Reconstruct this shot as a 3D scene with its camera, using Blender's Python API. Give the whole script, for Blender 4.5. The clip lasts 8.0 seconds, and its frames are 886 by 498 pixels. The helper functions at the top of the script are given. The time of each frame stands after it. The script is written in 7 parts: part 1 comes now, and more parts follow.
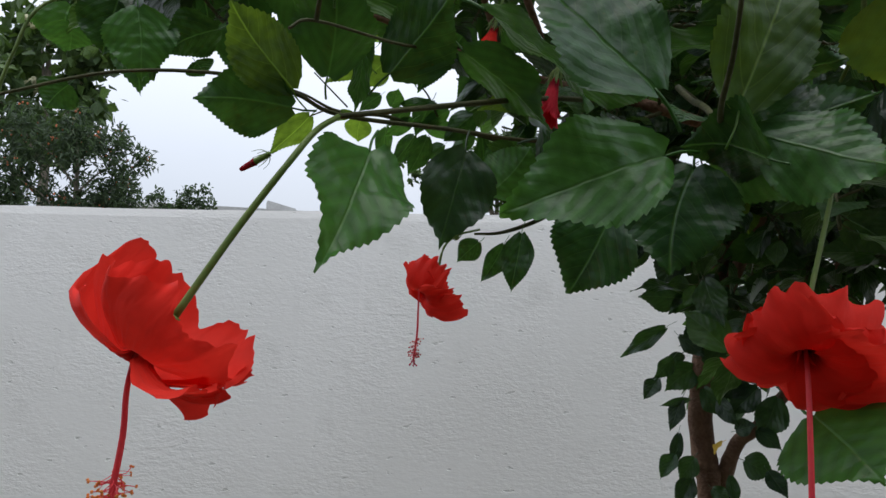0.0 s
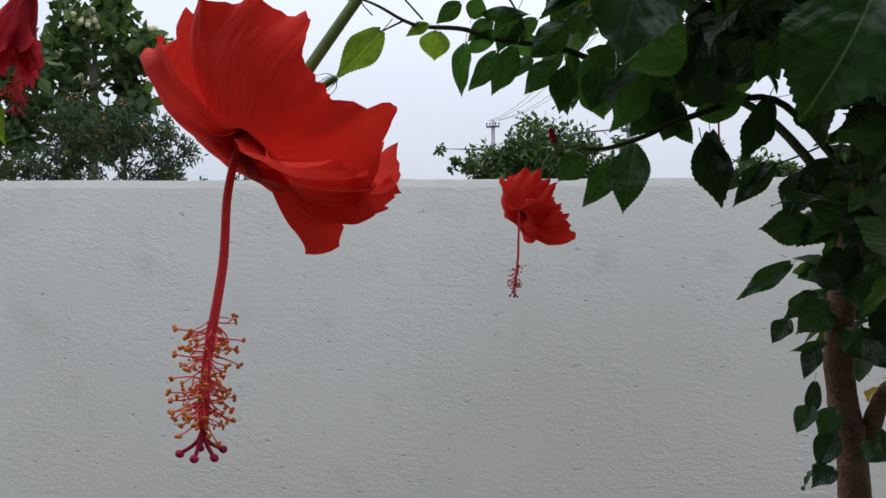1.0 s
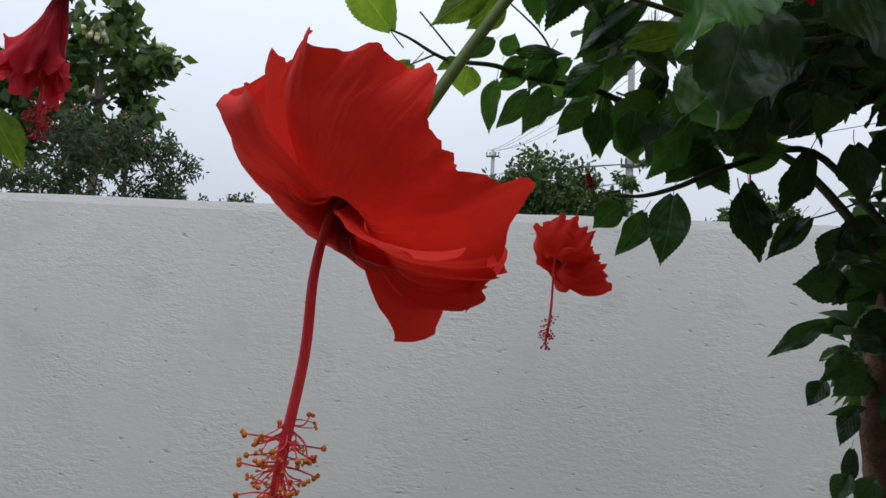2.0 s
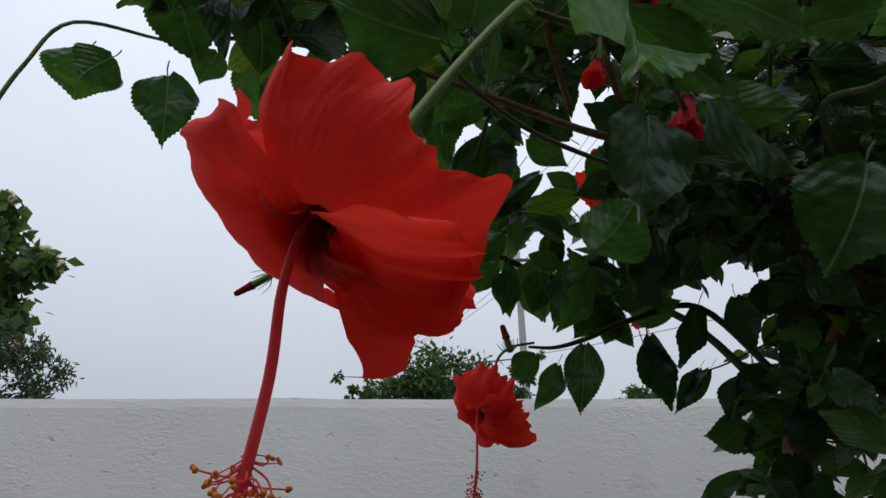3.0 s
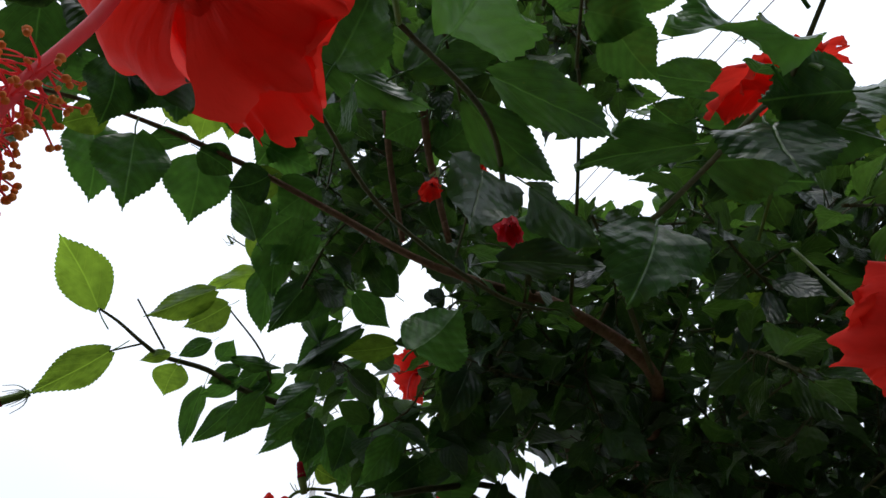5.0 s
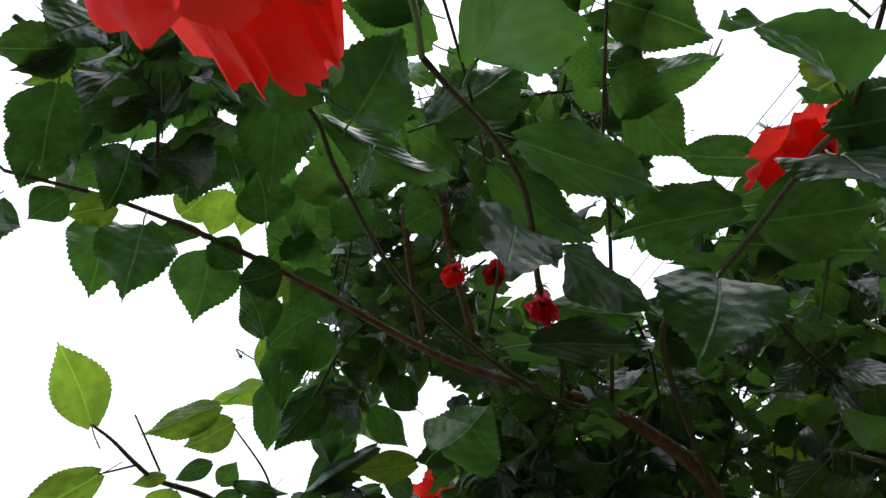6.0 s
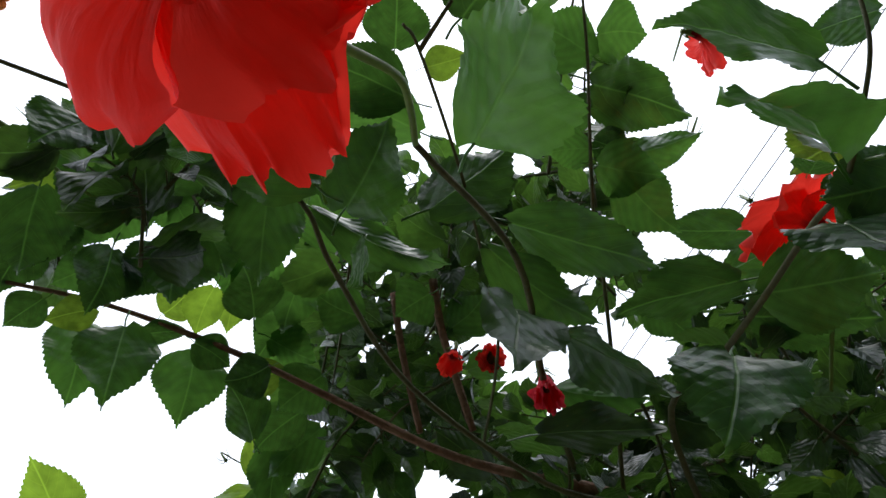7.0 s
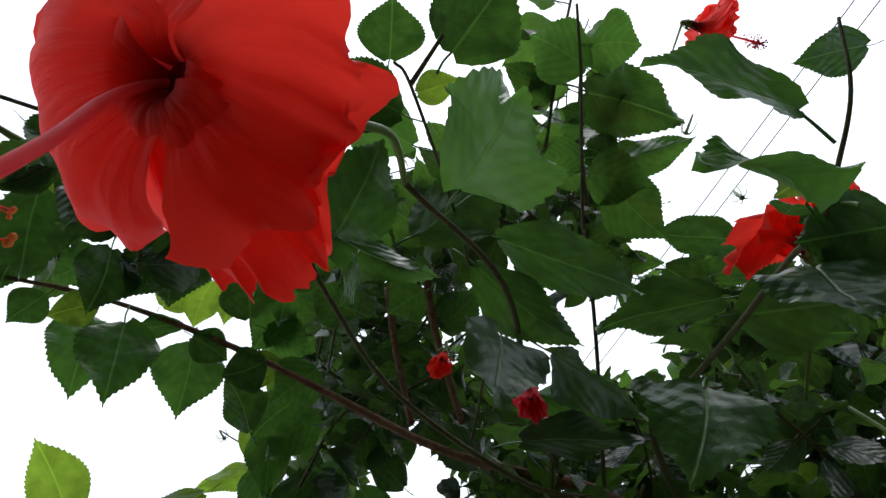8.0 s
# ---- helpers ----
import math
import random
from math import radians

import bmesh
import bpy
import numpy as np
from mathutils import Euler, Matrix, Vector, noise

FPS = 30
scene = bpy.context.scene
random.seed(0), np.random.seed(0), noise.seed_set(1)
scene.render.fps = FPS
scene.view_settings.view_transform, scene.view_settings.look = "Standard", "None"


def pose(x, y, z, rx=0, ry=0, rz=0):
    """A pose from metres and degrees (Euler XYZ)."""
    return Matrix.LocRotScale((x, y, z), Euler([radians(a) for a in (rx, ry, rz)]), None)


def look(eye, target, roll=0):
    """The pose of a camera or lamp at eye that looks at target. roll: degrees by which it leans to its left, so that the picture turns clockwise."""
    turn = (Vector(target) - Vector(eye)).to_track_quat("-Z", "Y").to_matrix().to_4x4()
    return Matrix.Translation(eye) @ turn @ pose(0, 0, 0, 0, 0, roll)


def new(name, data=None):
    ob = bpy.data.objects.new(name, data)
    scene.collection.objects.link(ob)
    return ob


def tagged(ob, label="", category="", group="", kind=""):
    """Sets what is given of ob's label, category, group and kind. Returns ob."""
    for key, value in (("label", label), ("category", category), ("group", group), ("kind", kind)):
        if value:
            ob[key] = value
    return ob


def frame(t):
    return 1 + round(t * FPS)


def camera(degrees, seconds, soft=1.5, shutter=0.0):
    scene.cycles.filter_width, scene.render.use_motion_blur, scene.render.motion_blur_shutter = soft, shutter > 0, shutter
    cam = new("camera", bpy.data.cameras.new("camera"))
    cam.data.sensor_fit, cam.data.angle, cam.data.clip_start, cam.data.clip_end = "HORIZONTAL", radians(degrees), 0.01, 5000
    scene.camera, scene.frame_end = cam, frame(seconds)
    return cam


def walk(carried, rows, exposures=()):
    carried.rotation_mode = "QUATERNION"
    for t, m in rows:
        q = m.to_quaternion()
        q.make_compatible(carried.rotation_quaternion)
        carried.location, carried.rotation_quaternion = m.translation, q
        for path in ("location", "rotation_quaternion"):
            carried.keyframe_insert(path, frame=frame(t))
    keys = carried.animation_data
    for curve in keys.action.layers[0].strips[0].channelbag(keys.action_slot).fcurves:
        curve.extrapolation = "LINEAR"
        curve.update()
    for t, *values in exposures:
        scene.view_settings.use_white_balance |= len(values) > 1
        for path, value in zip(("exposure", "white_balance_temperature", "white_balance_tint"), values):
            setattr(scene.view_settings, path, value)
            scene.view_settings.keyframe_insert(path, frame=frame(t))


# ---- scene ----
import collections

cam = camera(68.9, 8.0)
PATH = [
    (0, (0.0, 0.0, 1.45), (-0.322, 1.97, 1.576), 1.1),
    (0.5, (-0.045, 0.049, 1.398), (-0.46, 2.004, 1.48), 2.4),
    (1, (-0.082, 0.094, 1.375), (-0.519, 2.043, 1.478), 0.3),
    (1.5, (-0.113, 0.13, 1.4), (-0.597, 2.064, 1.556), 3.3),
    (2, (-0.123, 0.117, 1.394), (-0.545, 2.064, 1.579), 2.8),
    (2.2, (-0.126, 0.121, 1.398), (-0.476, 2.05, 1.797), 3.3),
    (3.3, (-0.17, 0.139, 1.329), (-0.138, 1.959, 2.159), -3.0),
    (3.5, (-0.198, 0.152, 1.32), (0.02, 1.936, 2.199), -1.8),
    (4, (-0.199, 0.184, 1.27), (0.282, 1.884, 2.208), -2.0),
    (4.5, (-0.158, 0.188, 1.246), (0.325, 1.772, 2.367), -3.1),
    (5, (-0.145, 0.199, 1.253), (0.275, 1.568, 2.649), -3.8),
    (5.2, (-0.144, 0.213, 1.252), (0.212, 1.438, 2.792), -3.9),
    (6.3, (-0.137, 0.262, 1.263), (0.172, 1.304, 2.942), -4.7),
    (6.5, (-0.145, 0.257, 1.266), (0.169, 1.273, 2.96), -5.7),
    (7, (-0.144, 0.263, 1.27), (0.181, 1.085, 3.064), -11.6),
    (7.5, (-0.142, 0.273, 1.268), (0.17, 1.051, 3.084), -12.7),
    (8, (-0.145, 0.227, 1.276), (0.199, 1.158, 3.012), -9.5),
]
EXPOSURES = [(0, 0.78), (0.5, 0.52), (1, 0.53), (2, 0.5), (3.3, 0.14), (4.5, 0.24), (5, 0.68), (6.3, 1.1), (7, 1.1), (7.5, 0.76), (8, 0.9)]
walk(cam, [(t, look(eye, target, roll)) for t, eye, target, roll in PATH], EXPOSURES)

# ---- light ----
world = bpy.data.worlds.new("overcast_sky")
scene.world = world
world.use_nodes = True
wn, wl = world.node_tree.nodes, world.node_tree.links
wn.clear()
w_out = wn.new("ShaderNodeOutputWorld")
w_bg = wn.new("ShaderNodeBackground")
w_sky = wn.new("ShaderNodeTexSky")
w_sky.sky_type = "NISHITA"
w_sky.sun_disc = False
w_sky.sun_elevation = radians(80)
w_sky.sun_rotation = radians(184)
w_sky.dust_density = 4.0
w_scale = wn.new("ShaderNodeMix")
w_scale.data_type, w_scale.blend_type = "RGBA", "MULTIPLY"
w_scale.inputs[0].default_value = 1.0
w_scale.inputs[7].default_value = (0.1, 0.1, 0.1, 1)
w_coord = wn.new("ShaderNodeTexCoord")
w_noise = wn.new("ShaderNodeTexNoise")
w_noise.inputs["Scale"].default_value = 1.6
w_noise.inputs["Detail"].default_value = 4.0
w_ramp = wn.new("ShaderNodeValToRGB")
w_ramp.color_ramp.elements[0].position, w_ramp.color_ramp.elements[0].color = 0.3, (0.62, 0.68, 0.785, 1)
w_ramp.color_ramp.elements[1].position, w_ramp.color_ramp.elements[1].color = 0.7, (0.745, 0.79, 0.88, 1)
w_mix = wn.new("ShaderNodeMix")
w_mix.data_type = "RGBA"
w_mix.inputs[0].default_value = 0.88
wl.new(w_sky.outputs[0], w_scale.inputs[6])
wl.new(w_coord.outputs["Generated"], w_noise.inputs["Vector"])
wl.new(w_noise.outputs[0], w_ramp.inputs[0])
wl.new(w_scale.outputs[2], w_mix.inputs[6])
wl.new(w_ramp.outputs[0], w_mix.inputs[7])
w_sep = wn.new("ShaderNodeSeparateXYZ")
wl.new(w_coord.outputs["Generated"], w_sep.inputs[0])
w_lift = wn.new("ShaderNodeMapRange")
w_lift.inputs[1].default_value, w_lift.inputs[2].default_value = 0.0, 1.0
w_lift.inputs[3].default_value, w_lift.inputs[4].default_value = 0.56, 1.55
wl.new(w_sep.outputs[2], w_lift.inputs[0])
wl.new(w_lift.outputs[0], w_bg.inputs[1])
wl.new(w_mix.outputs[2], w_bg.inputs[0])
wl.new(w_bg.outputs[0], w_out.inputs[0])

sun = new("sun", bpy.data.lights.new("sun", "SUN"))
sun.data.energy, sun.data.angle, sun.data.color = 0.5, radians(40), (1.0, 0.97, 0.92)
sun.matrix_world = look((0.5, 0.2, 8), (0.6, 1.6, 0.0))


# ---- materials ----
def mat(name):
    m = bpy.data.materials.new(name)
    m.use_nodes = True
    m.node_tree.nodes.clear()
    return m, m.node_tree.nodes, m.node_tree.links


def mixer(n, l, fac, a, b, blend="MIX"):
    """A colour mix; fac, a and b are sockets or values."""
    x = n.new("ShaderNodeMix")
    x.data_type, x.blend_type = "RGBA", blend
    for k, v in ((0, fac), (6, a), (7, b)):
        if isinstance(v, bpy.types.NodeSocket):
            l.new(v, x.inputs[k])
        elif k == 0:
            x.inputs[0].default_value = v
        else:
            x.inputs[k].default_value = (*v, 1)
    return x.outputs[2]


def calc(n, l, op, a, b=0.0, c=0.0):
    x = n.new("ShaderNodeMath")
    x.operation = op
    for k, v in enumerate((a, b, c)):
        if isinstance(v, bpy.types.NodeSocket):
            l.new(v, x.inputs[k])
        else:
            x.inputs[k].default_value = v
    return x.outputs[0]


def noisy(n, l, vec, scale, detail=4.0, lo=0.35, hi=0.65):
    x = n.new("ShaderNodeTexNoise")
    x.inputs["Scale"].default_value, x.inputs["Detail"].default_value = scale, detail
    if vec is not None:
        l.new(vec, x.inputs["Vector"])
    r = n.new("ShaderNodeMapRange")
    r.inputs[1].default_value, r.inputs[2].default_value = lo, hi
    l.new(x.outputs[0], r.inputs[0])
    return r.outputs[0]


def leaf_material(name, dark, light, vein, through_colour, share, rough, island=False, gloss=0.38):
    m, n, l = mat(name)
    uv = n.new("ShaderNodeUVMap").outputs[0]
    sep = n.new("ShaderNodeSeparateXYZ")
    l.new(uv, sep.inputs[0])
    across = calc(n, l, "ABSOLUTE", calc(n, l, "SUBTRACT", sep.outputs[0], 0.5))
    mid = calc(n, l, "SUBTRACT", 1.0, calc(n, l, "MULTIPLY", across, 52.0))
    mid = calc(n, l, "MAXIMUM", mid, 0.0)
    bend = calc(n, l, "MULTIPLY", calc(n, l, "SUBTRACT", noisy(n, l, uv, 3.5, 2.0, 0.0, 1.0), 0.5), 0.06)
    run = calc(n, l, "SUBTRACT", calc(n, l, "ADD", sep.outputs[1], bend), calc(n, l, "MULTIPLY", calc(n, l, "POWER", calc(n, l, "MULTIPLY", across, 2.0), 1.35), 0.62))
    wave = calc(n, l, "FRACT", calc(n, l, "MULTIPLY", run, 5.5))
    side = calc(n, l, "SUBTRACT", 1.0, calc(n, l, "MULTIPLY", calc(n, l, "ABSOLUTE", calc(n, l, "SUBTRACT", wave, 0.5)), 20.0))
    side = calc(n, l, "MULTIPLY", calc(n, l, "MAXIMUM", side, 0.0), 0.4)
    lines = calc(n, l, "MAXIMUM", mid, side)
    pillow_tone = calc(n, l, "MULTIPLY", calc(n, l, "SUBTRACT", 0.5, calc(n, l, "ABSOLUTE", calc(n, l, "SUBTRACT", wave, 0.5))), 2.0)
    if island:
        rnd = n.new("ShaderNodeNewGeometry").outputs["Random Per Island"]
    else:
        rnd = n.new("ShaderNodeObjectInfo").outputs["Random"]
    blot = noisy(n, l, uv, 5.0, 5.0)
    tone = calc(n, l, "ADD", calc(n, l, "MULTIPLY", calc(n, l, "POWER", rnd, 1.6), 0.85), calc(n, l, "MULTIPLY", blot, 0.3))
    col = mixer(n, l, tone, dark, light)
    spots = noisy(n, l, uv, 14.0, 3.0, 0.68, 0.74)
    col = mixer(n, l, calc(n, l, "MULTIPLY", spots, 0.35), col, (0.16, 0.13, 0.03))
    # creases along the side veins tinted darker, their shade painted into the colour
    crease_shade = calc(n, l, "MULTIPLY", calc(n, l, "POWER", pillow_tone, 1.6), 0.6)
    col = mixer(n, l, crease_shade, col, [c * 0.45 for c in dark])
    col = mixer(n, l, calc(n, l, "MULTIPLY", lines, 0.5), col, vein)
    tcol = mixer(n, l, calc(n, l, "MULTIPLY", lines, 0.6), mixer(n, l, tone, [c * 0.3 for c in through_colour], [c * 1.25 for c in through_colour]), [min(0.9, c * 1.6) for c in through_colour])
    bump = n.new("ShaderNodeBump")
    bump.inputs["Strength"].default_value, bump.inputs["Distance"].default_value = 0.6, 0.0010
    pillow = calc(n, l, "ABSOLUTE", calc(n, l, "SUBTRACT", wave, 0.5))
    fine = noisy(n, l, uv, 30.0, 3.0, 0.2, 0.8)
    puff = noisy(n, l, uv, 9.0, 2.0, 0.25, 0.75)
    height = calc(n, l, "ADD", calc(n, l, "MULTIPLY", pillow, 1.1), calc(n, l, "MULTIPLY", fine, 0.12))
    height = calc(n, l, "ADD", height, calc(n, l, "MULTIPLY", puff, 0.45))
    height = calc(n, l, "SUBTRACT", height, calc(n, l, "MULTIPLY", mid, 0.8))
    l.new(height, bump.inputs["Height"])
    p = n.new("ShaderNodeBsdfPrincipled")
    p.inputs["Roughness"].default_value = rough
    p.inputs["Specular IOR Level"].default_value = gloss
    l.new(col, p.inputs["Base Color"])
    l.new(bump.outputs[0], p.inputs["Normal"])
    tr = n.new("ShaderNodeBsdfTranslucent")
    l.new(tcol, tr.inputs[0])
    mx = n.new("ShaderNodeMixShader")
    mx.inputs[0].default_value = share
    out = n.new("ShaderNodeOutputMaterial")
    l.new(p.outputs[0], mx.inputs[1])
    l.new(tr.outputs[0], mx.inputs[2])
    l.new(mx.outputs[0], out.inputs[0])
    return m


def plain(name, a, b, rough, scale, bump=0.0, share=0.0, through_colour=None, metal=0.0, detail=5.0):
    """Two tones mixed by noise at two scales, some relief, and light that shines through."""
    m, n, l = mat(name)
    coord = n.new("ShaderNodeTexCoord").outputs["Object"]
    f = calc(n, l, "ADD", calc(n, l, "MULTIPLY", noisy(n, l, coord, scale, detail), 0.6), calc(n, l, "MULTIPLY", noisy(n, l, coord, scale * 6, 3.0), 0.4))
    p = n.new("ShaderNodeBsdfPrincipled")
    l.new(mixer(n, l, f, a, b), p.inputs["Base Color"])
    p.inputs["Roughness"].default_value, p.inputs["Metallic"].default_value = rough, metal
    p.inputs["Specular IOR Level"].default_value = 0.35
    if bump:
        bp = n.new("ShaderNodeBump")
        bp.inputs["Strength"].default_value, bp.inputs["Distance"].default_value = 0.6, bump
        l.new(f, bp.inputs["Height"])
        l.new(bp.outputs[0], p.inputs["Normal"])
    out = n.new("ShaderNodeOutputMaterial")
    if share:
        tr = n.new("ShaderNodeBsdfTranslucent")
        tr.inputs[0].default_value = (*through_colour, 1)
        mx = n.new("ShaderNodeMixShader")
        mx.inputs[0].default_value = share
        l.new(p.outputs[0], mx.inputs[1])
        l.new(tr.outputs[0], mx.inputs[2])
        l.new(mx.outputs[0], out.inputs[0])
    else:
        l.new(p.outputs[0], out.inputs[0])
    return m


def petal_material(name, base, deep, through_colour, share):
    m, n, l = mat(name)
    uv = n.new("ShaderNodeUVMap").outputs[0]
    mp = n.new("ShaderNodeMapping")
    mp.inputs["Scale"].default_value = (13.0, 2.4, 1.0)
    l.new(uv, mp.inputs["Vector"])
    streak = noisy(n, l, mp.outputs[0], 1.0, 4.0)
    soft = noisy(n, l, uv, 3.0, 3.0)
    sep = n.new("ShaderNodeSeparateXYZ")
    l.new(uv, sep.inputs[0])
    eye_zone = n.new("ShaderNodeMapRange")
    eye_zone.inputs[1].default_value, eye_zone.inputs[2].default_value = 0.34, 0.16
    l.new(sep.outputs[1], eye_zone.inputs[0])
    tone = calc(n, l, "ADD", calc(n, l, "MULTIPLY", streak, 0.3), calc(n, l, "MULTIPLY", soft, 0.7))
    col = mixer(n, l, tone, [c * 0.88 for c in base], base)
    col = mixer(n, l, calc(n, l, "MULTIPLY", eye_zone.outputs[0], 0.85), col, deep)
    tcol = mixer(n, l, calc(n, l, "MULTIPLY", eye_zone.outputs[0], 0.85), mixer(n, l, tone, [c * 0.85 for c in through_colour], through_colour), deep)
    bp = n.new("ShaderNodeBump")
    bp.inputs["Strength"].default_value, bp.inputs["Distance"].default_value = 0.5, 0.0012
    l.new(streak, bp.inputs["Height"])
    p = n.new("ShaderNodeBsdfPrincipled")
    p.inputs["Roughness"].default_value = 0.6
    p.inputs["Specular IOR Level"].default_value = 0.12
    p.inputs["Sheen Weight"].default_value = 0.03
    l.new(col, p.inputs["Base Color"])
    l.new(bp.outputs[0], p.inputs["Normal"])
    tr = n.new("ShaderNodeBsdfTranslucent")
    l.new(tcol, tr.inputs[0])
    mx = n.new("ShaderNodeMixShader")
    mx.inputs[0].default_value = share
    out = n.new("ShaderNodeOutputMaterial")
    l.new(p.outputs[0], mx.inputs[1])
    l.new(tr.outputs[0], mx.inputs[2])
    l.new(mx.outputs[0], out.inputs[0])
    return m


def plaster_material():
    m, n, l = mat("white_plaster")
    coord = n.new("ShaderNodeTexCoord").outputs["Object"]
    mp = n.new("ShaderNodeMapping")
    mp.inputs["Scale"].default_value = (0.7, 1.0, 1.5)
    l.new(coord, mp.inputs["Vector"])
    broad = noisy(n, l, coord, 1.3, 5.0, 0.3, 0.7)
    stain = noisy(n, l, coord, 6.0, 6.0, 0.58, 0.8)
    col = mixer(n, l, broad, (0.84, 0.825, 0.79), (0.92, 0.905, 0.875))
    col = mixer(n, l, calc(n, l, "MULTIPLY", stain, 0.3), col, (0.55, 0.54, 0.50))
    pits = noisy(n, l, mp.outputs[0], 30.0, 3.0, 0.66, 0.72)
    col = mixer(n, l, calc(n, l, "MULTIPLY", pits, 0.4), col, (0.42, 0.41, 0.38))
    rough_zone = noisy(n, l, coord, 3.2, 4.0, 0.40, 0.62)
    grain = noisy(n, l, mp.outputs[0], 105.0, 6.0, 0.25, 0.75)
    strokes = noisy(n, l, mp.outputs[0], 42.0, 4.0, 0.25, 0.75)
    h = calc(n, l, "ADD", calc(n, l, "MULTIPLY", grain, 0.5), calc(n, l, "MULTIPLY", strokes, 0.7))
    h = calc(n, l, "MULTIPLY", h, calc(n, l, "ADD", calc(n, l, "MULTIPLY", rough_zone, 0.9), 0.35))
    h = calc(n, l, "SUBTRACT", h, calc(n, l, "MULTIPLY", pits, 0.8))
    bp = n.new("ShaderNodeBump")
    bp.inputs["Strength"].default_value, bp.inputs["Distance"].default_value = 0.6, 0.0022
    l.new(h, bp.inputs["Height"])
    p = n.new("ShaderNodeBsdfPrincipled")
    p.inputs["Roughness"].default_value = 0.85
    p.inputs["Specular IOR Level"].default_value = 0.2
    l.new(col, p.inputs["Base Color"])
    l.new(bp.outputs[0], p.inputs["Normal"])
    out = n.new("ShaderNodeOutputMaterial")
    l.new(p.outputs[0], out.inputs[0])
    return m


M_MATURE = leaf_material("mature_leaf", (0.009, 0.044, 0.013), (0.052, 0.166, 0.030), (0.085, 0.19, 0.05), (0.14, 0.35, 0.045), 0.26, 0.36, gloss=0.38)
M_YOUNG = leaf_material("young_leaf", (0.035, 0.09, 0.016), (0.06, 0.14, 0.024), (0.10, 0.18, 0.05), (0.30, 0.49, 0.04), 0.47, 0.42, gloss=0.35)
# filler leaves: green darkened to paint in the shade deep inside the crown
M_FILL = leaf_material("shaded_inner_leaf", (0.006, 0.025, 0.012), (0.030, 0.084, 0.027), (0.03, 0.07, 0.02), (0.13, 0.29, 0.035), 0.3, 0.36, island=True, gloss=0.5)
# the mature leaf again in a darker green: shade put into its colour
M_SHADED = leaf_material("shaded_leaf", (0.007, 0.027, 0.013), (0.028, 0.082, 0.026), (0.03, 0.07, 0.022), (0.09, 0.21, 0.03), 0.22, 0.36, gloss=0.5)
M_PETAL = petal_material("red_petal", (1.0, 0.048, 0.032), (0.18, 0.005, 0.012), (1.0, 0.050, 0.032), 0.44)
M_WILT = petal_material("wilted_petal", (0.78, 0.045, 0.075), (0.30, 0.008, 0.02), (0.88, 0.05, 0.08), 0.45)
M_THROAT = plain("throat_red", (0.16, 0.004, 0.010), (0.26, 0.010, 0.018), 0.6, 80.0)
M_STYLE = plain("style_red", (0.97, 0.085, 0.12), (1.0, 0.15, 0.17), 0.55, 60.0, share=0.4, through_colour=(0.95, 0.16, 0.18))
M_ANTHER = plain("orange_anther", (0.85, 0.20, 0.05), (0.95, 0.42, 0.09), 0.7, 300.0, share=0.2, through_colour=(0.9, 0.25, 0.05))
M_ANTHER_DARK = plain("red_anther", (0.42, 0.02, 0.03), (0.60, 0.07, 0.05), 0.7, 300.0)
M_STIGMA = plain("crimson_stigma", (0.48, 0.015, 0.06), (0.62, 0.03, 0.09), 0.6, 200.0)
M_STALK = plain("green_stalk", (0.10, 0.17, 0.035), (0.18, 0.25, 0.06), 0.5, 60.0, share=0.15, through_colour=(0.3, 0.45, 0.08))
M_TWIG = plain("dark_twig", (0.05, 0.055, 0.022), (0.10, 0.10, 0.04), 0.75, 60.0, bump=0.001)
M_BARK = plain("brown_bark", (0.05, 0.034, 0.018), (0.13, 0.088, 0.05), 0.85, 22.0, bump=0.004)
M_LIMB = plain("reddish_bark", (0.11, 0.055, 0.032), (0.24, 0.135, 0.085), 0.8, 45.0, bump=0.003)
M_PLASTER = plaster_material()
M_RENDER = plain("grey_render", (0.48, 0.47, 0.45), (0.56, 0.55, 0.53), 0.9, 3.0, bump=0.004)
M_EARTH = plain("bare_earth", (0.075, 0.055, 0.035), (0.05, 0.065, 0.022), 0.95, 0.8, bump=0.02)
M_TREE_BARK = plain("grey_bark", (0.14, 0.12, 0.09), (0.24, 0.21, 0.17), 0.9, 6.0, bump=0.01)
M_TREE_A = leaf_material("broad_tree_leaf", (0.028, 0.062, 0.018), (0.11, 0.18, 0.045), (0.08, 0.13, 0.04), (0.14, 0.25, 0.04), 0.25, 0.6, island=True)
M_TREE_B = leaf_material("fine_tree_leaf", (0.03, 0.052, 0.028), (0.085, 0.125, 0.06), (0.06, 0.09, 0.045), (0.10, 0.18, 0.05), 0.3, 0.6, island=True)
M_BLOSSOM = plain("cream_blossom", (0.46, 0.44, 0.24), (0.62, 0.60, 0.40), 0.8, 4.0)
M_SPARK = plain("orange_blossom", (0.45, 0.12, 0.06), (0.55, 0.2, 0.09), 0.8, 4.0)
M_CONCRETE = plain("weathered_concrete", (0.34, 0.34, 0.33), (0.46, 0.46, 0.45), 0.9, 2.5, bump=0.004)
M_METAL = plain("weathered_steel", (0.06, 0.06, 0.065), (0.11, 0.11, 0.115), 0.5, 5.0, metal=0.7)
M_WIRE = plain("dark_wire", (0.10, 0.10, 0.11), (0.14, 0.14, 0.15), 0.6, 5.0)
M_CREAM = plain("cream_paint", (0.62, 0.55, 0.40), (0.70, 0.64, 0.50), 0.85, 1.5, bump=0.003)
M_ROOF = plain("pale_roof_sheet", (0.27, 0.255, 0.21), (0.34, 0.32, 0.265), 0.8, 2.0, bump=0.005)
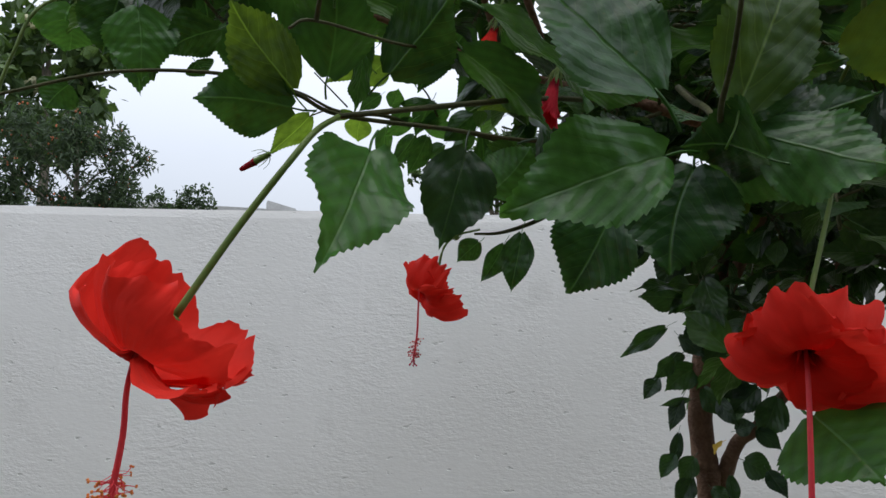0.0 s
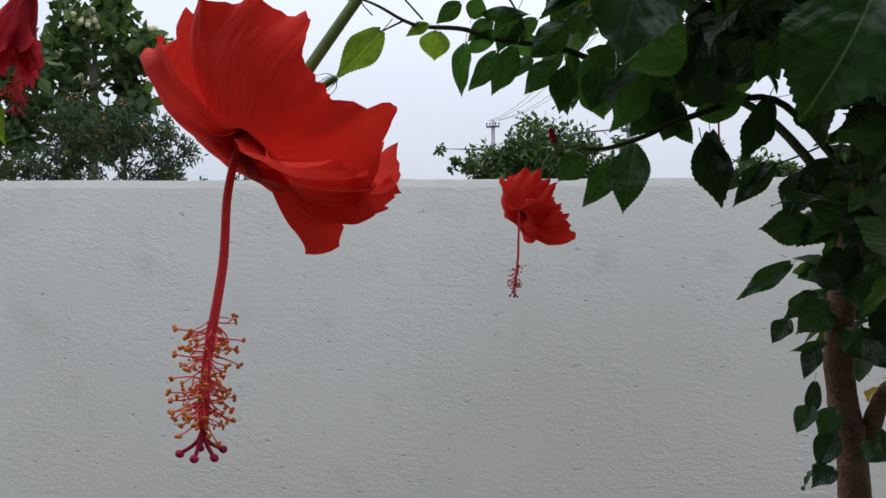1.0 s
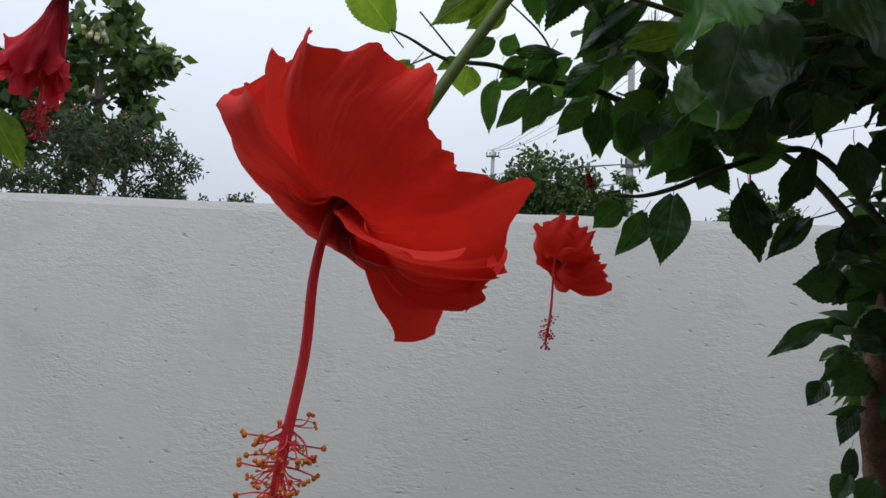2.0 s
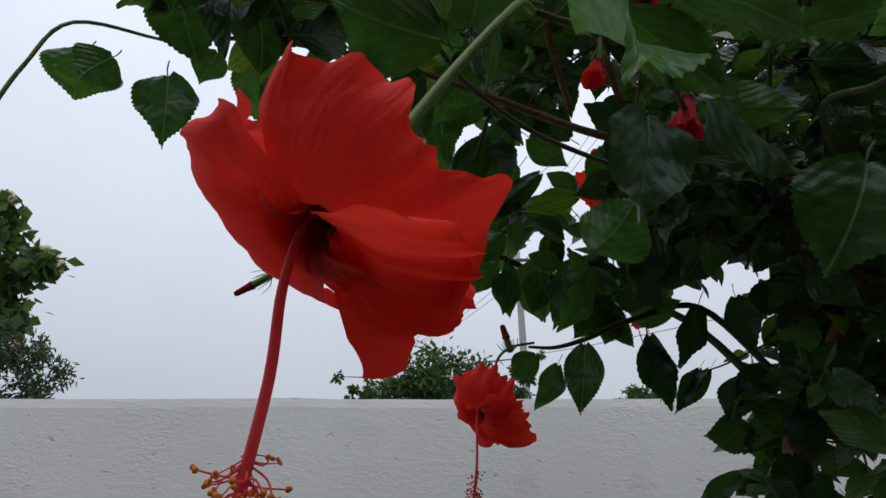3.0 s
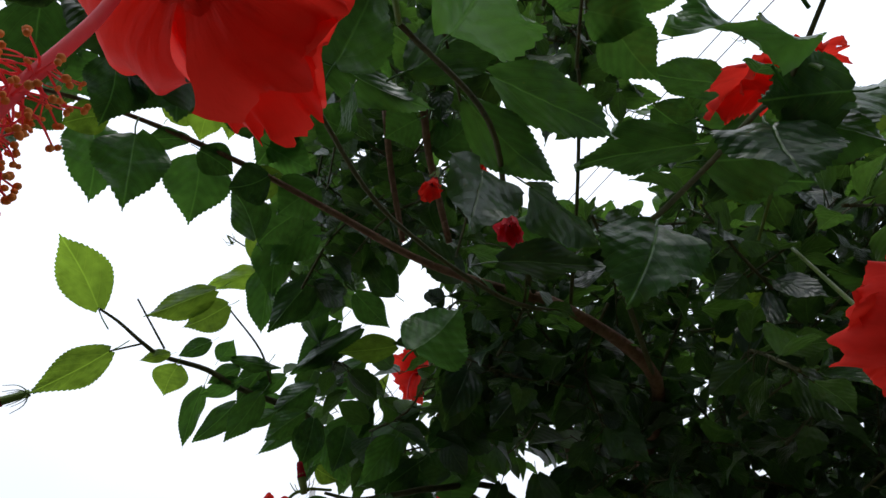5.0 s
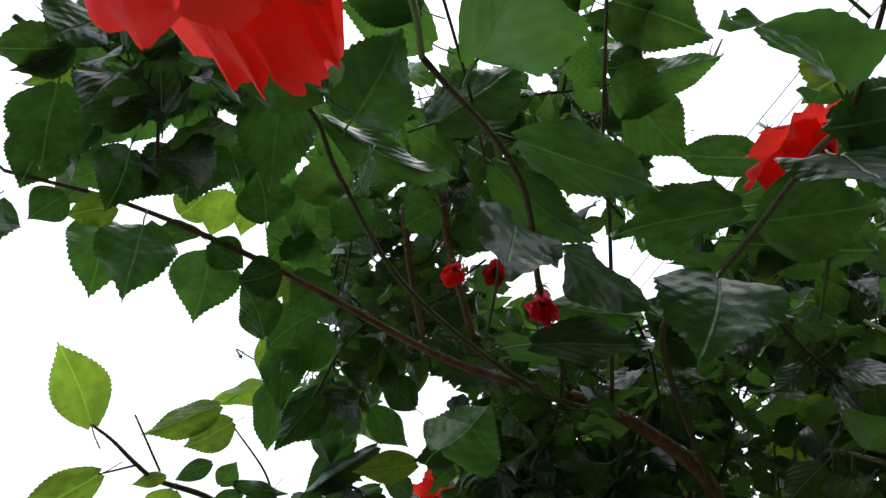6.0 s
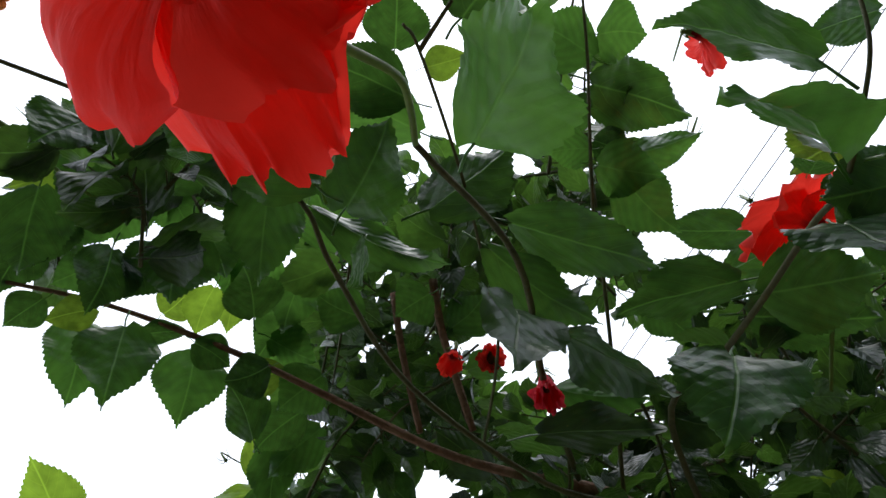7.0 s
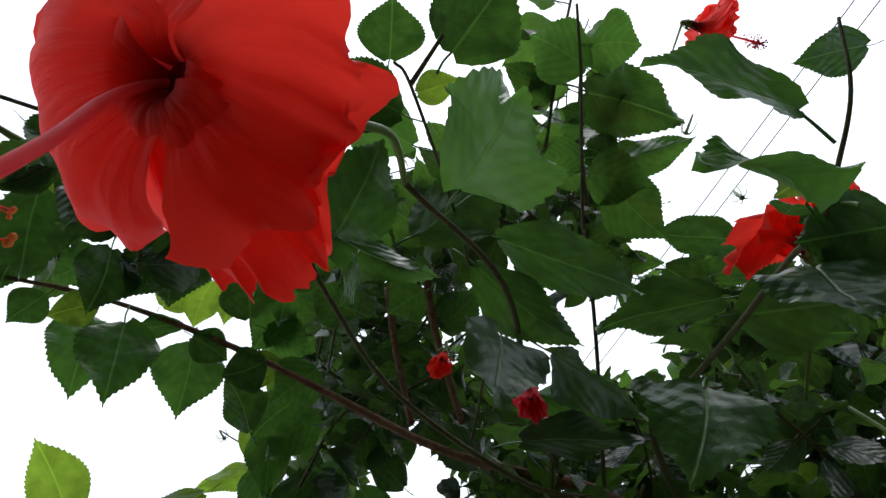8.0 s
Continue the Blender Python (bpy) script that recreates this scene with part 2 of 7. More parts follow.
M_GLASS = plain("dark_window_glass", (0.02, 0.022, 0.025), (0.03, 0.032, 0.035), 0.08, 3.0)
M_SHEET = plain("roof_sheet", (0.16, 0.12, 0.10), (0.24, 0.19, 0.16), 0.7, 2.0, bump=0.005)
M_YELLOW = plain("yellowed_leaf", (0.55, 0.34, 0.03), (0.68, 0.46, 0.06), 0.6, 40.0, share=0.3, through_colour=(0.8, 0.5, 0.05))


# ---- builders ----
def mesh_of(name, verts, faces, material, uvs=None, smooth=True):
    me = bpy.data.meshes.new(name)
    me.from_pydata([tuple(v) for v in verts], [], faces)
    me.materials.append(material)
    if uvs is not None:
        layer = me.uv_layers.new(name="UVMap")
        idx = np.empty(len(me.loops), dtype=np.int32)
        me.loops.foreach_get("vertex_index", idx)
        layer.data.foreach_set("uv", np.asarray(uvs, dtype=np.float32)[idx].ravel())
    if smooth:
        me.polygons.foreach_set("use_smooth", [True] * len(me.polygons))
    me.update()
    return me


def part(name, me, parent, label="", m=None, kind=""):
    """Links a mesh as one object under a thing or a part."""
    ob = new(name, me)
    ob.parent = parent
    if parent.parent is None:
        ob.matrix_parent_inverse = parent.matrix_basis.inverted()
    if m is not None:
        ob.matrix_basis = m
    return tagged(ob, label=label, kind=kind)


def curve_points(points, steps=5):
    """A smooth line through the points (Catmull-Rom)."""
    p = [np.array(q, float) for q in points]
    if len(p) == 2:
        return [p[0] + (p[1] - p[0]) * f for f in np.linspace(0, 1, steps + 1)]
    p = [2 * p[0] - p[1]] + p + [2 * p[-1] - p[-2]]
    out = []
    for a, b, c, d in zip(p, p[1:], p[2:], p[3:]):
        for f in np.arange(steps) / steps:
            out.append(0.5 * (2 * b + (c - a) * f + (2 * a - 5 * b + 4 * c - d) * f * f + (3 * b - a - 3 * c + d) * f**3))
    return out + [p[-2]]


def tube(points, r0, r1, sides=8, steps=5, knots=0.0, seed=0):
    """Vertices and faces of a tapering round rod along a smooth line."""
    line = curve_points(points, steps)
    rnd = random.Random(seed)
    n, verts, faces = len(line), [], []
    up = np.array((0.31, 0.17, 0.93))
    for i, q in enumerate(line):
        d = line[min(i + 1, n - 1)] - line[max(i - 1, 0)]
        d = d / (np.linalg.norm(d) + 1e-9)
        s = np.cross(d, up)
        s /= np.linalg.norm(s) + 1e-9
        t = np.cross(d, s)
        r = (r0 + (r1 - r0) * i / (n - 1)) * (1 + knots * rnd.uniform(-1, 1))
        for k in range(sides):
            a = 2 * math.pi * k / sides
            rr = r * (1 + knots * 0.6 * rnd.uniform(-1, 1))
            verts.append(q + rr * (math.cos(a) * s + math.sin(a) * t))
    for i in range(n - 1):
        for k in range(sides):
            k2 = (k + 1) % sides
            faces.append((i * sides + k, i * sides + k2, (i + 1) * sides + k2, (i + 1) * sides + k))
    faces.append(tuple(range(sides))[::-1])
    faces.append(tuple((n - 1) * sides + k for k in range(sides)))
    return verts, faces


def joined(pieces):
    """Several (verts, faces) as one."""
    verts, faces = [], []
    for v, f in pieces:
        o = len(verts)
        verts += list(v)
        faces += [tuple(i + o for i in q) for q in f]
    return verts, faces


def blob(c, r, squash=1.0, sides=6, rings=4):
    verts, faces = [(c[0], c[1], c[2] - r * squash)], []
    for i in range(1, rings):
        a = math.pi * i / rings - math.pi / 2
        for k in range(sides):
            b = 2 * math.pi * k / sides
            verts.append((c[0] + r * math.cos(a) * math.cos(b), c[1] + r * math.cos(a) * math.sin(b), c[2] + r * squash * math.sin(a)))
    verts.append((c[0], c[1], c[2] + r * squash))
    for k in range(sides):
        k2 = (k + 1) % sides
        faces.append((0, 1 + k2, 1 + k))
        for i in range(rings - 2):
            a = 1 + i * sides
            faces.append((a + k, a + k2, a + sides + k2, a + sides + k))
        faces.append((len(verts) - 1, 1 + (rings - 2) * sides + k, 1 + (rings - 2) * sides + k2))
    return verts, faces


def box(x0, x1, y0, y1, z0, z1):
    v = [(x, y, z) for z in (z0, z1) for y in (y0, y1) for x in (x0, x1)]
    return v, [(0, 2, 3, 1), (4, 5, 7, 6), (0, 1, 5, 4), (2, 6, 7, 3), (0, 4, 6, 2), (1, 3, 7, 5)]


def leaf_outline(s, point=1.0):
    """Half width of an ovate leaf with a rounded base, at the share s of its length; point: how drawn-out its tip is."""
    if s < 0.38:
        return 0.5 * math.sin(math.pi / 2 * (s + 0.012) / 0.392) ** 0.6
    x = (s - 0.38) / 0.62
    return 0.5 * max(0.0, math.cos(math.pi / 2 * x)) ** (0.86 * point) * (1 - 0.16 * point * x**3)


def leaf_shape(teeth, seed, columns=8):
    """A saw-edged leaf along +y, 1 long and 1 wide: folded at its midrib, arched, puffed up between its side veins."""
    rnd = random.Random(seed)
    fold, droop, wave, skew = rnd.uniform(0.0, 0.2), rnd.uniform(0.02, 0.36), rnd.uniform(0.02, 0.06), rnd.uniform(-0.06, 0.06)
    ph, point, puff, saw, twist = rnd.uniform(0, 6), rnd.uniform(1.0, 1.65), rnd.uniform(0.007, 0.014), rnd.uniform(0.028, 0.042), rnd.uniform(-0.13, 0.13)
    rows = teeth * 3
    verts, faces, uvs = [], [], []
    for i in range(rows + 1):
        s = i / rows
        h = leaf_outline(s, point)
        step = (0.0, 0.55, 1.0)[i % 3]
        bite = saw * min(1.0, max(0.0, (s - 0.1) / 0.15)) * (1 - 0.5 * s) * rnd.uniform(0.7, 1.2)
        mid = skew * math.sin(math.pi * s)
        for c in range(columns + 1):
            f = 2 * c / columns - 1
            rim = abs(f) == 1
            x = mid + f * (h + (bite * (step - 0.55) if rim and 0 < i < rows else 0.0))
            y = s + (0.012 * step if rim and i < rows else 0.0) - 0.05 * (1 - s) ** 8 * abs(f)
            run = s - 0.62 * (2 * abs(f) * h) ** 1.35
            quilt = puff * math.sin(math.pi * ((run * 5.5 + 0.5) % 1.0)) * math.sin(math.pi * min(1.0, abs(f) * 0.9 + 0.05)) * min(1.0, h * 3)
            z = fold * abs(f) * h * 2 + droop * s * (1 - s) * 1.3 + wave * math.sin(s * 13 + ph + 1.5 * f) * f * f + 0.02 * math.sin(6 * s + ph) + twist * f * h * (s - 0.3) + quilt
            z += 0.015 * noise.noise((f * h * 7, s * 6, seed * 3.7)) + 0.010 * noise.noise((f * h * 17, s * 15, seed * 1.9))
            verts.append((x, y, z))
            uvs.append((0.5 + f * h, s))
        if i:
            a, b = (i - 1) * (columns + 1), i * (columns + 1)
            for k in range(columns):
                faces.append((a + k, a + k + 1, b + k + 1, b + k))
    arch = rnd.uniform(-0.12, 0.04)
    stem_v, stem_f = tube([(0.0, 0.01, 0.02 * math.sin(ph)), (0.02, -0.12, arch * 0.35), (0.0, -0.26, arch)], 0.012, 0.014, 4, 2)
    o = len(verts)
    verts += [tuple(v) for v in stem_v]
    faces += [tuple(i + o for i in f) for f in stem_f]
    uvs += [(0.5, 0.0)] * len(stem_v)
    return verts, faces, uvs


def simple_leaf(seed):
    rnd = random.Random(seed)
    fold, droop = rnd.uniform(0.05, 0.2), rnd.uniform(0.05, 0.25)
    verts, uvs, faces = [], [], []
    rows = 10
    for i in range(rows + 1):
        s = i / rows
        h = leaf_outline(s) * (1.0 + (0.04 if i % 2 else -0.04))
        for f in (-1.0, 0.0, 1.0):
            verts.append((f * h, s, fold * abs(f) * h * 2 + droop * s * (1 - s) * 1.3))
            uvs.append((0.5 + f * h, s))
        if i:
            a, b = (i - 1) * 3, i * 3
            faces += [(a, a + 1, b + 1, b), (a + 1, a + 2, b + 2, b + 1)]
    return np.array(verts), faces, uvs


def leaf_meshes(material, teeth, seed, count, columns=8):
    out = []
    for k in range(count):
        v, f, uv = leaf_shape(teeth, seed + k, columns)
        out.append(mesh_of("leaf", v, f, material, uv))
    return out


LEAF_MESHES = {
    "mature": leaf_meshes(M_MATURE, 20, 10, 9),
    "shaded": leaf_meshes(M_SHADED, 11, 60, 7, 6),
    "young": leaf_meshes(M_YOUNG, 19, 40, 5),
}
SIMPLE = [simple_leaf(70 + k) for k in range(6)]
DETAILED = [(np.array(v), f, uv) for v, f, uv in (leaf_shape(9, 80 + k, 6) for k in range(6))]


def leaf_matrix(base, tip, width, turn):
    b, t = Vector(base), Vector(tip)
    axis = t - b
    length = axis.length
    axis.normalize()
    ref = Vector((0, 0, 1)) if abs(axis.z) < 0.8 else Vector((0, -1, 0))
    normal = (ref - axis * ref.dot(axis)).normalized()
    normal = Matrix.Rotation(radians(turn), 3, axis) @ normal
    side = axis.cross(normal)
    m = Matrix((side * width, axis * length, normal * length)).transposed().to_4x4()
    m.translation = b
    return m


# ---- ground and wall ----
def ground():
    verts, faces = [(0, 0, 0)], []
    rings, sides = [1.5, 4, 9, 20, 50, 140, 400, 1200, 3000], 40
    for r in rings:
        for k in range(sides):
            a = 2 * math.pi * k / sides
            x, y = r * math.cos(a), r * math.sin(a)
            verts.append((x, y, 0.015 * noise.noise((x * 0.6, y * 0.6, 0))))
    for k in range(sides):
        k2 = (k + 1) % sides
        faces.append((0, 1 + k, 1 + k2))
        for i in range(len(rings) - 1):
            a = 1 + i * sides
            faces.append((a + k, a + sides + k, a + sides + k2, a + k2))
    tagged(new("ground", mesh_of("ground", verts, faces, M_EARTH)), "bare brown earth with patches of grass", "ground", kind="structure")


ground()

WALL_AT, WALL_TURN, WALL_TOP = (-0.10, 2.13), 9.0, 1.70


def boundary_wall():
    """A plastered wall with an uneven, softly rounded top edge."""
    n, x0, x1, thick = 160, -9.0, 8.0, 0.22
    prof = [(0.0, 0.0), (0.0, 0.985), (0.012, 1.0), (0.5, 1.004), (0.988, 1.0), (1.0, 0.985), (1.0, 0.0)]
    verts, faces = [], []
    for i in range(n + 1):
        x = x0 + (x1 - x0) * i / n
        for y, z in prof:
            wob = 0.004 * noise.noise((x * 2.1, z, 3.0)) + 0.003 * noise.noise((x * 9, z * 3, 7.0))
            verts.append((x, y * thick + wob * 0.6, z * WALL_TOP + (wob if z > 0.9 else 0)))
    k = len(prof)
    for i in range(n):
        for j in range(k - 1):
            a, b = i * k + j, (i + 1) * k + j
            faces.append((a, b, b + 1, a + 1))
    ob = new("boundary_wall", mesh_of("boundary_wall", verts, faces, M_PLASTER, smooth=False))
    ob.matrix_basis = pose(WALL_AT[0], WALL_AT[1], 0, 0, 0, WALL_TURN)
    tagged(ob, "white rough-plastered boundary wall with an uneven top", "wall", kind="structure")


boundary_wall()


def unseen_rear_wall():
    """A plain unseen wall behind the camera, added to block low sky light."""
    ob = new("unseen_rear_wall", mesh_of("unseen_rear_wall", *box(-8.0, 8.0, -0.25, 0.0, 0.0, 3.3), M_RENDER, smooth=False))
    ob.matrix_basis = pose(0, -4.6, 0, 0, 0, 4)
    tagged(ob, "unseen plain grey rendered wall, added to block sky light", "wall", kind="structure")


unseen_rear_wall()


def sky_blocking_slab():
    """An unseen flat slab reaching out from that wall, added to block sky light from behind."""
    ob = new("sky_blocking_slab", mesh_of("sky_blocking_slab", *box(-8.0, 8.0, 0.0, 3.75, 2.72, 2.84), M_RENDER, smooth=False))
    ob.matrix_basis = pose(0, -4.6, 0, 0, 0, 4)
    tagged(ob, "unseen plain grey slab on the rear wall, added to block sky light", "roof", kind="structure")


sky_blocking_slab()

# ---- hibiscus shrub ----
shrub = new("hibiscus_shrub")
shrub.matrix_basis = pose(0.23, 0.97, 0)
tagged(shrub, "hibiscus shrub with dark toothed leaves and large red flowers", "shrub")
LEAVES = [0]


def leaf(kind, base, tip, width, turn):
    """One leaf, from its base to its tip."""
    LEAVES[0] += 1
    me = LEAF_MESHES[kind][LEAVES[0] % len(LEAF_MESHES[kind])]
    part("leaf", me, shrub, m=leaf_matrix(base, tip, width, turn))


def rod(name, points, r0, r1, material, label="", sides=8, knots=0.0, parent=None):
    part(name, mesh_of(name, *tube(points, r0, r1, sides, 6, knots, len(points)), material), parent or shrub, label)


rod("trunk", [(0.245, 0.985, -0.02), (0.235, 0.975, 0.6), (0.226, 0.964, 1.132), (0.218, 0.965, 1.218), (0.211, 0.959, 1.306), (0.225, 0.955, 1.42), (0.25, 0.96, 1.55)], 0.02, 0.0125, M_LIMB, "reddish-brown woody trunk", 12, 0.09)
rod("branch", [(0.235, 0.968, 1.17), (0.258, 0.958, 1.245), (0.29, 0.942, 1.285), (0.36, 0.94, 1.40), (0.42, 0.98, 1.62), (0.45, 1.02, 1.95)], 0.0115, 0.004, M_LIMB, knots=0.08)
rod("branch", [(0.25, 0.96, 1.53), (0.26, 0.97, 1.7), (0.24, 1.0, 1.9), (0.2, 1.02, 2.2)], 0.012, 0.005, M_BARK, knots=0.08)
rod("branch", [(0.242, 0.965, 1.44), (0.262, 0.90, 1.525), (0.252, 0.79, 1.572), (0.205, 0.665, 1.592), (0.107, 0.617, 1.62), (0.04, 0.618, 1.642)], 0.0100, 0.0044, M_LIMB, "thick reddish-brown limb reaching out low", 10, 0.07)
rod("branch", [(0.07, 0.617, 1.632), (-0.03, 0.623, 1.663), (-0.13, 0.609, 1.702), (-0.213, 0.595, 1.731), (-0.318, 0.571, 1.744), (-0.408, 0.554, 1.737)], 0.0043, 0.0016, M_LIMB, "thin brown end of the low limb", knots=0.06)
rod("branch", [(0.20, 0.66, 1.59), (0.105, 0.530, 1.612), (0.096, 0.457, 1.583), (0.091, 0.401, 1.563), (0.083, 0.347, 1.543), (0.081, 0.325, 1.533), (0.074, 0.292, 1.534), (0.071, 0.262, 1.545), (0.069, 0.236, 1.572)], 0.0026, 0.0009, M_TWIG)
rod("branch", [(-0.01, 0.60, 1.655), (-0.02, 0.53, 1.64), (-0.036, 0.466, 1.622), (-0.062, 0.412, 1.61), (-0.085, 0.365, 1.594), (-0.118, 0.307, 1.586), (-0.128, 0.296, 1.578)], 0.0012, 0.0008, M_TWIG)
rod("branch", [(-0.118, 0.307, 1.586), (-0.106, 0.283, 1.597)], 0.0014, 0.0010, M_TWIG)
rod("branch", [(0.10, 0.61, 1.625), (0.08, 0.52, 1.68), (0.048, 0.432, 1.699), (0.042, 0.418, 1.707), (0.022, 0.347, 1.723), (0.009, 0.309, 1.722), (-0.008, 0.268, 1.72)], 0.0018, 0.001, M_TWIG)
rod("branch", [(0.22, 0.93, 1.46), (0.14, 1.0, 1.60), (0.034, 1.025, 1.653), (-0.069, 0.994, 1.681), (-0.12, 0.949, 1.687), (-0.194, 0.912, 1.69), (-0.236, 0.891, 1.699), (-0.283, 0.873, 1.699), (-0.304, 0.854, 1.701), (-0.332, 0.838, 1.715), (-0.353, 0.827, 1.722)], 0.006, 0.0013, M_TWIG)
rod("twig", [(-0.304, 0.854, 1.701), (-0.338, 0.864, 1.693)], 0.0013, 0.001, M_TWIG)
rod("twig", [(-0.283, 0.868, 1.706), (-0.32, 0.831, 1.745)], 0.0013, 0.001, M_TWIG)
rod("twig", [(-0.16, 0.91, 1.70), (-0.179, 0.894, 1.737), (-0.222, 0.866, 1.772)], 0.0016, 0.001, M_TWIG)
rod("twig", [(-0.20, 0.82, 1.84), (-0.215, 0.836, 1.853), (-0.244, 0.848, 1.881)], 0.0011, 0.0009, M_TWIG)
rod("branch", [(0.22, 0.93, 1.50), (0.145, 0.956, 1.604), (0.039, 0.892, 1.572), (-0.021, 0.843, 1.539), (-0.061, 0.823, 1.524), (-0.092, 0.806, 1.521)], 0.005, 0.0015, M_TWIG)
rod("twig", [(0.145, 0.966, 1.524), (0.176, 0.973, 1.535), (0.241, 0.989, 1.565)], 0.001, 0.0014, M_TWIG)
rod("branch", [(0.107, 0.617, 1.62), (0.014, 0.565, 1.581), (-0.089, 0.496, 1.578), (-0.143, 0.421, 1.569), (-0.163, 0.389, 1.575), (-0.20, 0.369, 1.582), (-0.266, 0.352, 1.58), (-0.33, 0.33, 1.56)], 0.002, 0.001, M_TWIG)

leaf("mature", (-0.095, 0.331, 1.523), (-0.100, 0.272, 1.458), 0.056, -43)
leaf("mature", (0.052, 0.307, 1.513), (-0.022, 0.289, 1.485), 0.056, -67)
leaf("shaded", (-0.054, 0.414, 1.540), (-0.069, 0.404, 1.475), 0.050, -20)
leaf("mature", (0.072, 0.337, 1.513), (0.059, 0.330, 1.459), 0.060, 20)
leaf("mature", (0.080, 0.328, 1.523), (0.123, 0.324, 1.498), 0.042, -60)
leaf("mature", (0.043, 0.274, 1.534), (-0.010, 0.276, 1.585), 0.060, -61)
leaf("mature", (0.065, 0.322, 1.538), (0.061, 0.314, 1.531), 0.020, -31)
leaf("young", (0.087, 0.311, 1.538), (0.118, 0.342, 1.621), 0.050, 7)
leaf("mature", (0.091, 0.327, 1.533), (0.148, 0.315, 1.543), 0.046, -97)
leaf("mature", (0.098, 0.317, 1.525), (0.140, 0.282, 1.504), 0.048, -110)
leaf("mature", (0.093, 0.332, 1.553), (0.142, 0.333, 1.566), 0.033, -48)
leaf("young", (0.170, 0.353, 1.602), (0.180, 0.365, 1.556), 0.050, 28)
leaf("young", (-0.157, 0.370, 1.572), (-0.176, 0.322, 1.610), 0.044, 67)
leaf("mature", (-0.142, 0.393, 1.587), (-0.125, 0.355, 1.636), 0.055, -4)
leaf("mature", (-0.099, 0.385, 1.584), (-0.054, 0.348, 1.618), 0.050, -59)
leaf("mature", (-0.158, 0.373, 1.561), (-0.204, 0.339, 1.558), 0.048, 65)
leaf("mature", (-0.254, 0.357, 1.622), (-0.253, 0.363, 1.577), 0.046, -19)
leaf("mature", (-0.210, 0.375, 1.614), (-0.241, 0.364, 1.595), 0.034, 47)
leaf("mature", (-0.290, 0.386, 1.643), (-0.304, 0.392, 1.606), 0.045, -21)
leaf("mature", (-0.342, 0.407, 1.592), (-0.355, 0.402, 1.574), 0.030, 67)
leaf("mature", (-0.225, 0.375, 1.593), (-0.221, 0.380, 1.585), 0.020, -60)
leaf("mature", (-0.129, 0.423, 1.610), (-0.137, 0.432, 1.573), 0.030, -80)
leaf("mature", (-0.052, 0.591, 1.541), (-0.016, 0.585, 1.581), 0.060, -84)
leaf("mature", (0.145, 0.389, 1.384), (0.164, 0.353, 1.359), 0.070, 47)
leaf("mature", (0.098, 0.310, 1.513), (0.064, 0.330, 1.523), 0.046, 46)
leaf("mature", (-0.041, 0.404, 1.630), (0.023, 0.388, 1.557), 0.043, -14)
leaf("mature", (-0.056, 0.414, 1.608), (0.002, 0.426, 1.556), 0.039, -41)
leaf("mature", (0.103, 0.409, 1.603), (0.031, 0.447, 1.604), 0.042, 11)
leaf("mature", (0.039, 0.402, 1.500), (0.012, 0.412, 1.449), 0.056, 16)
leaf("shaded", (-0.006, 0.445, 1.573), (0.031, 0.435, 1.513), 0.034, 91)
leaf("shaded", (-0.005, 0.518, 1.573), (0.063, 0.490, 1.556), 0.032, -24)
leaf("mature", (0.017, 0.516, 1.619), (0.073, 0.500, 1.599), 0.037, -59)
leaf("mature", (-0.195, 0.419, 1.700), (-0.188, 0.471, 1.633), 0.054, -10)
leaf("mature", (-0.160, 0.430, 1.666), (-0.071, 0.440, 1.633), 0.032, -49)
leaf("mature", (-0.113, 0.350, 1.680), (-0.170, 0.332, 1.663), 0.047, 21)
leaf("mature", (-0.101, 0.371, 1.684), (-0.164, 0.358, 1.679), 0.047, 3)
leaf("mature", (-0.123, 0.328, 1.725), (-0.128, 0.288, 1.729), 0.047, -2)
leaf("mature", (0.032, 0.373, 1.725), (0.002, 0.384, 1.732), 0.032, 19)
leaf("mature", (0.031, 0.331, 1.755), (0.129, 0.344, 1.775), 0.060, -16)
leaf("mature", (0.019, 0.295, 1.741), (0.058, 0.289, 1.748), 0.047, -2)
leaf("mature", (0.087, 0.380, 1.766), (0.146, 0.358, 1.786), 0.033, -39)
leaf("mature", (0.041, 0.371, 1.744), (0.081, 0.377, 1.747), 0.033, -20)
leaf("mature", (0.039, 0.383, 1.719), (0.093, 0.382, 1.717), 0.047, -10)
leaf("mature", (0.063, 0.391, 1.729), (0.119, 0.424, 1.713), 0.052, -10)
leaf("mature", (0.026, 0.345, 1.733), (0.008, 0.343, 1.739), 0.017, 8)
leaf("mature", (0.027, 0.353, 1.731), (0.012, 0.358, 1.735), 0.017, 16)
leaf("mature", (0.016, 0.309, 1.731), (-0.032, 0.294, 1.725), 0.048, 10)
leaf("mature", (0.170, 0.413, 1.708), (0.123, 0.439, 1.753), 0.039, 11)
leaf("mature", (0.185, 0.458, 1.732), (0.231, 0.426, 1.736), 0.037, -58)
leaf("mature", (0.145, 0.448, 1.634), (0.216, 0.423, 1.609), 0.056, -18)
leaf("mature", (0.102, 0.405, 1.579), (0.146, 0.370, 1.554), 0.056, -39)
leaf("mature", (0.150, 0.468, 1.751), (0.190, 0.474, 1.721), 0.042, -16)
leaf("mature", (0.141, 0.505, 1.764), (0.178, 0.526, 1.730), 0.047, -16)
leaf("mature", (-0.250, 0.611, 1.747), (-0.250, 0.646, 1.692), 0.061, -6)
leaf("mature", (-0.295, 0.570, 1.714), (-0.288, 0.593, 1.646), 0.060, -9)
leaf("mature", (-0.341, 0.591, 1.746), (-0.329, 0.626, 1.683), 0.056, -21)
leaf("mature", (-0.246, 0.587, 1.728), (-0.216, 0.603, 1.722), 0.033, -36)
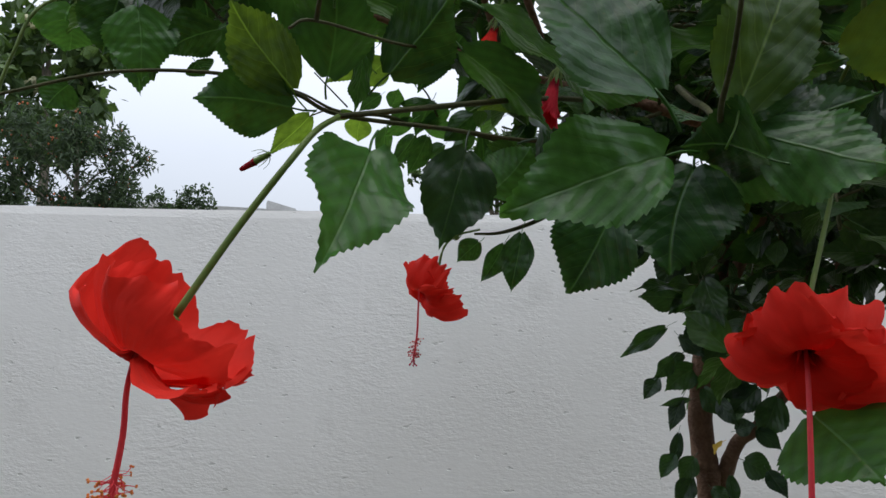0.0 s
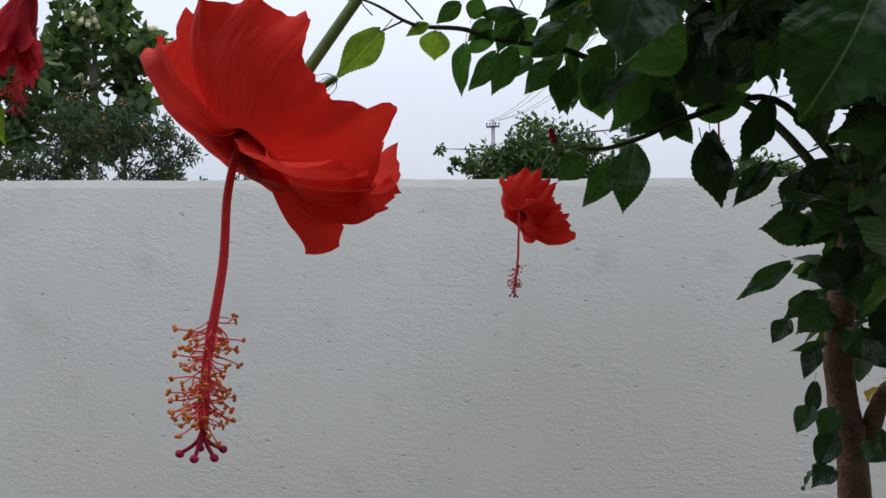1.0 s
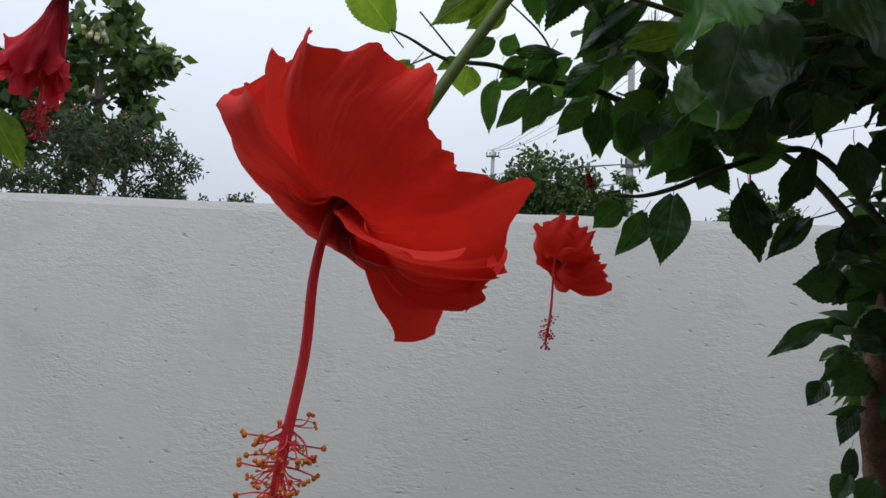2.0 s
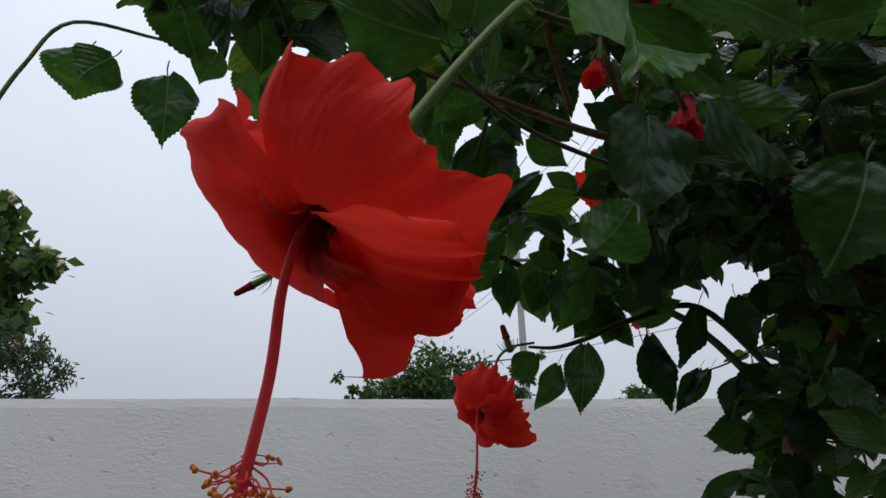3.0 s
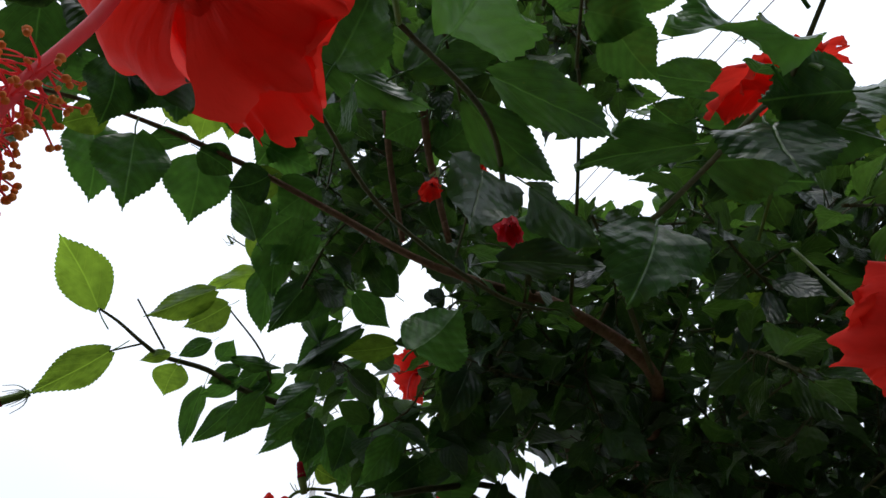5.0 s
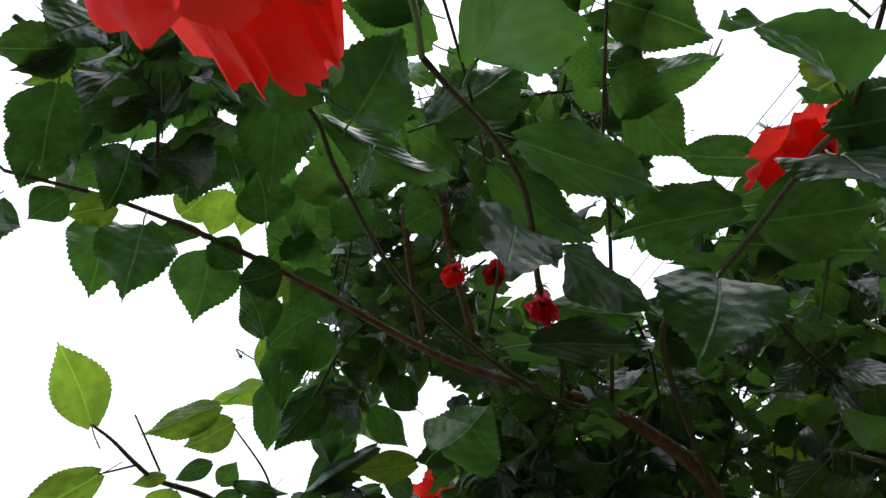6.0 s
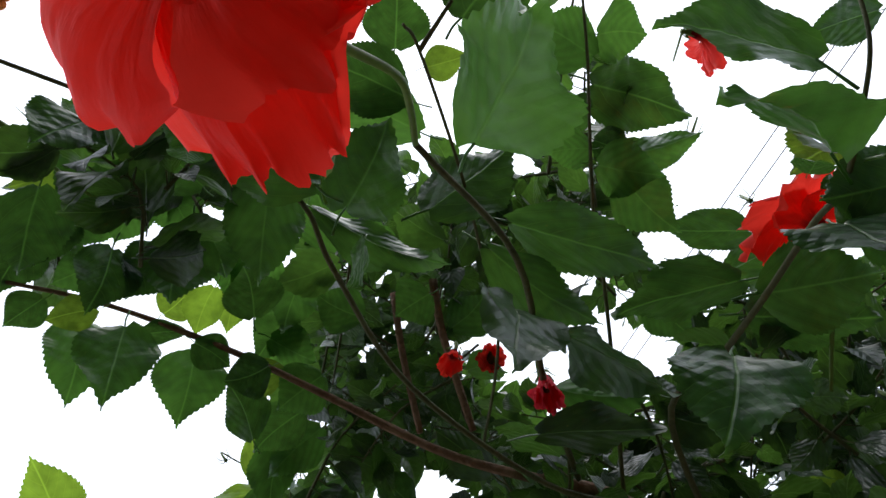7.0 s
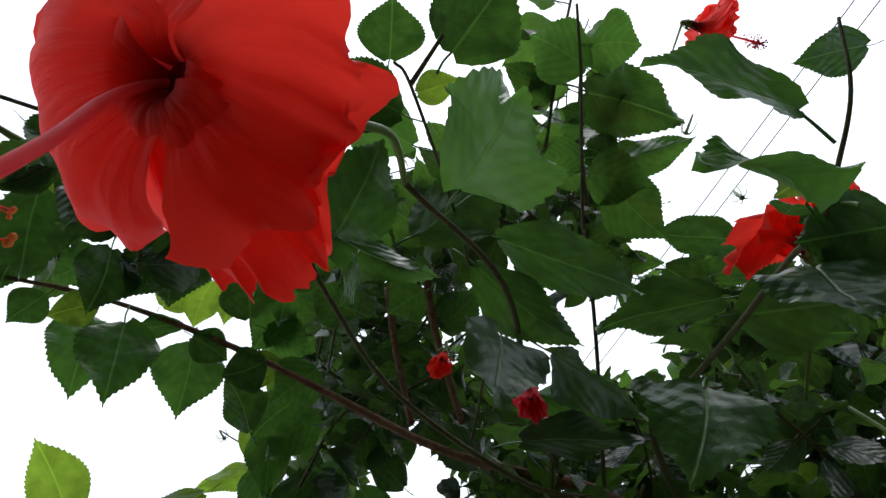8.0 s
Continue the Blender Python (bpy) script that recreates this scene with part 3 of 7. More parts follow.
leaf("mature", (-0.290, 0.587, 1.729), (-0.253, 0.586, 1.740), 0.022, -13)
leaf("young", (-0.322, 0.567, 1.731), (-0.353, 0.572, 1.715), 0.030, 38)
leaf("mature", (-0.357, 0.558, 1.722), (-0.377, 0.573, 1.702), 0.033, 2)
leaf("young", (-0.175, 0.622, 1.750), (-0.223, 0.632, 1.737), 0.035, 45)
leaf("mature", (-0.347, 0.459, 1.707), (-0.343, 0.502, 1.662), 0.056, -12)
leaf("mature", (-0.306, 0.508, 1.723), (-0.310, 0.539, 1.679), 0.048, -34)
leaf("mature", (-0.271, 0.512, 1.744), (-0.290, 0.537, 1.700), 0.047, -27)
leaf("mature", (-0.249, 0.475, 1.711), (-0.250, 0.513, 1.666), 0.056, -3)
leaf("young", (-0.365, 0.477, 1.808), (-0.407, 0.497, 1.781), 0.039, 19)
leaf("young", (-0.319, 0.470, 1.828), (-0.356, 0.496, 1.804), 0.042, -4)
leaf("mature", (-0.334, 0.450, 1.808), (-0.351, 0.502, 1.757), 0.047, -28)
leaf("young", (-0.243, 0.564, 1.780), (-0.252, 0.598, 1.756), 0.037, -16)
leaf("young", (-0.228, 0.569, 1.803), (-0.230, 0.609, 1.778), 0.037, 4)
leaf("mature", (-0.196, 0.531, 1.689), (-0.209, 0.499, 1.706), 0.047, 3)
leaf("mature", (-0.173, 0.593, 1.794), (-0.202, 0.629, 1.768), 0.047, 7)
leaf("mature", (-0.244, 0.448, 1.724), (-0.275, 0.424, 1.725), 0.047, 10)
leaf("mature", (-0.315, 0.504, 1.815), (-0.283, 0.480, 1.834), 0.042, -23)
leaf("young", (-0.354, 0.826, 1.722), (-0.396, 0.754, 1.759), 0.057, 33)
leaf("young", (-0.338, 0.864, 1.693), (-0.407, 0.885, 1.643), 0.045, 36)
leaf("young", (-0.241, 0.836, 1.775), (-0.313, 0.853, 1.736), 0.041, 67)
leaf("young", (-0.223, 0.847, 1.763), (-0.270, 0.862, 1.734), 0.045, 66)
leaf("young", (-0.186, 0.832, 1.816), (-0.253, 0.847, 1.791), 0.032, 66)
leaf("young", (-0.194, 0.828, 1.820), (-0.211, 0.787, 1.861), 0.029, 29)
leaf("young", (-0.266, 0.879, 1.693), (-0.275, 0.897, 1.662), 0.041, -6)
leaf("young", (-0.275, 0.863, 1.697), (-0.305, 0.865, 1.685), 0.016, 54)
leaf("mature", (-0.237, 0.911, 1.686), (-0.249, 0.953, 1.628), 0.027, -7)
leaf("mature", (-0.198, 0.921, 1.675), (-0.240, 0.951, 1.636), 0.030, 53)
leaf("mature", (-0.168, 0.872, 1.661), (-0.200, 0.898, 1.612), 0.034, 31)
leaf("mature", (-0.149, 0.898, 1.656), (-0.178, 0.909, 1.637), 0.019, 55)
leaf("mature", (-0.114, 0.969, 1.692), (-0.167, 1.012, 1.656), 0.027, 61)
leaf("mature", (-0.101, 0.972, 1.684), (-0.102, 1.007, 1.616), 0.032, -7)
leaf("mature", (-0.235, 0.865, 1.721), (-0.268, 0.873, 1.701), 0.023, 60)
leaf("mature", (-0.223, 0.885, 1.710), (-0.210, 0.871, 1.732), 0.027, -29)
leaf("mature", (-0.208, 0.885, 1.713), (-0.150, 0.889, 1.710), 0.020, -66)
leaf("mature", (-0.199, 0.890, 1.705), (-0.232, 0.900, 1.685), 0.024, 52)
leaf("mature", (-0.144, 0.902, 1.707), (-0.188, 0.916, 1.685), 0.024, 54)
leaf("mature", (-0.195, 0.898, 1.694), (-0.239, 0.907, 1.672), 0.023, 55)
leaf("mature", (-0.061, 0.850, 1.754), (-0.138, 0.892, 1.704), 0.032, 58)
leaf("young", (-0.027, 0.791, 1.690), (-0.090, 0.798, 1.677), 0.034, 40)
leaf("young", (-0.079, 1.023, 1.791), (-0.081, 1.005, 1.819), 0.023, -7)
leaf("young", (-0.011, 1.120, 1.812), (0.022, 1.087, 1.854), 0.025, -59)
leaf("mature", (-0.039, 0.987, 1.746), (-0.116, 0.988, 1.757), 0.026, 67)
leaf("mature", (-0.174, 0.738, 1.799), (-0.171, 0.794, 1.737), 0.050, -23)
leaf("mature", (-0.129, 0.773, 1.761), (-0.170, 0.817, 1.708), 0.045, 43)
leaf("mature", (-0.163, 0.741, 1.824), (-0.189, 0.781, 1.783), 0.045, 2)
leaf("mature", (-0.185, 0.593, 1.715), (-0.217, 0.603, 1.703), 0.041, 53)
leaf("mature", (-0.110, 0.874, 1.746), (-0.153, 0.833, 1.799), 0.038, 13)
leaf("mature", (-0.086, 0.800, 1.510), (-0.113, 0.802, 1.485), 0.032, 69)
leaf("mature", (-0.058, 0.850, 1.510), (-0.088, 0.851, 1.461), 0.030, -14)
leaf("mature", (-0.033, 0.808, 1.521), (-0.045, 0.806, 1.448), 0.042, 12)
# leaves round the trunk use the green darkened to stand in for shade
leaf("shaded", (0.060, 0.895, 1.552), (0.079, 0.917, 1.475), 0.036, 31)
leaf("shaded", (0.145, 0.966, 1.524), (0.103, 0.997, 1.475), 0.023, 77)
leaf("shaded", (0.127, 0.911, 1.591), (0.103, 0.948, 1.524), 0.038, -10)
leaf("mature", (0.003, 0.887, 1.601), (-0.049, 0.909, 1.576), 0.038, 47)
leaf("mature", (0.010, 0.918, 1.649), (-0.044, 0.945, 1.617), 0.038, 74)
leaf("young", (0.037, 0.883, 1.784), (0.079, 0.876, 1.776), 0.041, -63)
leaf("shaded", (0.187, 0.969, 1.444), (0.130, 0.982, 1.445), 0.049, 82)
leaf("shaded", (0.170, 0.995, 1.400), (0.108, 1.006, 1.354), 0.027, -78)
leaf("shaded", (0.204, 0.954, 1.349), (0.162, 0.952, 1.314), 0.042, -75)
leaf("shaded", (0.213, 0.934, 1.518), (0.166, 0.951, 1.475), 0.050, 77)
leaf("shaded", (0.184, 0.946, 1.305), (0.168, 0.944, 1.261), 0.024, 35)
leaf("shaded", (0.179, 0.941, 1.259), (0.170, 0.935, 1.214), 0.018, 5)
leaf("shaded", (0.197, 0.931, 1.230), (0.177, 0.930, 1.200), 0.029, 18)
leaf("shaded", (0.193, 0.927, 1.204), (0.173, 0.922, 1.163), 0.029, 29)
leaf("shaded", (0.179, 0.923, 1.170), (0.156, 0.919, 1.139), 0.029, 30)
leaf("shaded", (0.267, 0.951, 1.226), (0.301, 0.936, 1.214), 0.039, 69)
leaf("shaded", (0.244, 0.934, 1.208), (0.247, 0.924, 1.169), 0.018, 7)
leaf("shaded", (0.192, 0.968, 1.362), (0.166, 0.974, 1.357), 0.017, -88)
leaf("shaded", (0.259, 0.926, 1.340), (0.236, 0.931, 1.311), 0.038, -93)
leaf("shaded", (0.275, 0.919, 1.328), (0.241, 0.927, 1.291), 0.038, -72)
leaf("shaded", (0.296, 0.910, 1.317), (0.273, 0.912, 1.262), 0.042, 12)
leaf("shaded", (0.212, 0.940, 1.322), (0.241, 0.927, 1.284), 0.034, 101)
leaf("shaded", (0.229, 0.938, 1.408), (0.181, 0.951, 1.377), 0.046, -100)
leaf("shaded", (0.221, 0.958, 1.466), (0.171, 0.974, 1.421), 0.042, 86)
leaf("shaded", (0.193, 0.943, 1.306), (0.155, 0.951, 1.294), 0.012, -84)
leaf("shaded", (0.307, 0.908, 1.345), (0.264, 0.925, 1.362), 0.042, -77)
leaf("shaded", (0.209, 0.933, 1.365), (0.255, 0.918, 1.368), 0.042, 98)
leaf("shaded", (0.236, 0.902, 1.456), (0.203, 0.914, 1.414), 0.046, 76)
leaf("mature", (-0.018, 0.836, 1.600), (-0.057, 0.843, 1.546), 0.038, -17)
leaf("mature", (0.017, 0.883, 1.596), (-0.034, 0.881, 1.548), 0.042, 78)
leaf("shaded", (0.051, 0.889, 1.538), (0.069, 0.884, 1.462), 0.044, 5)
leaf("mature", (0.024, 0.906, 1.582), (0.009, 0.916, 1.549), 0.034, -6)
leaf("shaded", (0.101, 1.037, 1.505), (0.112, 1.031, 1.534), 0.034, -21)
leaf("shaded", (0.142, 0.992, 1.530), (0.102, 0.989, 1.473), 0.025, 20)
leaf("mature", (-0.066, 0.884, 1.634), (-0.078, 0.898, 1.585), 0.042, -10)
leaf("mature", (-0.106, 0.865, 1.631), (-0.115, 0.880, 1.580), 0.034, -11)
leaf("mature", (-0.119, 0.864, 1.637), (-0.157, 0.873, 1.603), 0.032, 58)
leaf("mature", (-0.399, 0.561, 1.702), (-0.395, 0.565, 1.634), 0.052, -24)
leaf("mature", (-0.449, 0.529, 1.696), (-0.456, 0.541, 1.672), 0.050, -45)
leaf("mature", (-0.461, 0.546, 1.720), (-0.470, 0.552, 1.676), 0.060, -27)
leaf("mature", (-0.099, 0.789, 1.790), (-0.156, 0.836, 1.736), 0.050, 47)
leaf("mature", (-0.176, 0.792, 1.788), (-0.179, 0.844, 1.725), 0.042, -20)
leaf("mature", (-0.087, 0.868, 1.773), (-0.134, 0.910, 1.718), 0.035, 30)
leaf("mature", (-0.134, 0.720, 1.792), (-0.178, 0.755, 1.754), 0.056, 24)
leaf("mature", (-0.154, 0.677, 1.764), (-0.192, 0.705, 1.734), 0.050, 17)
leaf("mature", (-0.043, 0.933, 1.763), (-0.101, 0.962, 1.728), 0.035, 62)
leaf("mature", (-0.186, 0.923, 1.696), (-0.118, 0.938, 1.671), 0.030, -67)
leaf("mature", (-0.028, 0.964, 1.712), (-0.062, 0.996, 1.661), 0.035, 60)
leaf("mature", (-0.039, 0.948, 1.639), (0.015, 0.925, 1.664), 0.038, -49)
leaf("mature", (-0.000, 0.911, 1.588), (-0.045, 0.904, 1.616), 0.042, 49)
leaf("young", (-0.082, 1.098, 1.685), (-0.046, 1.102, 1.670), 0.030, -73)
leaf("mature", (-0.070, 0.842, 1.803), (-0.021, 0.862, 1.770), 0.042, -52)
leaf("mature", (-0.027, 0.796, 1.772), (-0.073, 0.781, 1.797), 0.042, 31)
leaf("mature", (0.028, 0.818, 1.762), (-0.002, 0.851, 1.729), 0.046, 47)
leaf("mature", (-0.188, 0.642, 1.684), (-0.216, 0.609, 1.712), 0.040, 11)
leaf("mature", (-0.141, 0.603, 1.723), (-0.173, 0.626, 1.701), 0.050, 22)
leaf("shaded", (0.164, 0.883, 1.593), (0.180, 0.895, 1.531), 0.042, 39)
leaf("shaded", (0.225, 0.891, 1.612), (0.180, 0.925, 1.585), 0.042, 80)
leaf("shaded", (0.252, 0.891, 1.567), (0.217, 0.928, 1.511), 0.046, 59)
leaf("shaded", (0.177, 0.948, 1.509), (0.160, 0.967, 1.455), 0.046, 29)
leaf("shaded", (0.236, 0.890, 1.596), (0.273, 0.888, 1.536), 0.046, 25)
leaf("shaded", (0.064, 0.910, 1.602), (0.023, 0.917, 1.619), 0.042, 78)
leaf("mature", (0.067, 0.836, 1.639), (0.023, 0.866, 1.607), 0.046, 74)
leaf("mature", (-0.004, 0.859, 1.641), (-0.044, 0.891, 1.586), 0.046, 67)
leaf("mature", (-0.049, 0.915, 1.665), (-0.100, 0.944, 1.612), 0.042, 45)
leaf("mature", (-0.082, 0.903, 1.628), (-0.061, 0.918, 1.580), 0.034, 26)
leaf("mature", (0.050, 0.922, 1.583), (0.104, 0.897, 1.597), 0.042, -91)
leaf("mature", (-0.005, 0.900, 1.597), (0.041, 0.905, 1.541), 0.038, -51)
leaf("mature", (-0.109, 0.907, 1.701), (-0.152, 0.926, 1.668), 0.042, 69)
leaf("mature", (-0.168, 0.901, 1.721), (-0.197, 0.925, 1.675), 0.038, 34)
leaf("mature", (-0.120, 0.884, 1.634), (-0.105, 0.902, 1.582), 0.029, -3)
leaf("mature", (-0.370, 0.509, 1.792), (-0.374, 0.545, 1.748), 0.051, -10)
leaf("mature", (-0.352, 0.511, 1.822), (-0.357, 0.546, 1.779), 0.048, -7)
leaf("mature", (-0.320, 0.495, 1.817), (-0.323, 0.531, 1.776), 0.047, -6)
leaf("mature", (-0.304, 0.497, 1.844), (-0.269, 0.532, 1.815), 0.051, -18)
leaf("mature", (-0.260, 0.512, 1.804), (-0.232, 0.546, 1.769), 0.051, -37)
leaf("mature", (-0.233, 0.533, 1.821), (-0.235, 0.568, 1.779), 0.047, 2)
leaf("mature", (-0.341, 0.552, 1.782), (-0.361, 0.558, 1.746), 0.042, -62)
leaf("mature", (-0.272, 0.557, 1.801), (-0.305, 0.552, 1.771), 0.047, 45)
leaf("young", (-0.284, 0.594, 1.776), (-0.268, 0.579, 1.789), 0.037, 2)
leaf("mature", (-0.377, 0.525, 1.757), (-0.393, 0.562, 1.727), 0.047, -20)
leaf("mature", (-0.200, 0.535, 1.802), (-0.211, 0.584, 1.772), 0.051, -9)
leaf("mature", (-0.170, 0.551, 1.819), (-0.180, 0.595, 1.768), 0.051, -6)
leaf("mature", (-0.191, 0.611, 1.781), (-0.147, 0.625, 1.773), 0.047, -24)
leaf("mature", (-0.142, 0.481, 1.720), (-0.165, 0.440, 1.737), 0.047, 2)
leaf("mature", (-0.112, 0.576, 1.781), (-0.156, 0.563, 1.790), 0.047, 39)
leaf("mature", (-0.107, 0.480, 1.774), (-0.121, 0.513, 1.759), 0.047, 23)
leaf("mature", (-0.061, 0.525, 1.747), (-0.087, 0.546, 1.738), 0.047, 13)
leaf("mature", (-0.029, 0.571, 1.772), (-0.003, 0.538, 1.784), 0.047, -43)
leaf("mature", (0.115, 0.247, 1.605), (0.101, 0.267, 1.638), 0.028, 87)
leaf("young", (-0.488, 0.440, 1.506), (-0.477, 0.462, 1.469), 0.022, -50)
leaf("mature", (-0.100, 0.290, 1.596), (-0.077, 0.248, 1.618), 0.050, -23)
leaf("young", (-0.110, 0.320, 1.622), (-0.086, 0.310, 1.631), 0.020, -7)
leaf("shaded", (0.172, 0.942, 1.362), (0.145, 0.937, 1.332), 0.025, -90)
leaf("shaded", (0.181, 0.941, 1.392), (0.212, 0.921, 1.366), 0.025, 99)
leaf("shaded", (0.227, 0.924, 1.311), (0.246, 0.903, 1.281), 0.025, 84)
leaf("shaded", (0.246, 0.913, 1.273), (0.267, 0.896, 1.284), 0.025, 70)
leaf("shaded", (0.171, 0.928, 1.233), (0.150, 0.916, 1.202), 0.025, -29)
leaf("shaded", (0.215, 0.908, 1.197), (0.236, 0.888, 1.185), 0.025, 87)
leaf("shaded", (0.187, 0.909, 1.167), (0.160, 0.900, 1.148), 0.025, -38)
leaf("shaded", (0.255, 0.918, 1.368), (0.274, 0.899, 1.330), 0.025, -3)
leaf("shaded", (0.270, 0.905, 1.276), (0.292, 0.882, 1.256), 0.025, 49)
leaf("shaded", (0.279, 0.893, 1.227), (0.294, 0.871, 1.202), 0.025, 37)
leaf("shaded", (0.153, 0.945, 1.332), (0.132, 0.937, 1.303), 0.025, -40)


# ---- flowers ----
Petal = collections.namedtuple("Petal", "spin opening reflex length width curl twist bump bump_at wave wave_phase lean scallop scallop_phase tilt", defaults=(15, 0.062, 0.040, 0.0, 0.0, 0.05, 0.0, 0.004, 0.0, 0.0, 0.045, 0.0, 0.0))


def petal_mesh(p, seed, reach, material, ruffle=1.0):
    """A ruffled petal with a torn, wavy edge, about the z axis, leaning out towards +x."""
    nu, nv, steps = 34, 72, 24
    line, r, z = [], 0.003, 0.0
    for k in range(int(steps * 1.5)):
        x = (k + 0.5) / steps
        e = min(1.0, max(0.0, (x - 0.14) / reach))
        a = radians(9 + (p.opening - 9) * e * e * (3 - 2 * e) + p.reflex * max(0.0, (x - 0.5) / 0.5))
        line.append((r, z, a))
        r += math.sin(a) * p.length / steps
        z += math.cos(a) * p.length / steps
    verts, faces, uvs = [], [], []
    for i in range(nu + 1):
        for j in range(nv + 1):
            s, v = i / nu, 2 * j / nv - 1
            edge = 1.0 - 0.2 * abs(v) ** 3 + p.bump * math.exp(-(((v - p.bump_at) / 0.33) ** 2)) + p.lean * v + p.scallop * math.sin(7 * v + p.scallop_phase)
            edge += ruffle * (0.03 * math.sin(15 * v + seed * 2.9) + 0.07 * noise.noise((v * 8.0, seed * 2.7, 4.0)) + 0.05 * noise.noise((v * 19.0, seed * 2.7, 4.0)))
            q = s * (1 + (edge - 1) * s**3)
            x = min(max(q * steps, 0.0), len(line) - 1.001)
            k, f = int(x), x - int(x)
            r, z, a = (line[k][c] + (line[k + 1][c] - line[k][c]) * f for c in range(3))
            w = p.width * (0.13 + 0.87 * min(1.0, s / 0.75) ** 1.15)
            th = v * w / max(r, 0.35 * w + 0.004) + p.twist * s * s
            up = p.tilt * v * s * s + p.curl * v * v * s * s + p.wave * s * s * math.sin(2.6 * v + p.wave_phase) + 0.25 * p.wave * s**3 * math.sin(6.5 * v + 2 * p.wave_phase)
            up += ruffle * (0.0042 * s**4 * noise.noise((v * 4.5, seed * 1.9, s * 1.5)) + 0.003 * s**7 * math.sin(17 * v + seed + 2 * noise.noise((v * 3, seed, 1.0))))
            up += ruffle * (0.0035 * s * noise.noise((v * 2.2, s * 1.6, seed * 2.3)) + 0.0010 * s * noise.noise((v * 6, s * 4.5, seed * 1.3)) + 0.0006 * s * noise.noise((v * 14, s * 8, seed * 0.7)))
            r2, z2 = r - up * math.cos(a), z + up * math.sin(a) + 0.0012 * v
            verts.append((r2 * math.cos(th), r2 * math.sin(th), z2))
            uvs.append((0.5 + 0.5 * v, s))
            if i and j:
                n = i * (nv + 1) + j
                faces.append((n - nv - 2, n - nv - 1, n, n - 1))
    return mesh_of("petal", verts, faces, material, uvs)


def stamen_mesh(seed):
    """A bent filament, 1 long along +z, that carries a kidney-shaped anther."""
    rnd = random.Random(seed)
    bend = rnd.uniform(-0.25, 0.25)
    fv, ff = tube([(0, 0, 0), (bend, 0, 0.5), (bend * 0.6, 0.1, 1.0)], 0.030, 0.020, 5, 3)
    av, af = joined([blob((bend * 0.6 + 0.05, 0.1, 1.0), 0.085, 0.8, 7, 5), blob((bend * 0.6 - 0.06, 0.13, 1.04), 0.07, 0.9, 6, 4)])
    me = mesh_of("stamen", *joined([(fv, ff), (av, af)]), M_STYLE)
    me.materials.append(M_ANTHER)
    me.polygons.foreach_set("material_index", [0] * len(ff) + [1] * len(af))
    return me


STAMENS = [stamen_mesh(300 + k) for k in range(6)]


def pistil(fl, line, size, seed, single):
    """The hanging column through the points of line: style, stamens on its last third and five stigma pads."""
    rnd = random.Random(seed)
    fine = [Vector(q) for q in curve_points(line, 6)]
    part("style", mesh_of("style", *tube(line, 0.0010 * size, 0.0015 * size, 10, 6), M_STYLE), fl)
    bits, balls = [], []
    for k in range(150 if single else 60):
        f = 0.97 - (0.27 if single else 0.2) * rnd.random() ** (1.25 if single else 1.8)
        x = f * (len(fine) - 1)
        i = min(int(x), len(fine) - 2)
        p = fine[i].lerp(fine[i + 1], x - i)
        t = (fine[i + 1] - fine[max(0, i - 1)]).normalized()
        o = Vector((rnd.gauss(0, 1), rnd.gauss(0, 1), rnd.gauss(0, 1)))
        o = (o - t * o.dot(t)).normalized()
        way = (o + t * rnd.uniform(-0.15, 0.9)).normalized()
        ln = rnd.uniform(0.0048, 0.0098) * size
        if single:
            m = way.to_track_quat("Z", "Y").to_matrix().to_4x4() @ Matrix.Rotation(rnd.uniform(0, 6.28), 4, "Z") @ Matrix.Scale(ln, 4)
            m.translation = p
            part("stamen", STAMENS[k % 6], fl, m=m)
        else:
            bits.append(tube([tuple(p), tuple(p + way * ln)], 0.0003, 0.0002, 3, 1))
            balls.append(blob(tuple(p + way * ln), rnd.uniform(0.0009, 0.0013) * size, 0.9, 5, 4))
    if not single:
        part("stamen_brush", mesh_of("stamen_brush", *joined(bits), M_STYLE), fl, "fine red filaments", kind="stuff")
        part("anther_brush", mesh_of("anther_brush", *joined(balls), M_ANTHER_DARK), fl, "small dark red anthers", kind="stuff")
    d = (fine[-1] - fine[-3]).normalized()
    s = d.orthogonal().normalized()
    for k in range(5):
        a = 2 * math.pi * k / 5 + 0.5
        o = math.cos(a) * s + math.sin(a) * d.cross(s)
        tip = fine[-1] + d * 0.0075 * size + o * rnd.uniform(0.004, 0.0065) * size
        part("stigma", mesh_of("stigma", *joined([tube([tuple(fine[-1]), tuple(fine[-1] + d * 0.004 * size + o * 0.0016 * size), tuple(tip)], 0.0007 * size, 0.0006 * size, 5, 3), blob(tuple(tip), 0.0014 * size, 0.8, 8, 6)]), M_STIGMA), fl, "dark crimson stigma pad")


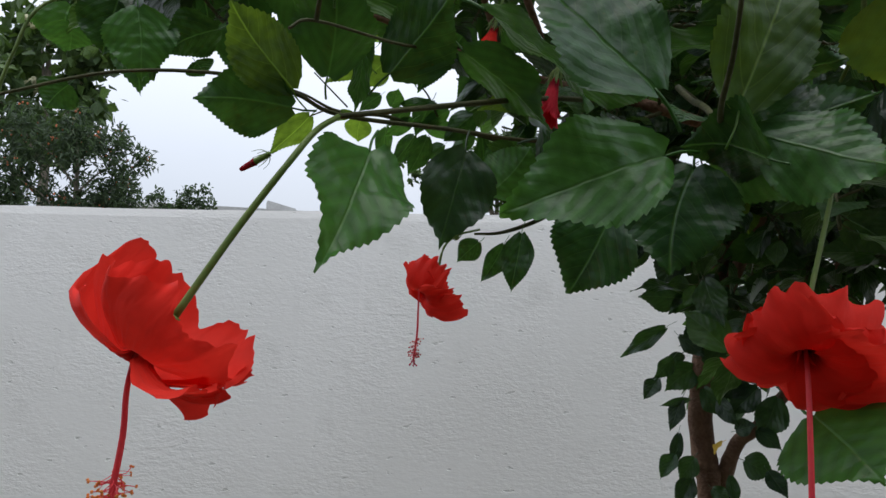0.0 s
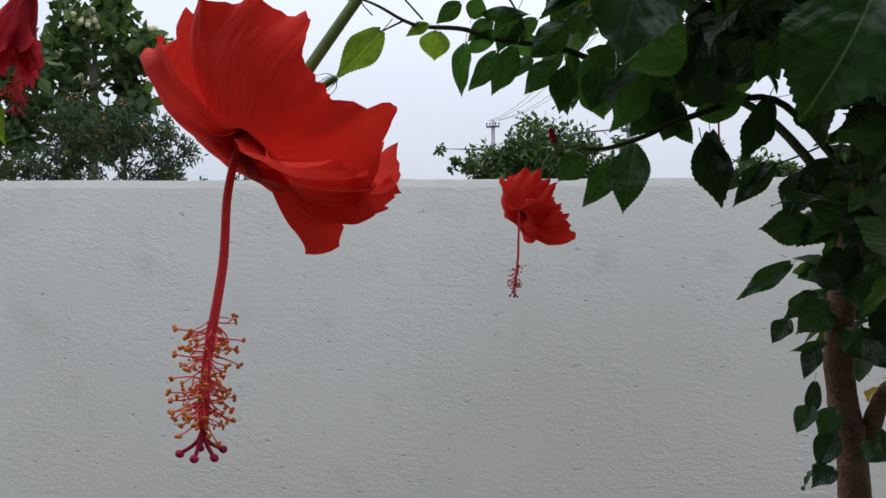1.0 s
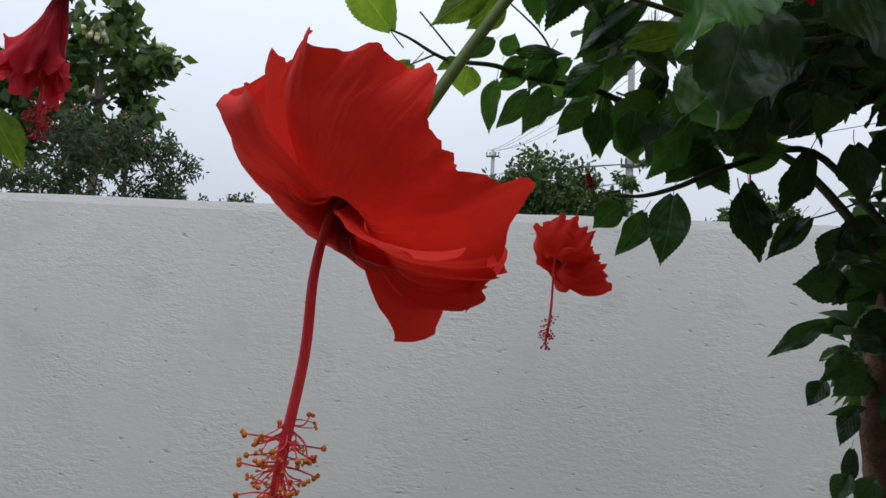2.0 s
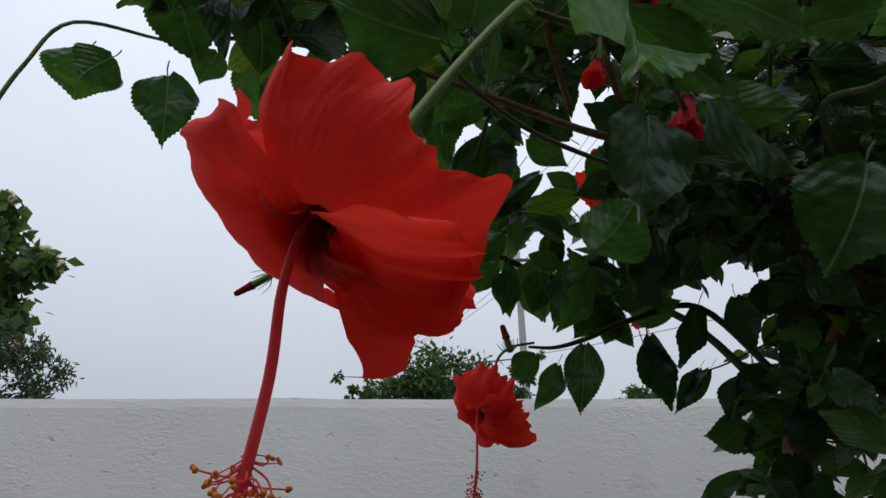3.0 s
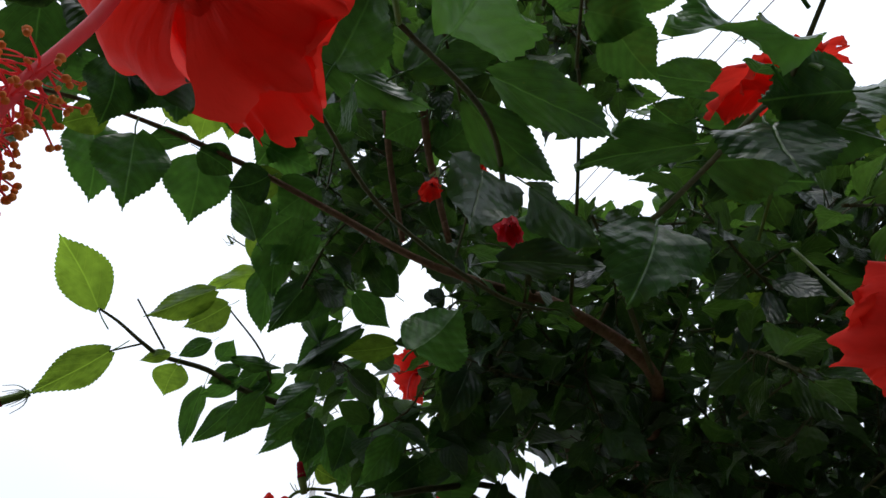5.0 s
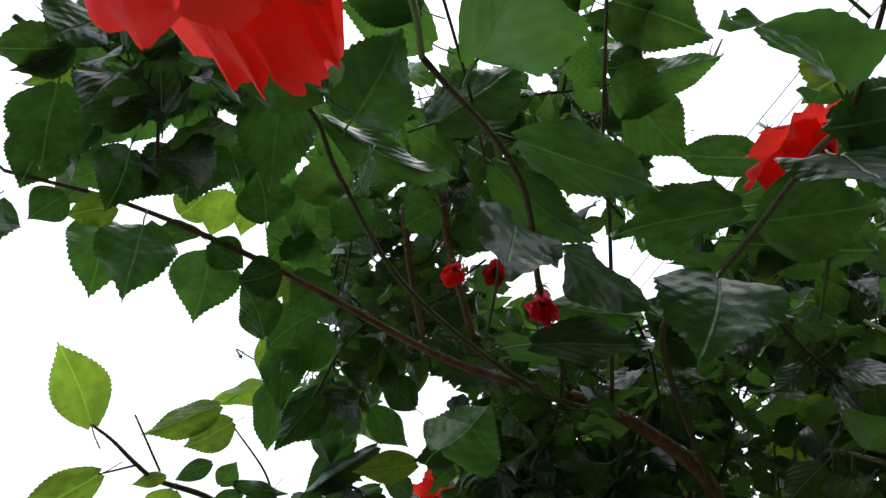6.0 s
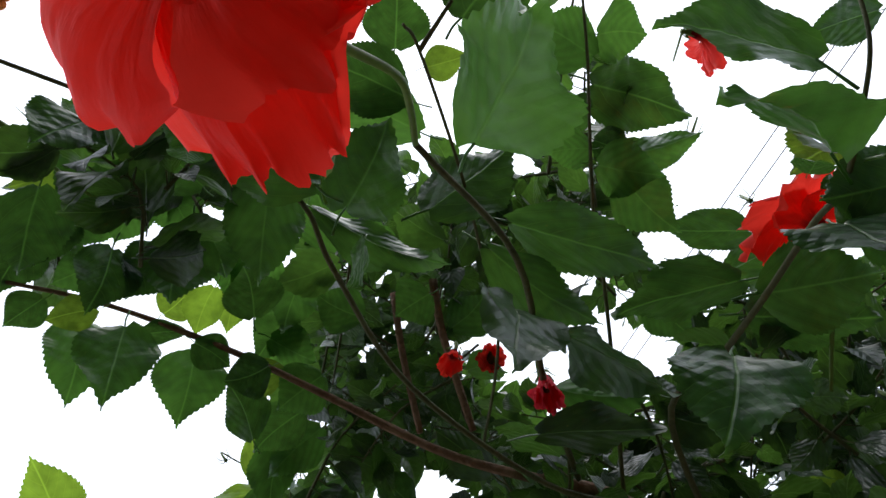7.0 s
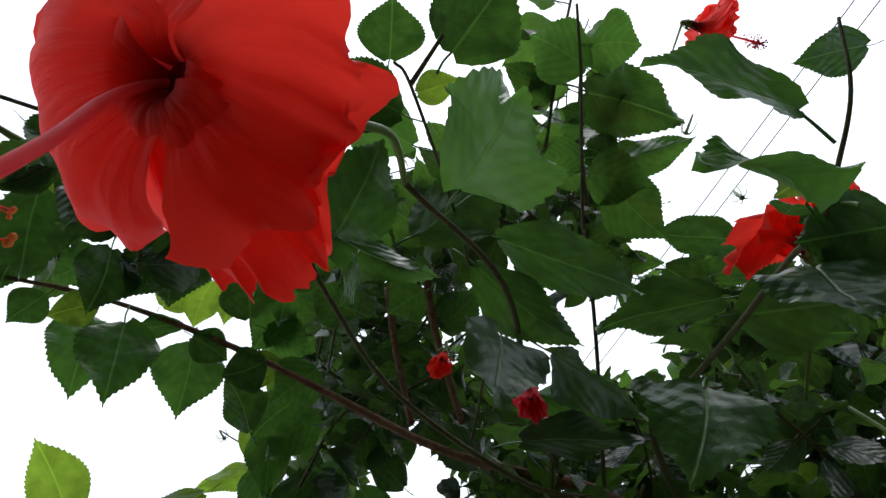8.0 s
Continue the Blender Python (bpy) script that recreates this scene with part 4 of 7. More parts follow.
def flower(at, axis, petals, seed, label, column=None, stalk=None, wilted=False, ruffle=1.0, reach=0.46, thick=0.0016, size=1.0, single=False):
    """A hibiscus flower: green calyx, five petals and, where column gives its points in the world, the long hanging style."""
    az = Vector(axis).normalized()
    ax = (Vector((1, 0, 0)) - az * az.x).normalized()
    m = Matrix((ax, az.cross(ax), az)).transposed().to_4x4()
    m.translation = at
    cup = [tube([(0, 0, -0.006), (0, 0, 0.0), (0, 0, 0.006)], 0.0028 * size, 0.0036 * size, 8, 4)]
    for k in range(5):
        a = 2 * math.pi * k / 5
        cup.append(tube([(0.0036 * math.cos(a), 0.0036 * math.sin(a), 0.002), (0.0050 * math.cos(a), 0.0050 * math.sin(a), 0.006), (0.0064 * math.cos(a), 0.0064 * math.sin(a), 0.010)], 0.0018 * size, 0.0005, 5, 3))
    for k in range(7):
        a = 2 * math.pi * k / 7 + 0.3
        cup.append(tube([(0.003 * math.cos(a), 0.003 * math.sin(a), -0.004), (0.0055 * math.cos(a), 0.0055 * math.sin(a), 0.002), (0.0085 * math.cos(a), 0.0085 * math.sin(a), 0.007)], 0.0006, 0.0002, 4, 3))
    fl = part("flower", mesh_of("flower", *joined(cup), M_STALK), shrub, label, m)
    for k, p in enumerate(petals):
        part("petal", petal_mesh(p, seed * 1.7 + k, reach, M_WILT if wilted else M_PETAL, ruffle), fl, m=pose(0, 0, 0.004 + 0.0004 * k, 0, 0, p.spin))
    part("throat", mesh_of("throat", *tube([(0, 0, 0.003), (0, 0, 0.008), (0, 0, 0.013)], 0.0030 * size, 0.0042 * size, 9, 3), M_THROAT), fl, "dark red throat")
    if column:
        inv = m.inverted()
        pistil(fl, [tuple(inv @ Vector(q)) for q in column], size, seed, single)
    if stalk:
        rod("flower_stalk", [tuple(Vector(at) - az * 0.004)] + list(stalk), thick, thick * 0.85, M_STALK)
    return fl


def loose_petals(spin, openings, seed, length=0.062, width=0.038, reflex=15, curl=0.0, wave=0.004):
    """Five petals that vary a little round one shape."""
    rnd = random.Random(seed)
    return [Petal(spin + 72 * k + rnd.uniform(-8, 8), o, reflex * rnd.uniform(0.7, 1.4), length * rnd.uniform(0.92, 1.08), width * rnd.uniform(0.9, 1.1), curl + rnd.uniform(-0.004, 0.004), rnd.uniform(-0.2, 0.2), rnd.uniform(0, 0.15), rnd.uniform(-0.5, 0.5), wave * rnd.uniform(0.5, 1.4), rnd.uniform(0, 6), 0.0, 0.05, rnd.uniform(0, 6)) for k, o in enumerate(openings)]


def hanging(at, axis, length):
    """Points of a column that leaves the throat along the axis and bends down."""
    p, a = Vector(at), Vector(axis).normalized()
    p = p + a * 0.012
    down = Vector((0, 0, -1))
    return [tuple(p), tuple(p + a * length * 0.2 + down * length * 0.03), tuple(p + a * length * 0.3 + down * length * 0.25), tuple(p + a * length * 0.33 + down * length * 0.55), tuple(p + a * length * 0.32 + down * length * 0.85)]


# the large flower that hangs before the path
flower((-0.1751, 0.2778, 1.4304), (-0.456, -0.405, -0.793), [
    Petal(351, 78, 90, 0.0521, 0.0266, 0.0131, -0.15, -0.046, 0.38, 0.0015, 0.49, 0.032, 0.017, 4.96, -0.0019),
    Petal(59, 126, 54, 0.0512, 0.0343, 0.0153, -0.07, -0.100, -0.33, 0.0006, 0.23, 0.102, 0.082, 0.12, -0.0049),
    Petal(190, 99, 59, 0.0624, 0.0427, 0.0060, 0.23, 0.396, -0.20, 0.0091, 2.24, 0.019, 0.081, 3.04, 0.0039),
    Petal(241, 135, 46, 0.0721, 0.0550, 0.0141, 0.14, 0.050, 0.41, 0.0006, 2.77, -0.120, 0.073, 4.60, -0.0006),
    Petal(309, 113, 34, 0.0686, 0.0258, -0.0137, -0.13, -0.066, -0.56, 0.0035, 3.61, -0.066, 0.061, 6.04, -0.0003),
], 3, "large red hibiscus flower with ruffled petals and long style", [(-0.1790, 0.2750, 1.4270), (-0.1865, 0.2740, 1.4190), (-0.1905, 0.2732, 1.4020), (-0.1922, 0.2742, 1.3800), (-0.1975, 0.2752, 1.3500), (-0.1995, 0.2770, 1.3290)], [(-0.1505, 0.2949, 1.4781), (-0.1303, 0.3074, 1.513), (-0.1221, 0.3226, 1.533), (-0.116, 0.3409, 1.5455)], ruffle=0.8, reach=0.237, thick=0.0019, size=1.08, single=True)
flower((-0.1368, 0.7751, 1.4557), (-0.465, -0.745, -0.478), [
    Petal(11, 97, 83, 0.0737, 0.0258, 0.0156, -0.12, -0.008, 0.56, 0.0018, 6.06, -0.200, 0.000, 4.96),
    Petal(52, 100, 89, 0.0788, 0.0297, 0.0024, 0.25, 0.148, -0.09, 0.0000, 5.73, 0.033, 0.018, 3.61),
    Petal(145, 105, 65, 0.0495, 0.0457, 0.0013, 0.12, -0.095, -0.29, 0.0112, 2.12, -0.155, 0.110, 0.92),
    Petal(186, 96, 58, 0.0472, 0.0581, 0.0005, -0.21, 0.255, 0.80, 0.0105, 4.03, -0.017, 0.052, 4.87),
    Petal(330, 127, 10, 0.0638, 0.0295, -0.0141, -0.25, -0.091, -0.14, 0.0025, 3.93, -0.021, 0.019, 2.33),
], 9, "red hibiscus flower hanging before the white wall", [(-0.1400, 0.7480, 1.4750), (-0.1470, 0.7390, 1.4584), (-0.1495, 0.7438, 1.4282), (-0.1510, 0.7472, 1.3973), (-0.1550, 0.7496, 1.3680)], [(-0.128, 0.785, 1.50), (-0.112, 0.795, 1.518), (-0.086, 0.812, 1.527)], ruffle=0.8, reach=0.504, size=0.9)
flower((0.1404, 0.3888, 1.4312), (-0.228, -0.781, -0.582), [
    Petal(11, 79, 12, 0.0607, 0.0415, -0.0099, 0.13, 0.217, -0.20, 0.0084, 5.28, -0.196, 0.069, 1.57),
    Petal(63, 123, 51, 0.0556, 0.0508, 0.0123, 0.06, 0.112, -0.58, 0.0017, 2.71, -0.139, 0.000, 4.82),
    Petal(143, 96, 96, 0.0708, 0.0380, -0.0026, 0.09, -0.100, 0.30, 0.0077, 4.28, 0.121, 0.038, 5.27),
    Petal(218, 86, 47, 0.0444, 0.0369, 0.0093, 0.11, -0.057, -0.61, 0.0008, 3.05, -0.139, 0.034, 4.65),
    Petal(332, 94, 96, 0.0679, 0.0417, 0.0019, 0.47, -0.086, -0.34, 0.0027, 3.77, -0.177, 0.011, 0.44),
], 15, "red hibiscus flower seen among the dark leaves", hanging((0.1404, 0.3888, 1.4312), (-0.228, -0.781, -0.582), 0.115), [(0.160, 0.414, 1.481), (0.19, 0.45, 1.56)], ruffle=0.9, reach=0.476, size=1.1)
flower((-0.455, 0.458, 1.592), (-0.30, -0.02, -1.0), loose_petals(30, (9, 12, 8, 13, 10), 21, 0.064, 0.025, -4, -0.003, 0.004), 21, "wilting red hibiscus flower with folded petals", hanging((-0.455, 0.458, 1.592), (-0.3, -0.02, -1.0), 0.072), [(-0.445, 0.465, 1.64), (-0.43, 0.48, 1.69), (-0.408, 0.554, 1.737)], wilted=True, ruffle=1.6)
flower((0.085, 1.085, 1.86), (-0.75, -0.35, -0.30), loose_petals(10, (70, 84, 60, 90, 75), 27), 27, "red hibiscus flower half hidden behind leaves", hanging((0.085, 1.085, 1.86), (-0.75, -0.35, -0.30), 0.10), [(0.11, 1.09, 1.87), (0.15, 1.06, 1.85)])
flower((0.045, 0.66, 1.86), (-0.3, -0.5, -0.7), loose_petals(10, (24, 32, 20, 36, 28), 33, 0.027, 0.015), 33, "red hibiscus flower deep in the shrub", None, [(0.06, 0.68, 1.9)], size=0.6, ruffle=0.3)
flower((-0.045, 0.53, 1.675), (-0.3, -0.1, -0.95), loose_petals(10, (14, 18, 12, 20, 15), 35, 0.02, 0.010, 4, wave=0.0006), 35, "orange-red half-opened hibiscus bud", None, [(-0.04, 0.54, 1.70)], size=0.5, ruffle=0.2)
flower((0.005, 0.505, 1.62), (-0.2, -0.2, -0.95), loose_petals(40, (7, 9, 6, 10, 8), 39, 0.036, 0.011, 0, wave=0.001), 39, "dark red folded hibiscus flower", None, [(0.01, 0.515, 1.65), (0.03, 0.56, 1.66)], wilted=True, size=0.6, ruffle=0.3)
flower((0.173, 0.384, 1.628), (-0.25, -0.35, 0.90), loose_petals(15, (84, 92, 78, 88, 90), 45, 0.056, 0.034, 25, 0.0, 0.006), 45, "red hibiscus flower above the dark leaves", None, [(0.20, 0.45, 1.62), (0.2, 0.48, 1.60)], ruffle=1.3)
flower((0.224, 0.293, 2.038), (0.93, 0.04, 0.03), loose_petals(15, (60, 70, 52, 74, 66), 49), 49, "red hibiscus flower high against the pale sky", [(0.235, 0.2935, 2.038), (0.26, 0.2945, 2.039), (0.29, 0.2955, 2.038), (0.32, 0.296, 2.033)], [(0.242, 0.331, 2.082)])
flower((0.10, 1.075, 1.67), (0.0, -0.35, -0.9), loose_petals(20, (16, 24, 14, 28, 20), 57, 0.052, 0.026), 57, "withered red hibiscus flower hanging under a branch", hanging((0.10, 1.075, 1.67), (0.0, -0.35, -0.9), 0.09), [(0.105, 1.08, 1.69), (0.12, 1.04, 1.66)], wilted=True)

rod("branch", [(-0.116, 0.3409, 1.5455), (-0.05, 0.40, 1.568), (0.0, 0.5, 1.6), (0.06, 0.60, 1.625)], 0.0016, 0.0024, M_TWIG)


def bud(base, tip, radius, red, label):
    """A closed bud: green calyx with thin bracts and, where it opens, a rolled red tip."""
    b, t = Vector(base), Vector(tip)
    m = Matrix.Translation(b) @ (t - b).to_track_quat("Z", "Y").to_matrix().to_4x4()
    ln = (t - b).length
    cup = [tube([(0, 0, 0), (0, 0, ln * 0.25), (0, 0, ln * (0.62 if red else 0.95))], radius * 0.75, radius * (0.95 if red else 0.35), 8, 4)]
    for k in range(6):
        a = 2 * math.pi * k / 6
        cup.append(tube([(0, 0, 0), (2.0 * radius * math.cos(a), 2.0 * radius * math.sin(a), ln * 0.16), (2.8 * radius * math.cos(a), 2.8 * radius * math.sin(a), ln * (0.42 if red else 0.8))], 0.0008, 0.0003, 4, 3))
    ob = part("flower_bud", mesh_of("flower_bud", *joined(cup), M_STALK), shrub, label, m)
    if red:
        part("rolled_petals", mesh_of("rolled_petals", *tube([(0, 0, ln * 0.5), (0, 0, ln * 0.7), (0, 0, ln * 0.9), (0, 0, ln)], radius * 1.05, radius * 0.55, 9, 4, 0.05), M_WILT), ob)


bud((-0.405, 0.885, 1.645), (-0.452, 0.888, 1.622), 0.0055, True, "long pink-red bud below a leaf")
bud((-0.237, 0.852, 1.872), (-0.247, 0.857, 1.890), 0.003, False, "small green bud with spreading bracts")
bud((-0.019, 1.165, 1.865), (-0.018, 1.170, 1.895), 0.004, False, "small green bud with spreading bracts")
bud((0.288, 0.440, 1.890), (0.296, 0.445, 1.925), 0.004, False, "slim dark green bud")
bud((0.200, 0.385, 1.898), (0.206, 0.365, 1.910), 0.003, False, "small green bud with spreading bracts")
bud((-0.363, 0.441, 1.736), (-0.380, 0.422, 1.724), 0.0062, False, "large pale green bud with spreading bracts")
rod("flower_stalk", [(-0.318, 0.485, 1.747), (-0.345, 0.463, 1.741), (-0.363, 0.441, 1.736)], 0.0016, 0.0014, M_STALK)
bud((-0.112, 0.79, 1.512), (-0.120, 0.785, 1.540), 0.004, True, "small reddish bud beside an open flower")

# ---- inner foliage ----
rs = random.Random(11)
fill_v, fill_f, fill_uv, twigs = [], [], [], []
SINGLE = [0]
# small gaps in the crown, placed on camera sight lines, where leaves are left out
SIGHT_GAPS = [Vector(p) for p in (
    (0.04, 1.01, 1.81), (0.31, 0.73, 1.6), (0.01, 0.86, 1.7), (-0.01, 0.79, 1.65), (0.22, 0.78, 1.55), (0.29, 0.9, 1.61), (0.18, 0.76, 1.43),
    (0.52, 1.34, 1.62), (0.64, 1.12, 1.86), (0.2, 0.96, 1.49), (0.05, 1.02, 1.76), (0.42, 1.11, 1.71), (0.48, 1.21, 1.76), (0.13, 0.9, 1.58),
    (0.19, 1.04, 1.65), (0.15, 0.89, 1.55), (0.23, 1.07, 1.63), (0.22, 0.83, 1.45), (0.27, 0.91, 1.48), (0.3, 0.97, 1.5), (0.35, 1.06, 1.53),
    (0.44, 1.21, 1.57), (0.37, 0.8, 1.65), (0.75, 1.25, 1.94), (0.39, 1.36, 1.62), (0.43, 1.45, 1.65), (-0.02, 0.74, 1.63), (0.03, 0.98, 1.77),
    (0.07, 1.04, 2.03))]


def spray(base, tip):
    """A leafy side shoot; the front ones carry single leaves, the rest are one mass."""
    b, t = Vector(base), Vector(tip)
    d = (t - b).normalized()
    n = rs.randint(12, 16)
    bend = Vector((rs.uniform(-0.02, 0.02), rs.uniform(-0.02, 0.02), rs.uniform(-0.01, 0.03)))
    twigs.append(tube([tuple(b), tuple(b.lerp(t, 0.5) + bend), tuple(t)], 0.0018, 0.0009, 4, 3))
    for k in range(n):
        f = (k + 0.6) / n
        p = b.lerp(t, f) + bend * (1 - (2 * f - 1) ** 2)
        o = Vector((rs.gauss(0, 1), rs.gauss(0, 1), rs.gauss(0, 0.6)))
        o = (o - d * o.dot(d) * 0.8).normalized()
        way = (o + d * rs.uniform(0.1, 0.7) + Vector((0, 0, -rs.uniform(0.1, 0.7)))).normalized()
        stem, ln = rs.uniform(0.006, 0.02), rs.choice((rs.uniform(0.022, 0.04), rs.uniform(0.035, 0.064)))
        q = p + way * stem
        m = leaf_matrix(q, q + way * ln, ln * rs.uniform(0.55, 0.78), rs.gauss(0, 40))
        heart = q + way * ln * 0.5
        bare = min((heart - c).length for c in SIGHT_GAPS) < 0.038
        if SINGLE[0] < 170 and p.y < 0.95:
            SINGLE[0] += 1
            if bare:
                continue
            LEAVES[0] += 1
            twigs.append(tube([tuple(p), tuple(q)], 0.0008, 0.0006, 3, 1))
            part("leaf", LEAF_MESHES["young"][LEAVES[0] % 5] if SINGLE[0] % 6 == 0 else LEAF_MESHES["shaded"][LEAVES[0] % 7], shrub, m=m)
        else:
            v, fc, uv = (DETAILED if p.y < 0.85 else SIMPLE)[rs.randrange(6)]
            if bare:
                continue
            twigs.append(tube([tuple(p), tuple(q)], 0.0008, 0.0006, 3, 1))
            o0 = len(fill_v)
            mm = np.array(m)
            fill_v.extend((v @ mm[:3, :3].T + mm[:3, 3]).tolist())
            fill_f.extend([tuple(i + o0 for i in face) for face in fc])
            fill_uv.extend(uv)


spray((0.63, 1.17, 1.64), (0.68, 1.32, 1.63))
spray((0.73, 1.21, 1.51), (0.58, 1.12, 1.52))
spray((-0.03, 0.72, 1.94), (-0.02, 0.73, 2.06))
spray((0.34, 0.64, 1.88), (0.42, 0.76, 1.90))
spray((0.44, 0.52, 1.83), (0.56, 0.51, 1.88))
spray((0.17, 0.49, 2.00), (0.03, 0.53, 2.00))
spray((0.28, 1.06, 1.83), (0.29, 1.20, 1.83))
spray((0.18, 1.05, 1.92), (0.33, 1.05, 1.96))
spray((0.34, 0.88, 1.73), (0.17, 0.89, 1.74))
spray((0.41, 0.65, 1.68), (0.27, 0.78, 1.72))
spray((0.63, 1.04, 1.61), (0.78, 1.06, 1.69))
spray((0.50, 1.35, 2.04), (0.59, 1.50, 2.07))
spray((0.68, 1.20, 1.53), (0.57, 1.15, 1.59))
spray((0.59, 0.98, 1.67), (0.62, 1.20, 1.69))
spray((0.54, 0.85, 1.56), (0.75, 0.84, 1.60))
spray((0.70, 0.75, 1.94), (0.85, 0.62, 1.94))
spray((0.23, 0.84, 1.57), (0.20, 0.71, 1.56))
spray((0.19, 0.88, 1.81), (0.21, 0.72, 1.83))
spray((0.47, 1.18, 1.90), (0.48, 0.99, 1.95))
spray((0.35, 1.17, 1.82), (0.17, 1.20, 1.85))
spray((0.66, 0.87, 1.73), (0.74, 0.74, 1.75))
spray((-0.10, 0.89, 2.09), (0.00, 1.06, 2.13))
spray((0.30, 1.15, 2.01), (0.43, 1.18, 2.00))
spray((-0.05, 0.79, 2.05), (0.05, 0.61, 2.11))
spray((0.01, 0.67, 1.91), (-0.11, 0.71, 1.94))
spray((0.54, 1.20, 2.11), (0.57, 1.35, 2.10))
spray((0.65, 1.00, 1.86), (0.67, 1.13, 1.86))
spray((0.42, 0.85, 1.61), (0.31, 0.68, 1.67))
spray((0.73, 1.20, 2.06), (0.93, 1.14, 2.08))
spray((0.20, 0.60, 1.66), (0.27, 0.78, 1.77))
spray((0.75, 1.09, 2.00), (0.57, 1.15, 2.02))
spray((0.33, 1.10, 1.81), (0.49, 0.96, 1.80))
spray((-0.15, 0.86, 2.05), (-0.19, 0.82, 2.19))
spray((0.54, 1.22, 1.80), (0.68, 1.33, 1.85))
spray((0.45, 1.00, 2.01), (0.30, 0.87, 2.08))
spray((0.61, 1.27, 2.04), (0.57, 1.11, 2.04))
spray((-0.08, 0.78, 2.09), (-0.05, 0.69, 2.19))
spray((0.41, 1.24, 2.14), (0.54, 1.34, 2.13))
spray((0.68, 0.80, 1.88), (0.56, 0.78, 1.89))
spray((0.16, 0.81, 1.89), (0.00, 0.77, 1.87))
spray((0.32, 0.58, 1.81), (0.44, 0.56, 1.83))
spray((0.76, 1.28, 1.56), (0.76, 1.16, 1.65))
spray((0.43, 0.95, 1.54), (0.63, 0.86, 1.55))
spray((0.18, 1.10, 2.12), (0.25, 1.09, 2.27))
spray((-0.09, 0.56, 1.91), (0.02, 0.69, 1.97))
spray((0.11, 0.83, 1.96), (0.27, 0.86, 1.97))
spray((0.51, 0.79, 1.85), (0.44, 0.93, 1.85))
spray((0.55, 1.32, 1.89), (0.50, 1.45, 1.93))
spray((0.75, 0.82, 1.65), (0.70, 0.92, 1.69))
spray((0.24, 0.94, 1.85), (0.27, 1.08, 1.86))
spray((0.80, 1.31, 2.08), (0.67, 1.22, 2.05))
spray((0.30, 1.18, 2.15), (0.29, 1.29, 2.25))
spray((0.82, 0.79, 2.11), (0.74, 0.95, 2.17))
spray((0.47, 0.96, 1.67), (0.61, 1.11, 1.64))
spray((0.62, 0.80, 1.89), (0.47, 0.95, 1.90))
spray((0.54, 0.88, 2.13), (0.64, 1.01, 2.14))
spray((0.44, 0.85, 1.87), (0.27, 0.87, 1.87))
spray((0.36, 0.64, 1.48), (0.49, 0.56, 1.51))
spray((0.54, 1.12, 1.84), (0.64, 1.22, 1.90))
spray((0.14, 0.99, 1.75), (0.10, 0.83, 1.73))
spray((-0.12, 1.26, 2.14), (-0.15, 1.17, 2.23))
spray((0.50, 0.84, 1.54), (0.63, 0.82, 1.55))
spray((0.20, 1.01, 1.90), (0.16, 1.18, 2.02))
spray((0.70, 1.16, 1.68), (0.83, 1.33, 1.73))
spray((0.46, 1.24, 1.79), (0.52, 1.10, 1.81))
spray((0.24, 0.72, 1.71), (0.39, 0.85, 1.72))
spray((0.29, 0.91, 1.64), (0.47, 0.99, 1.74))
spray((0.60, 1.24, 1.95), (0.79, 1.30, 1.94))
spray((0.20, 0.79, 1.79), (0.16, 0.97, 1.83))
spray((0.21, 0.51, 1.50), (0.28, 0.62, 1.59))
spray((0.65, 0.83, 1.73), (0.58, 0.96, 1.74))
spray((0.38, 0.50, 1.68), (0.41, 0.36, 1.74))
spray((0.14, 1.18, 1.96), (0.23, 1.11, 1.98))
spray((0.21, 1.08, 1.93), (0.16, 1.25, 1.92))
spray((0.34, 0.98, 1.89), (0.31, 1.10, 1.89))
spray((0.17, 0.92, 2.04), (0.19, 1.10, 2.03))
spray((0.05, 0.70, 1.95), (-0.11, 0.83, 1.93))
spray((0.60, 1.10, 1.92), (0.66, 1.30, 1.96))
spray((0.24, 0.92, 1.96), (0.33, 0.97, 2.04))
spray((0.57, 0.90, 1.81), (0.44, 0.97, 1.80))
spray((0.22, 0.42, 1.58), (0.37, 0.42, 1.63))
spray((0.44, 0.85, 1.59), (0.60, 0.88, 1.58))
spray((0.55, 1.05, 2.00), (0.54, 1.18, 2.01))
spray((0.52, 0.56, 1.83), (0.66, 0.63, 1.84))
spray((0.31, 0.90, 1.76), (0.18, 0.79, 1.75))
spray((0.36, 0.62, 1.63), (0.39, 0.45, 1.63))
spray((0.79, 1.17, 1.63), (1.00, 1.21, 1.65))
spray((0.53, 0.71, 2.09), (0.73, 0.77, 2.11))
spray((0.74, 1.11, 1.95), (0.93, 1.21, 1.95))
spray((-0.05, 0.64, 1.90), (-0.15, 0.60, 1.95))
spray((0.66, 1.08, 1.87), (0.78, 1.08, 1.91))
spray((0.02, 1.14, 2.15), (-0.09, 0.99, 2.14))
spray((0.62, 1.24, 2.00), (0.64, 1.09, 2.01))
spray((0.71, 0.90, 1.72), (0.67, 1.09, 1.73))
spray((0.31, 0.71, 1.77), (0.09, 0.71, 1.76))
spray((0.48, 0.93, 1.71), (0.65, 0.93, 1.73))
spray((0.12, 0.92, 2.09), (-0.06, 0.87, 2.11))
spray((0.60, 0.99, 1.70), (0.72, 0.83, 1.71))
spray((0.38, 1.07, 1.81), (0.53, 1.22, 1.82))
spray((0.55, 0.97, 1.79), (0.68, 1.02, 1.85))
spray((0.49, 1.26, 1.73), (0.49, 1.11, 1.73))
spray((0.25, 1.02, 2.02), (0.44, 0.94, 2.05))
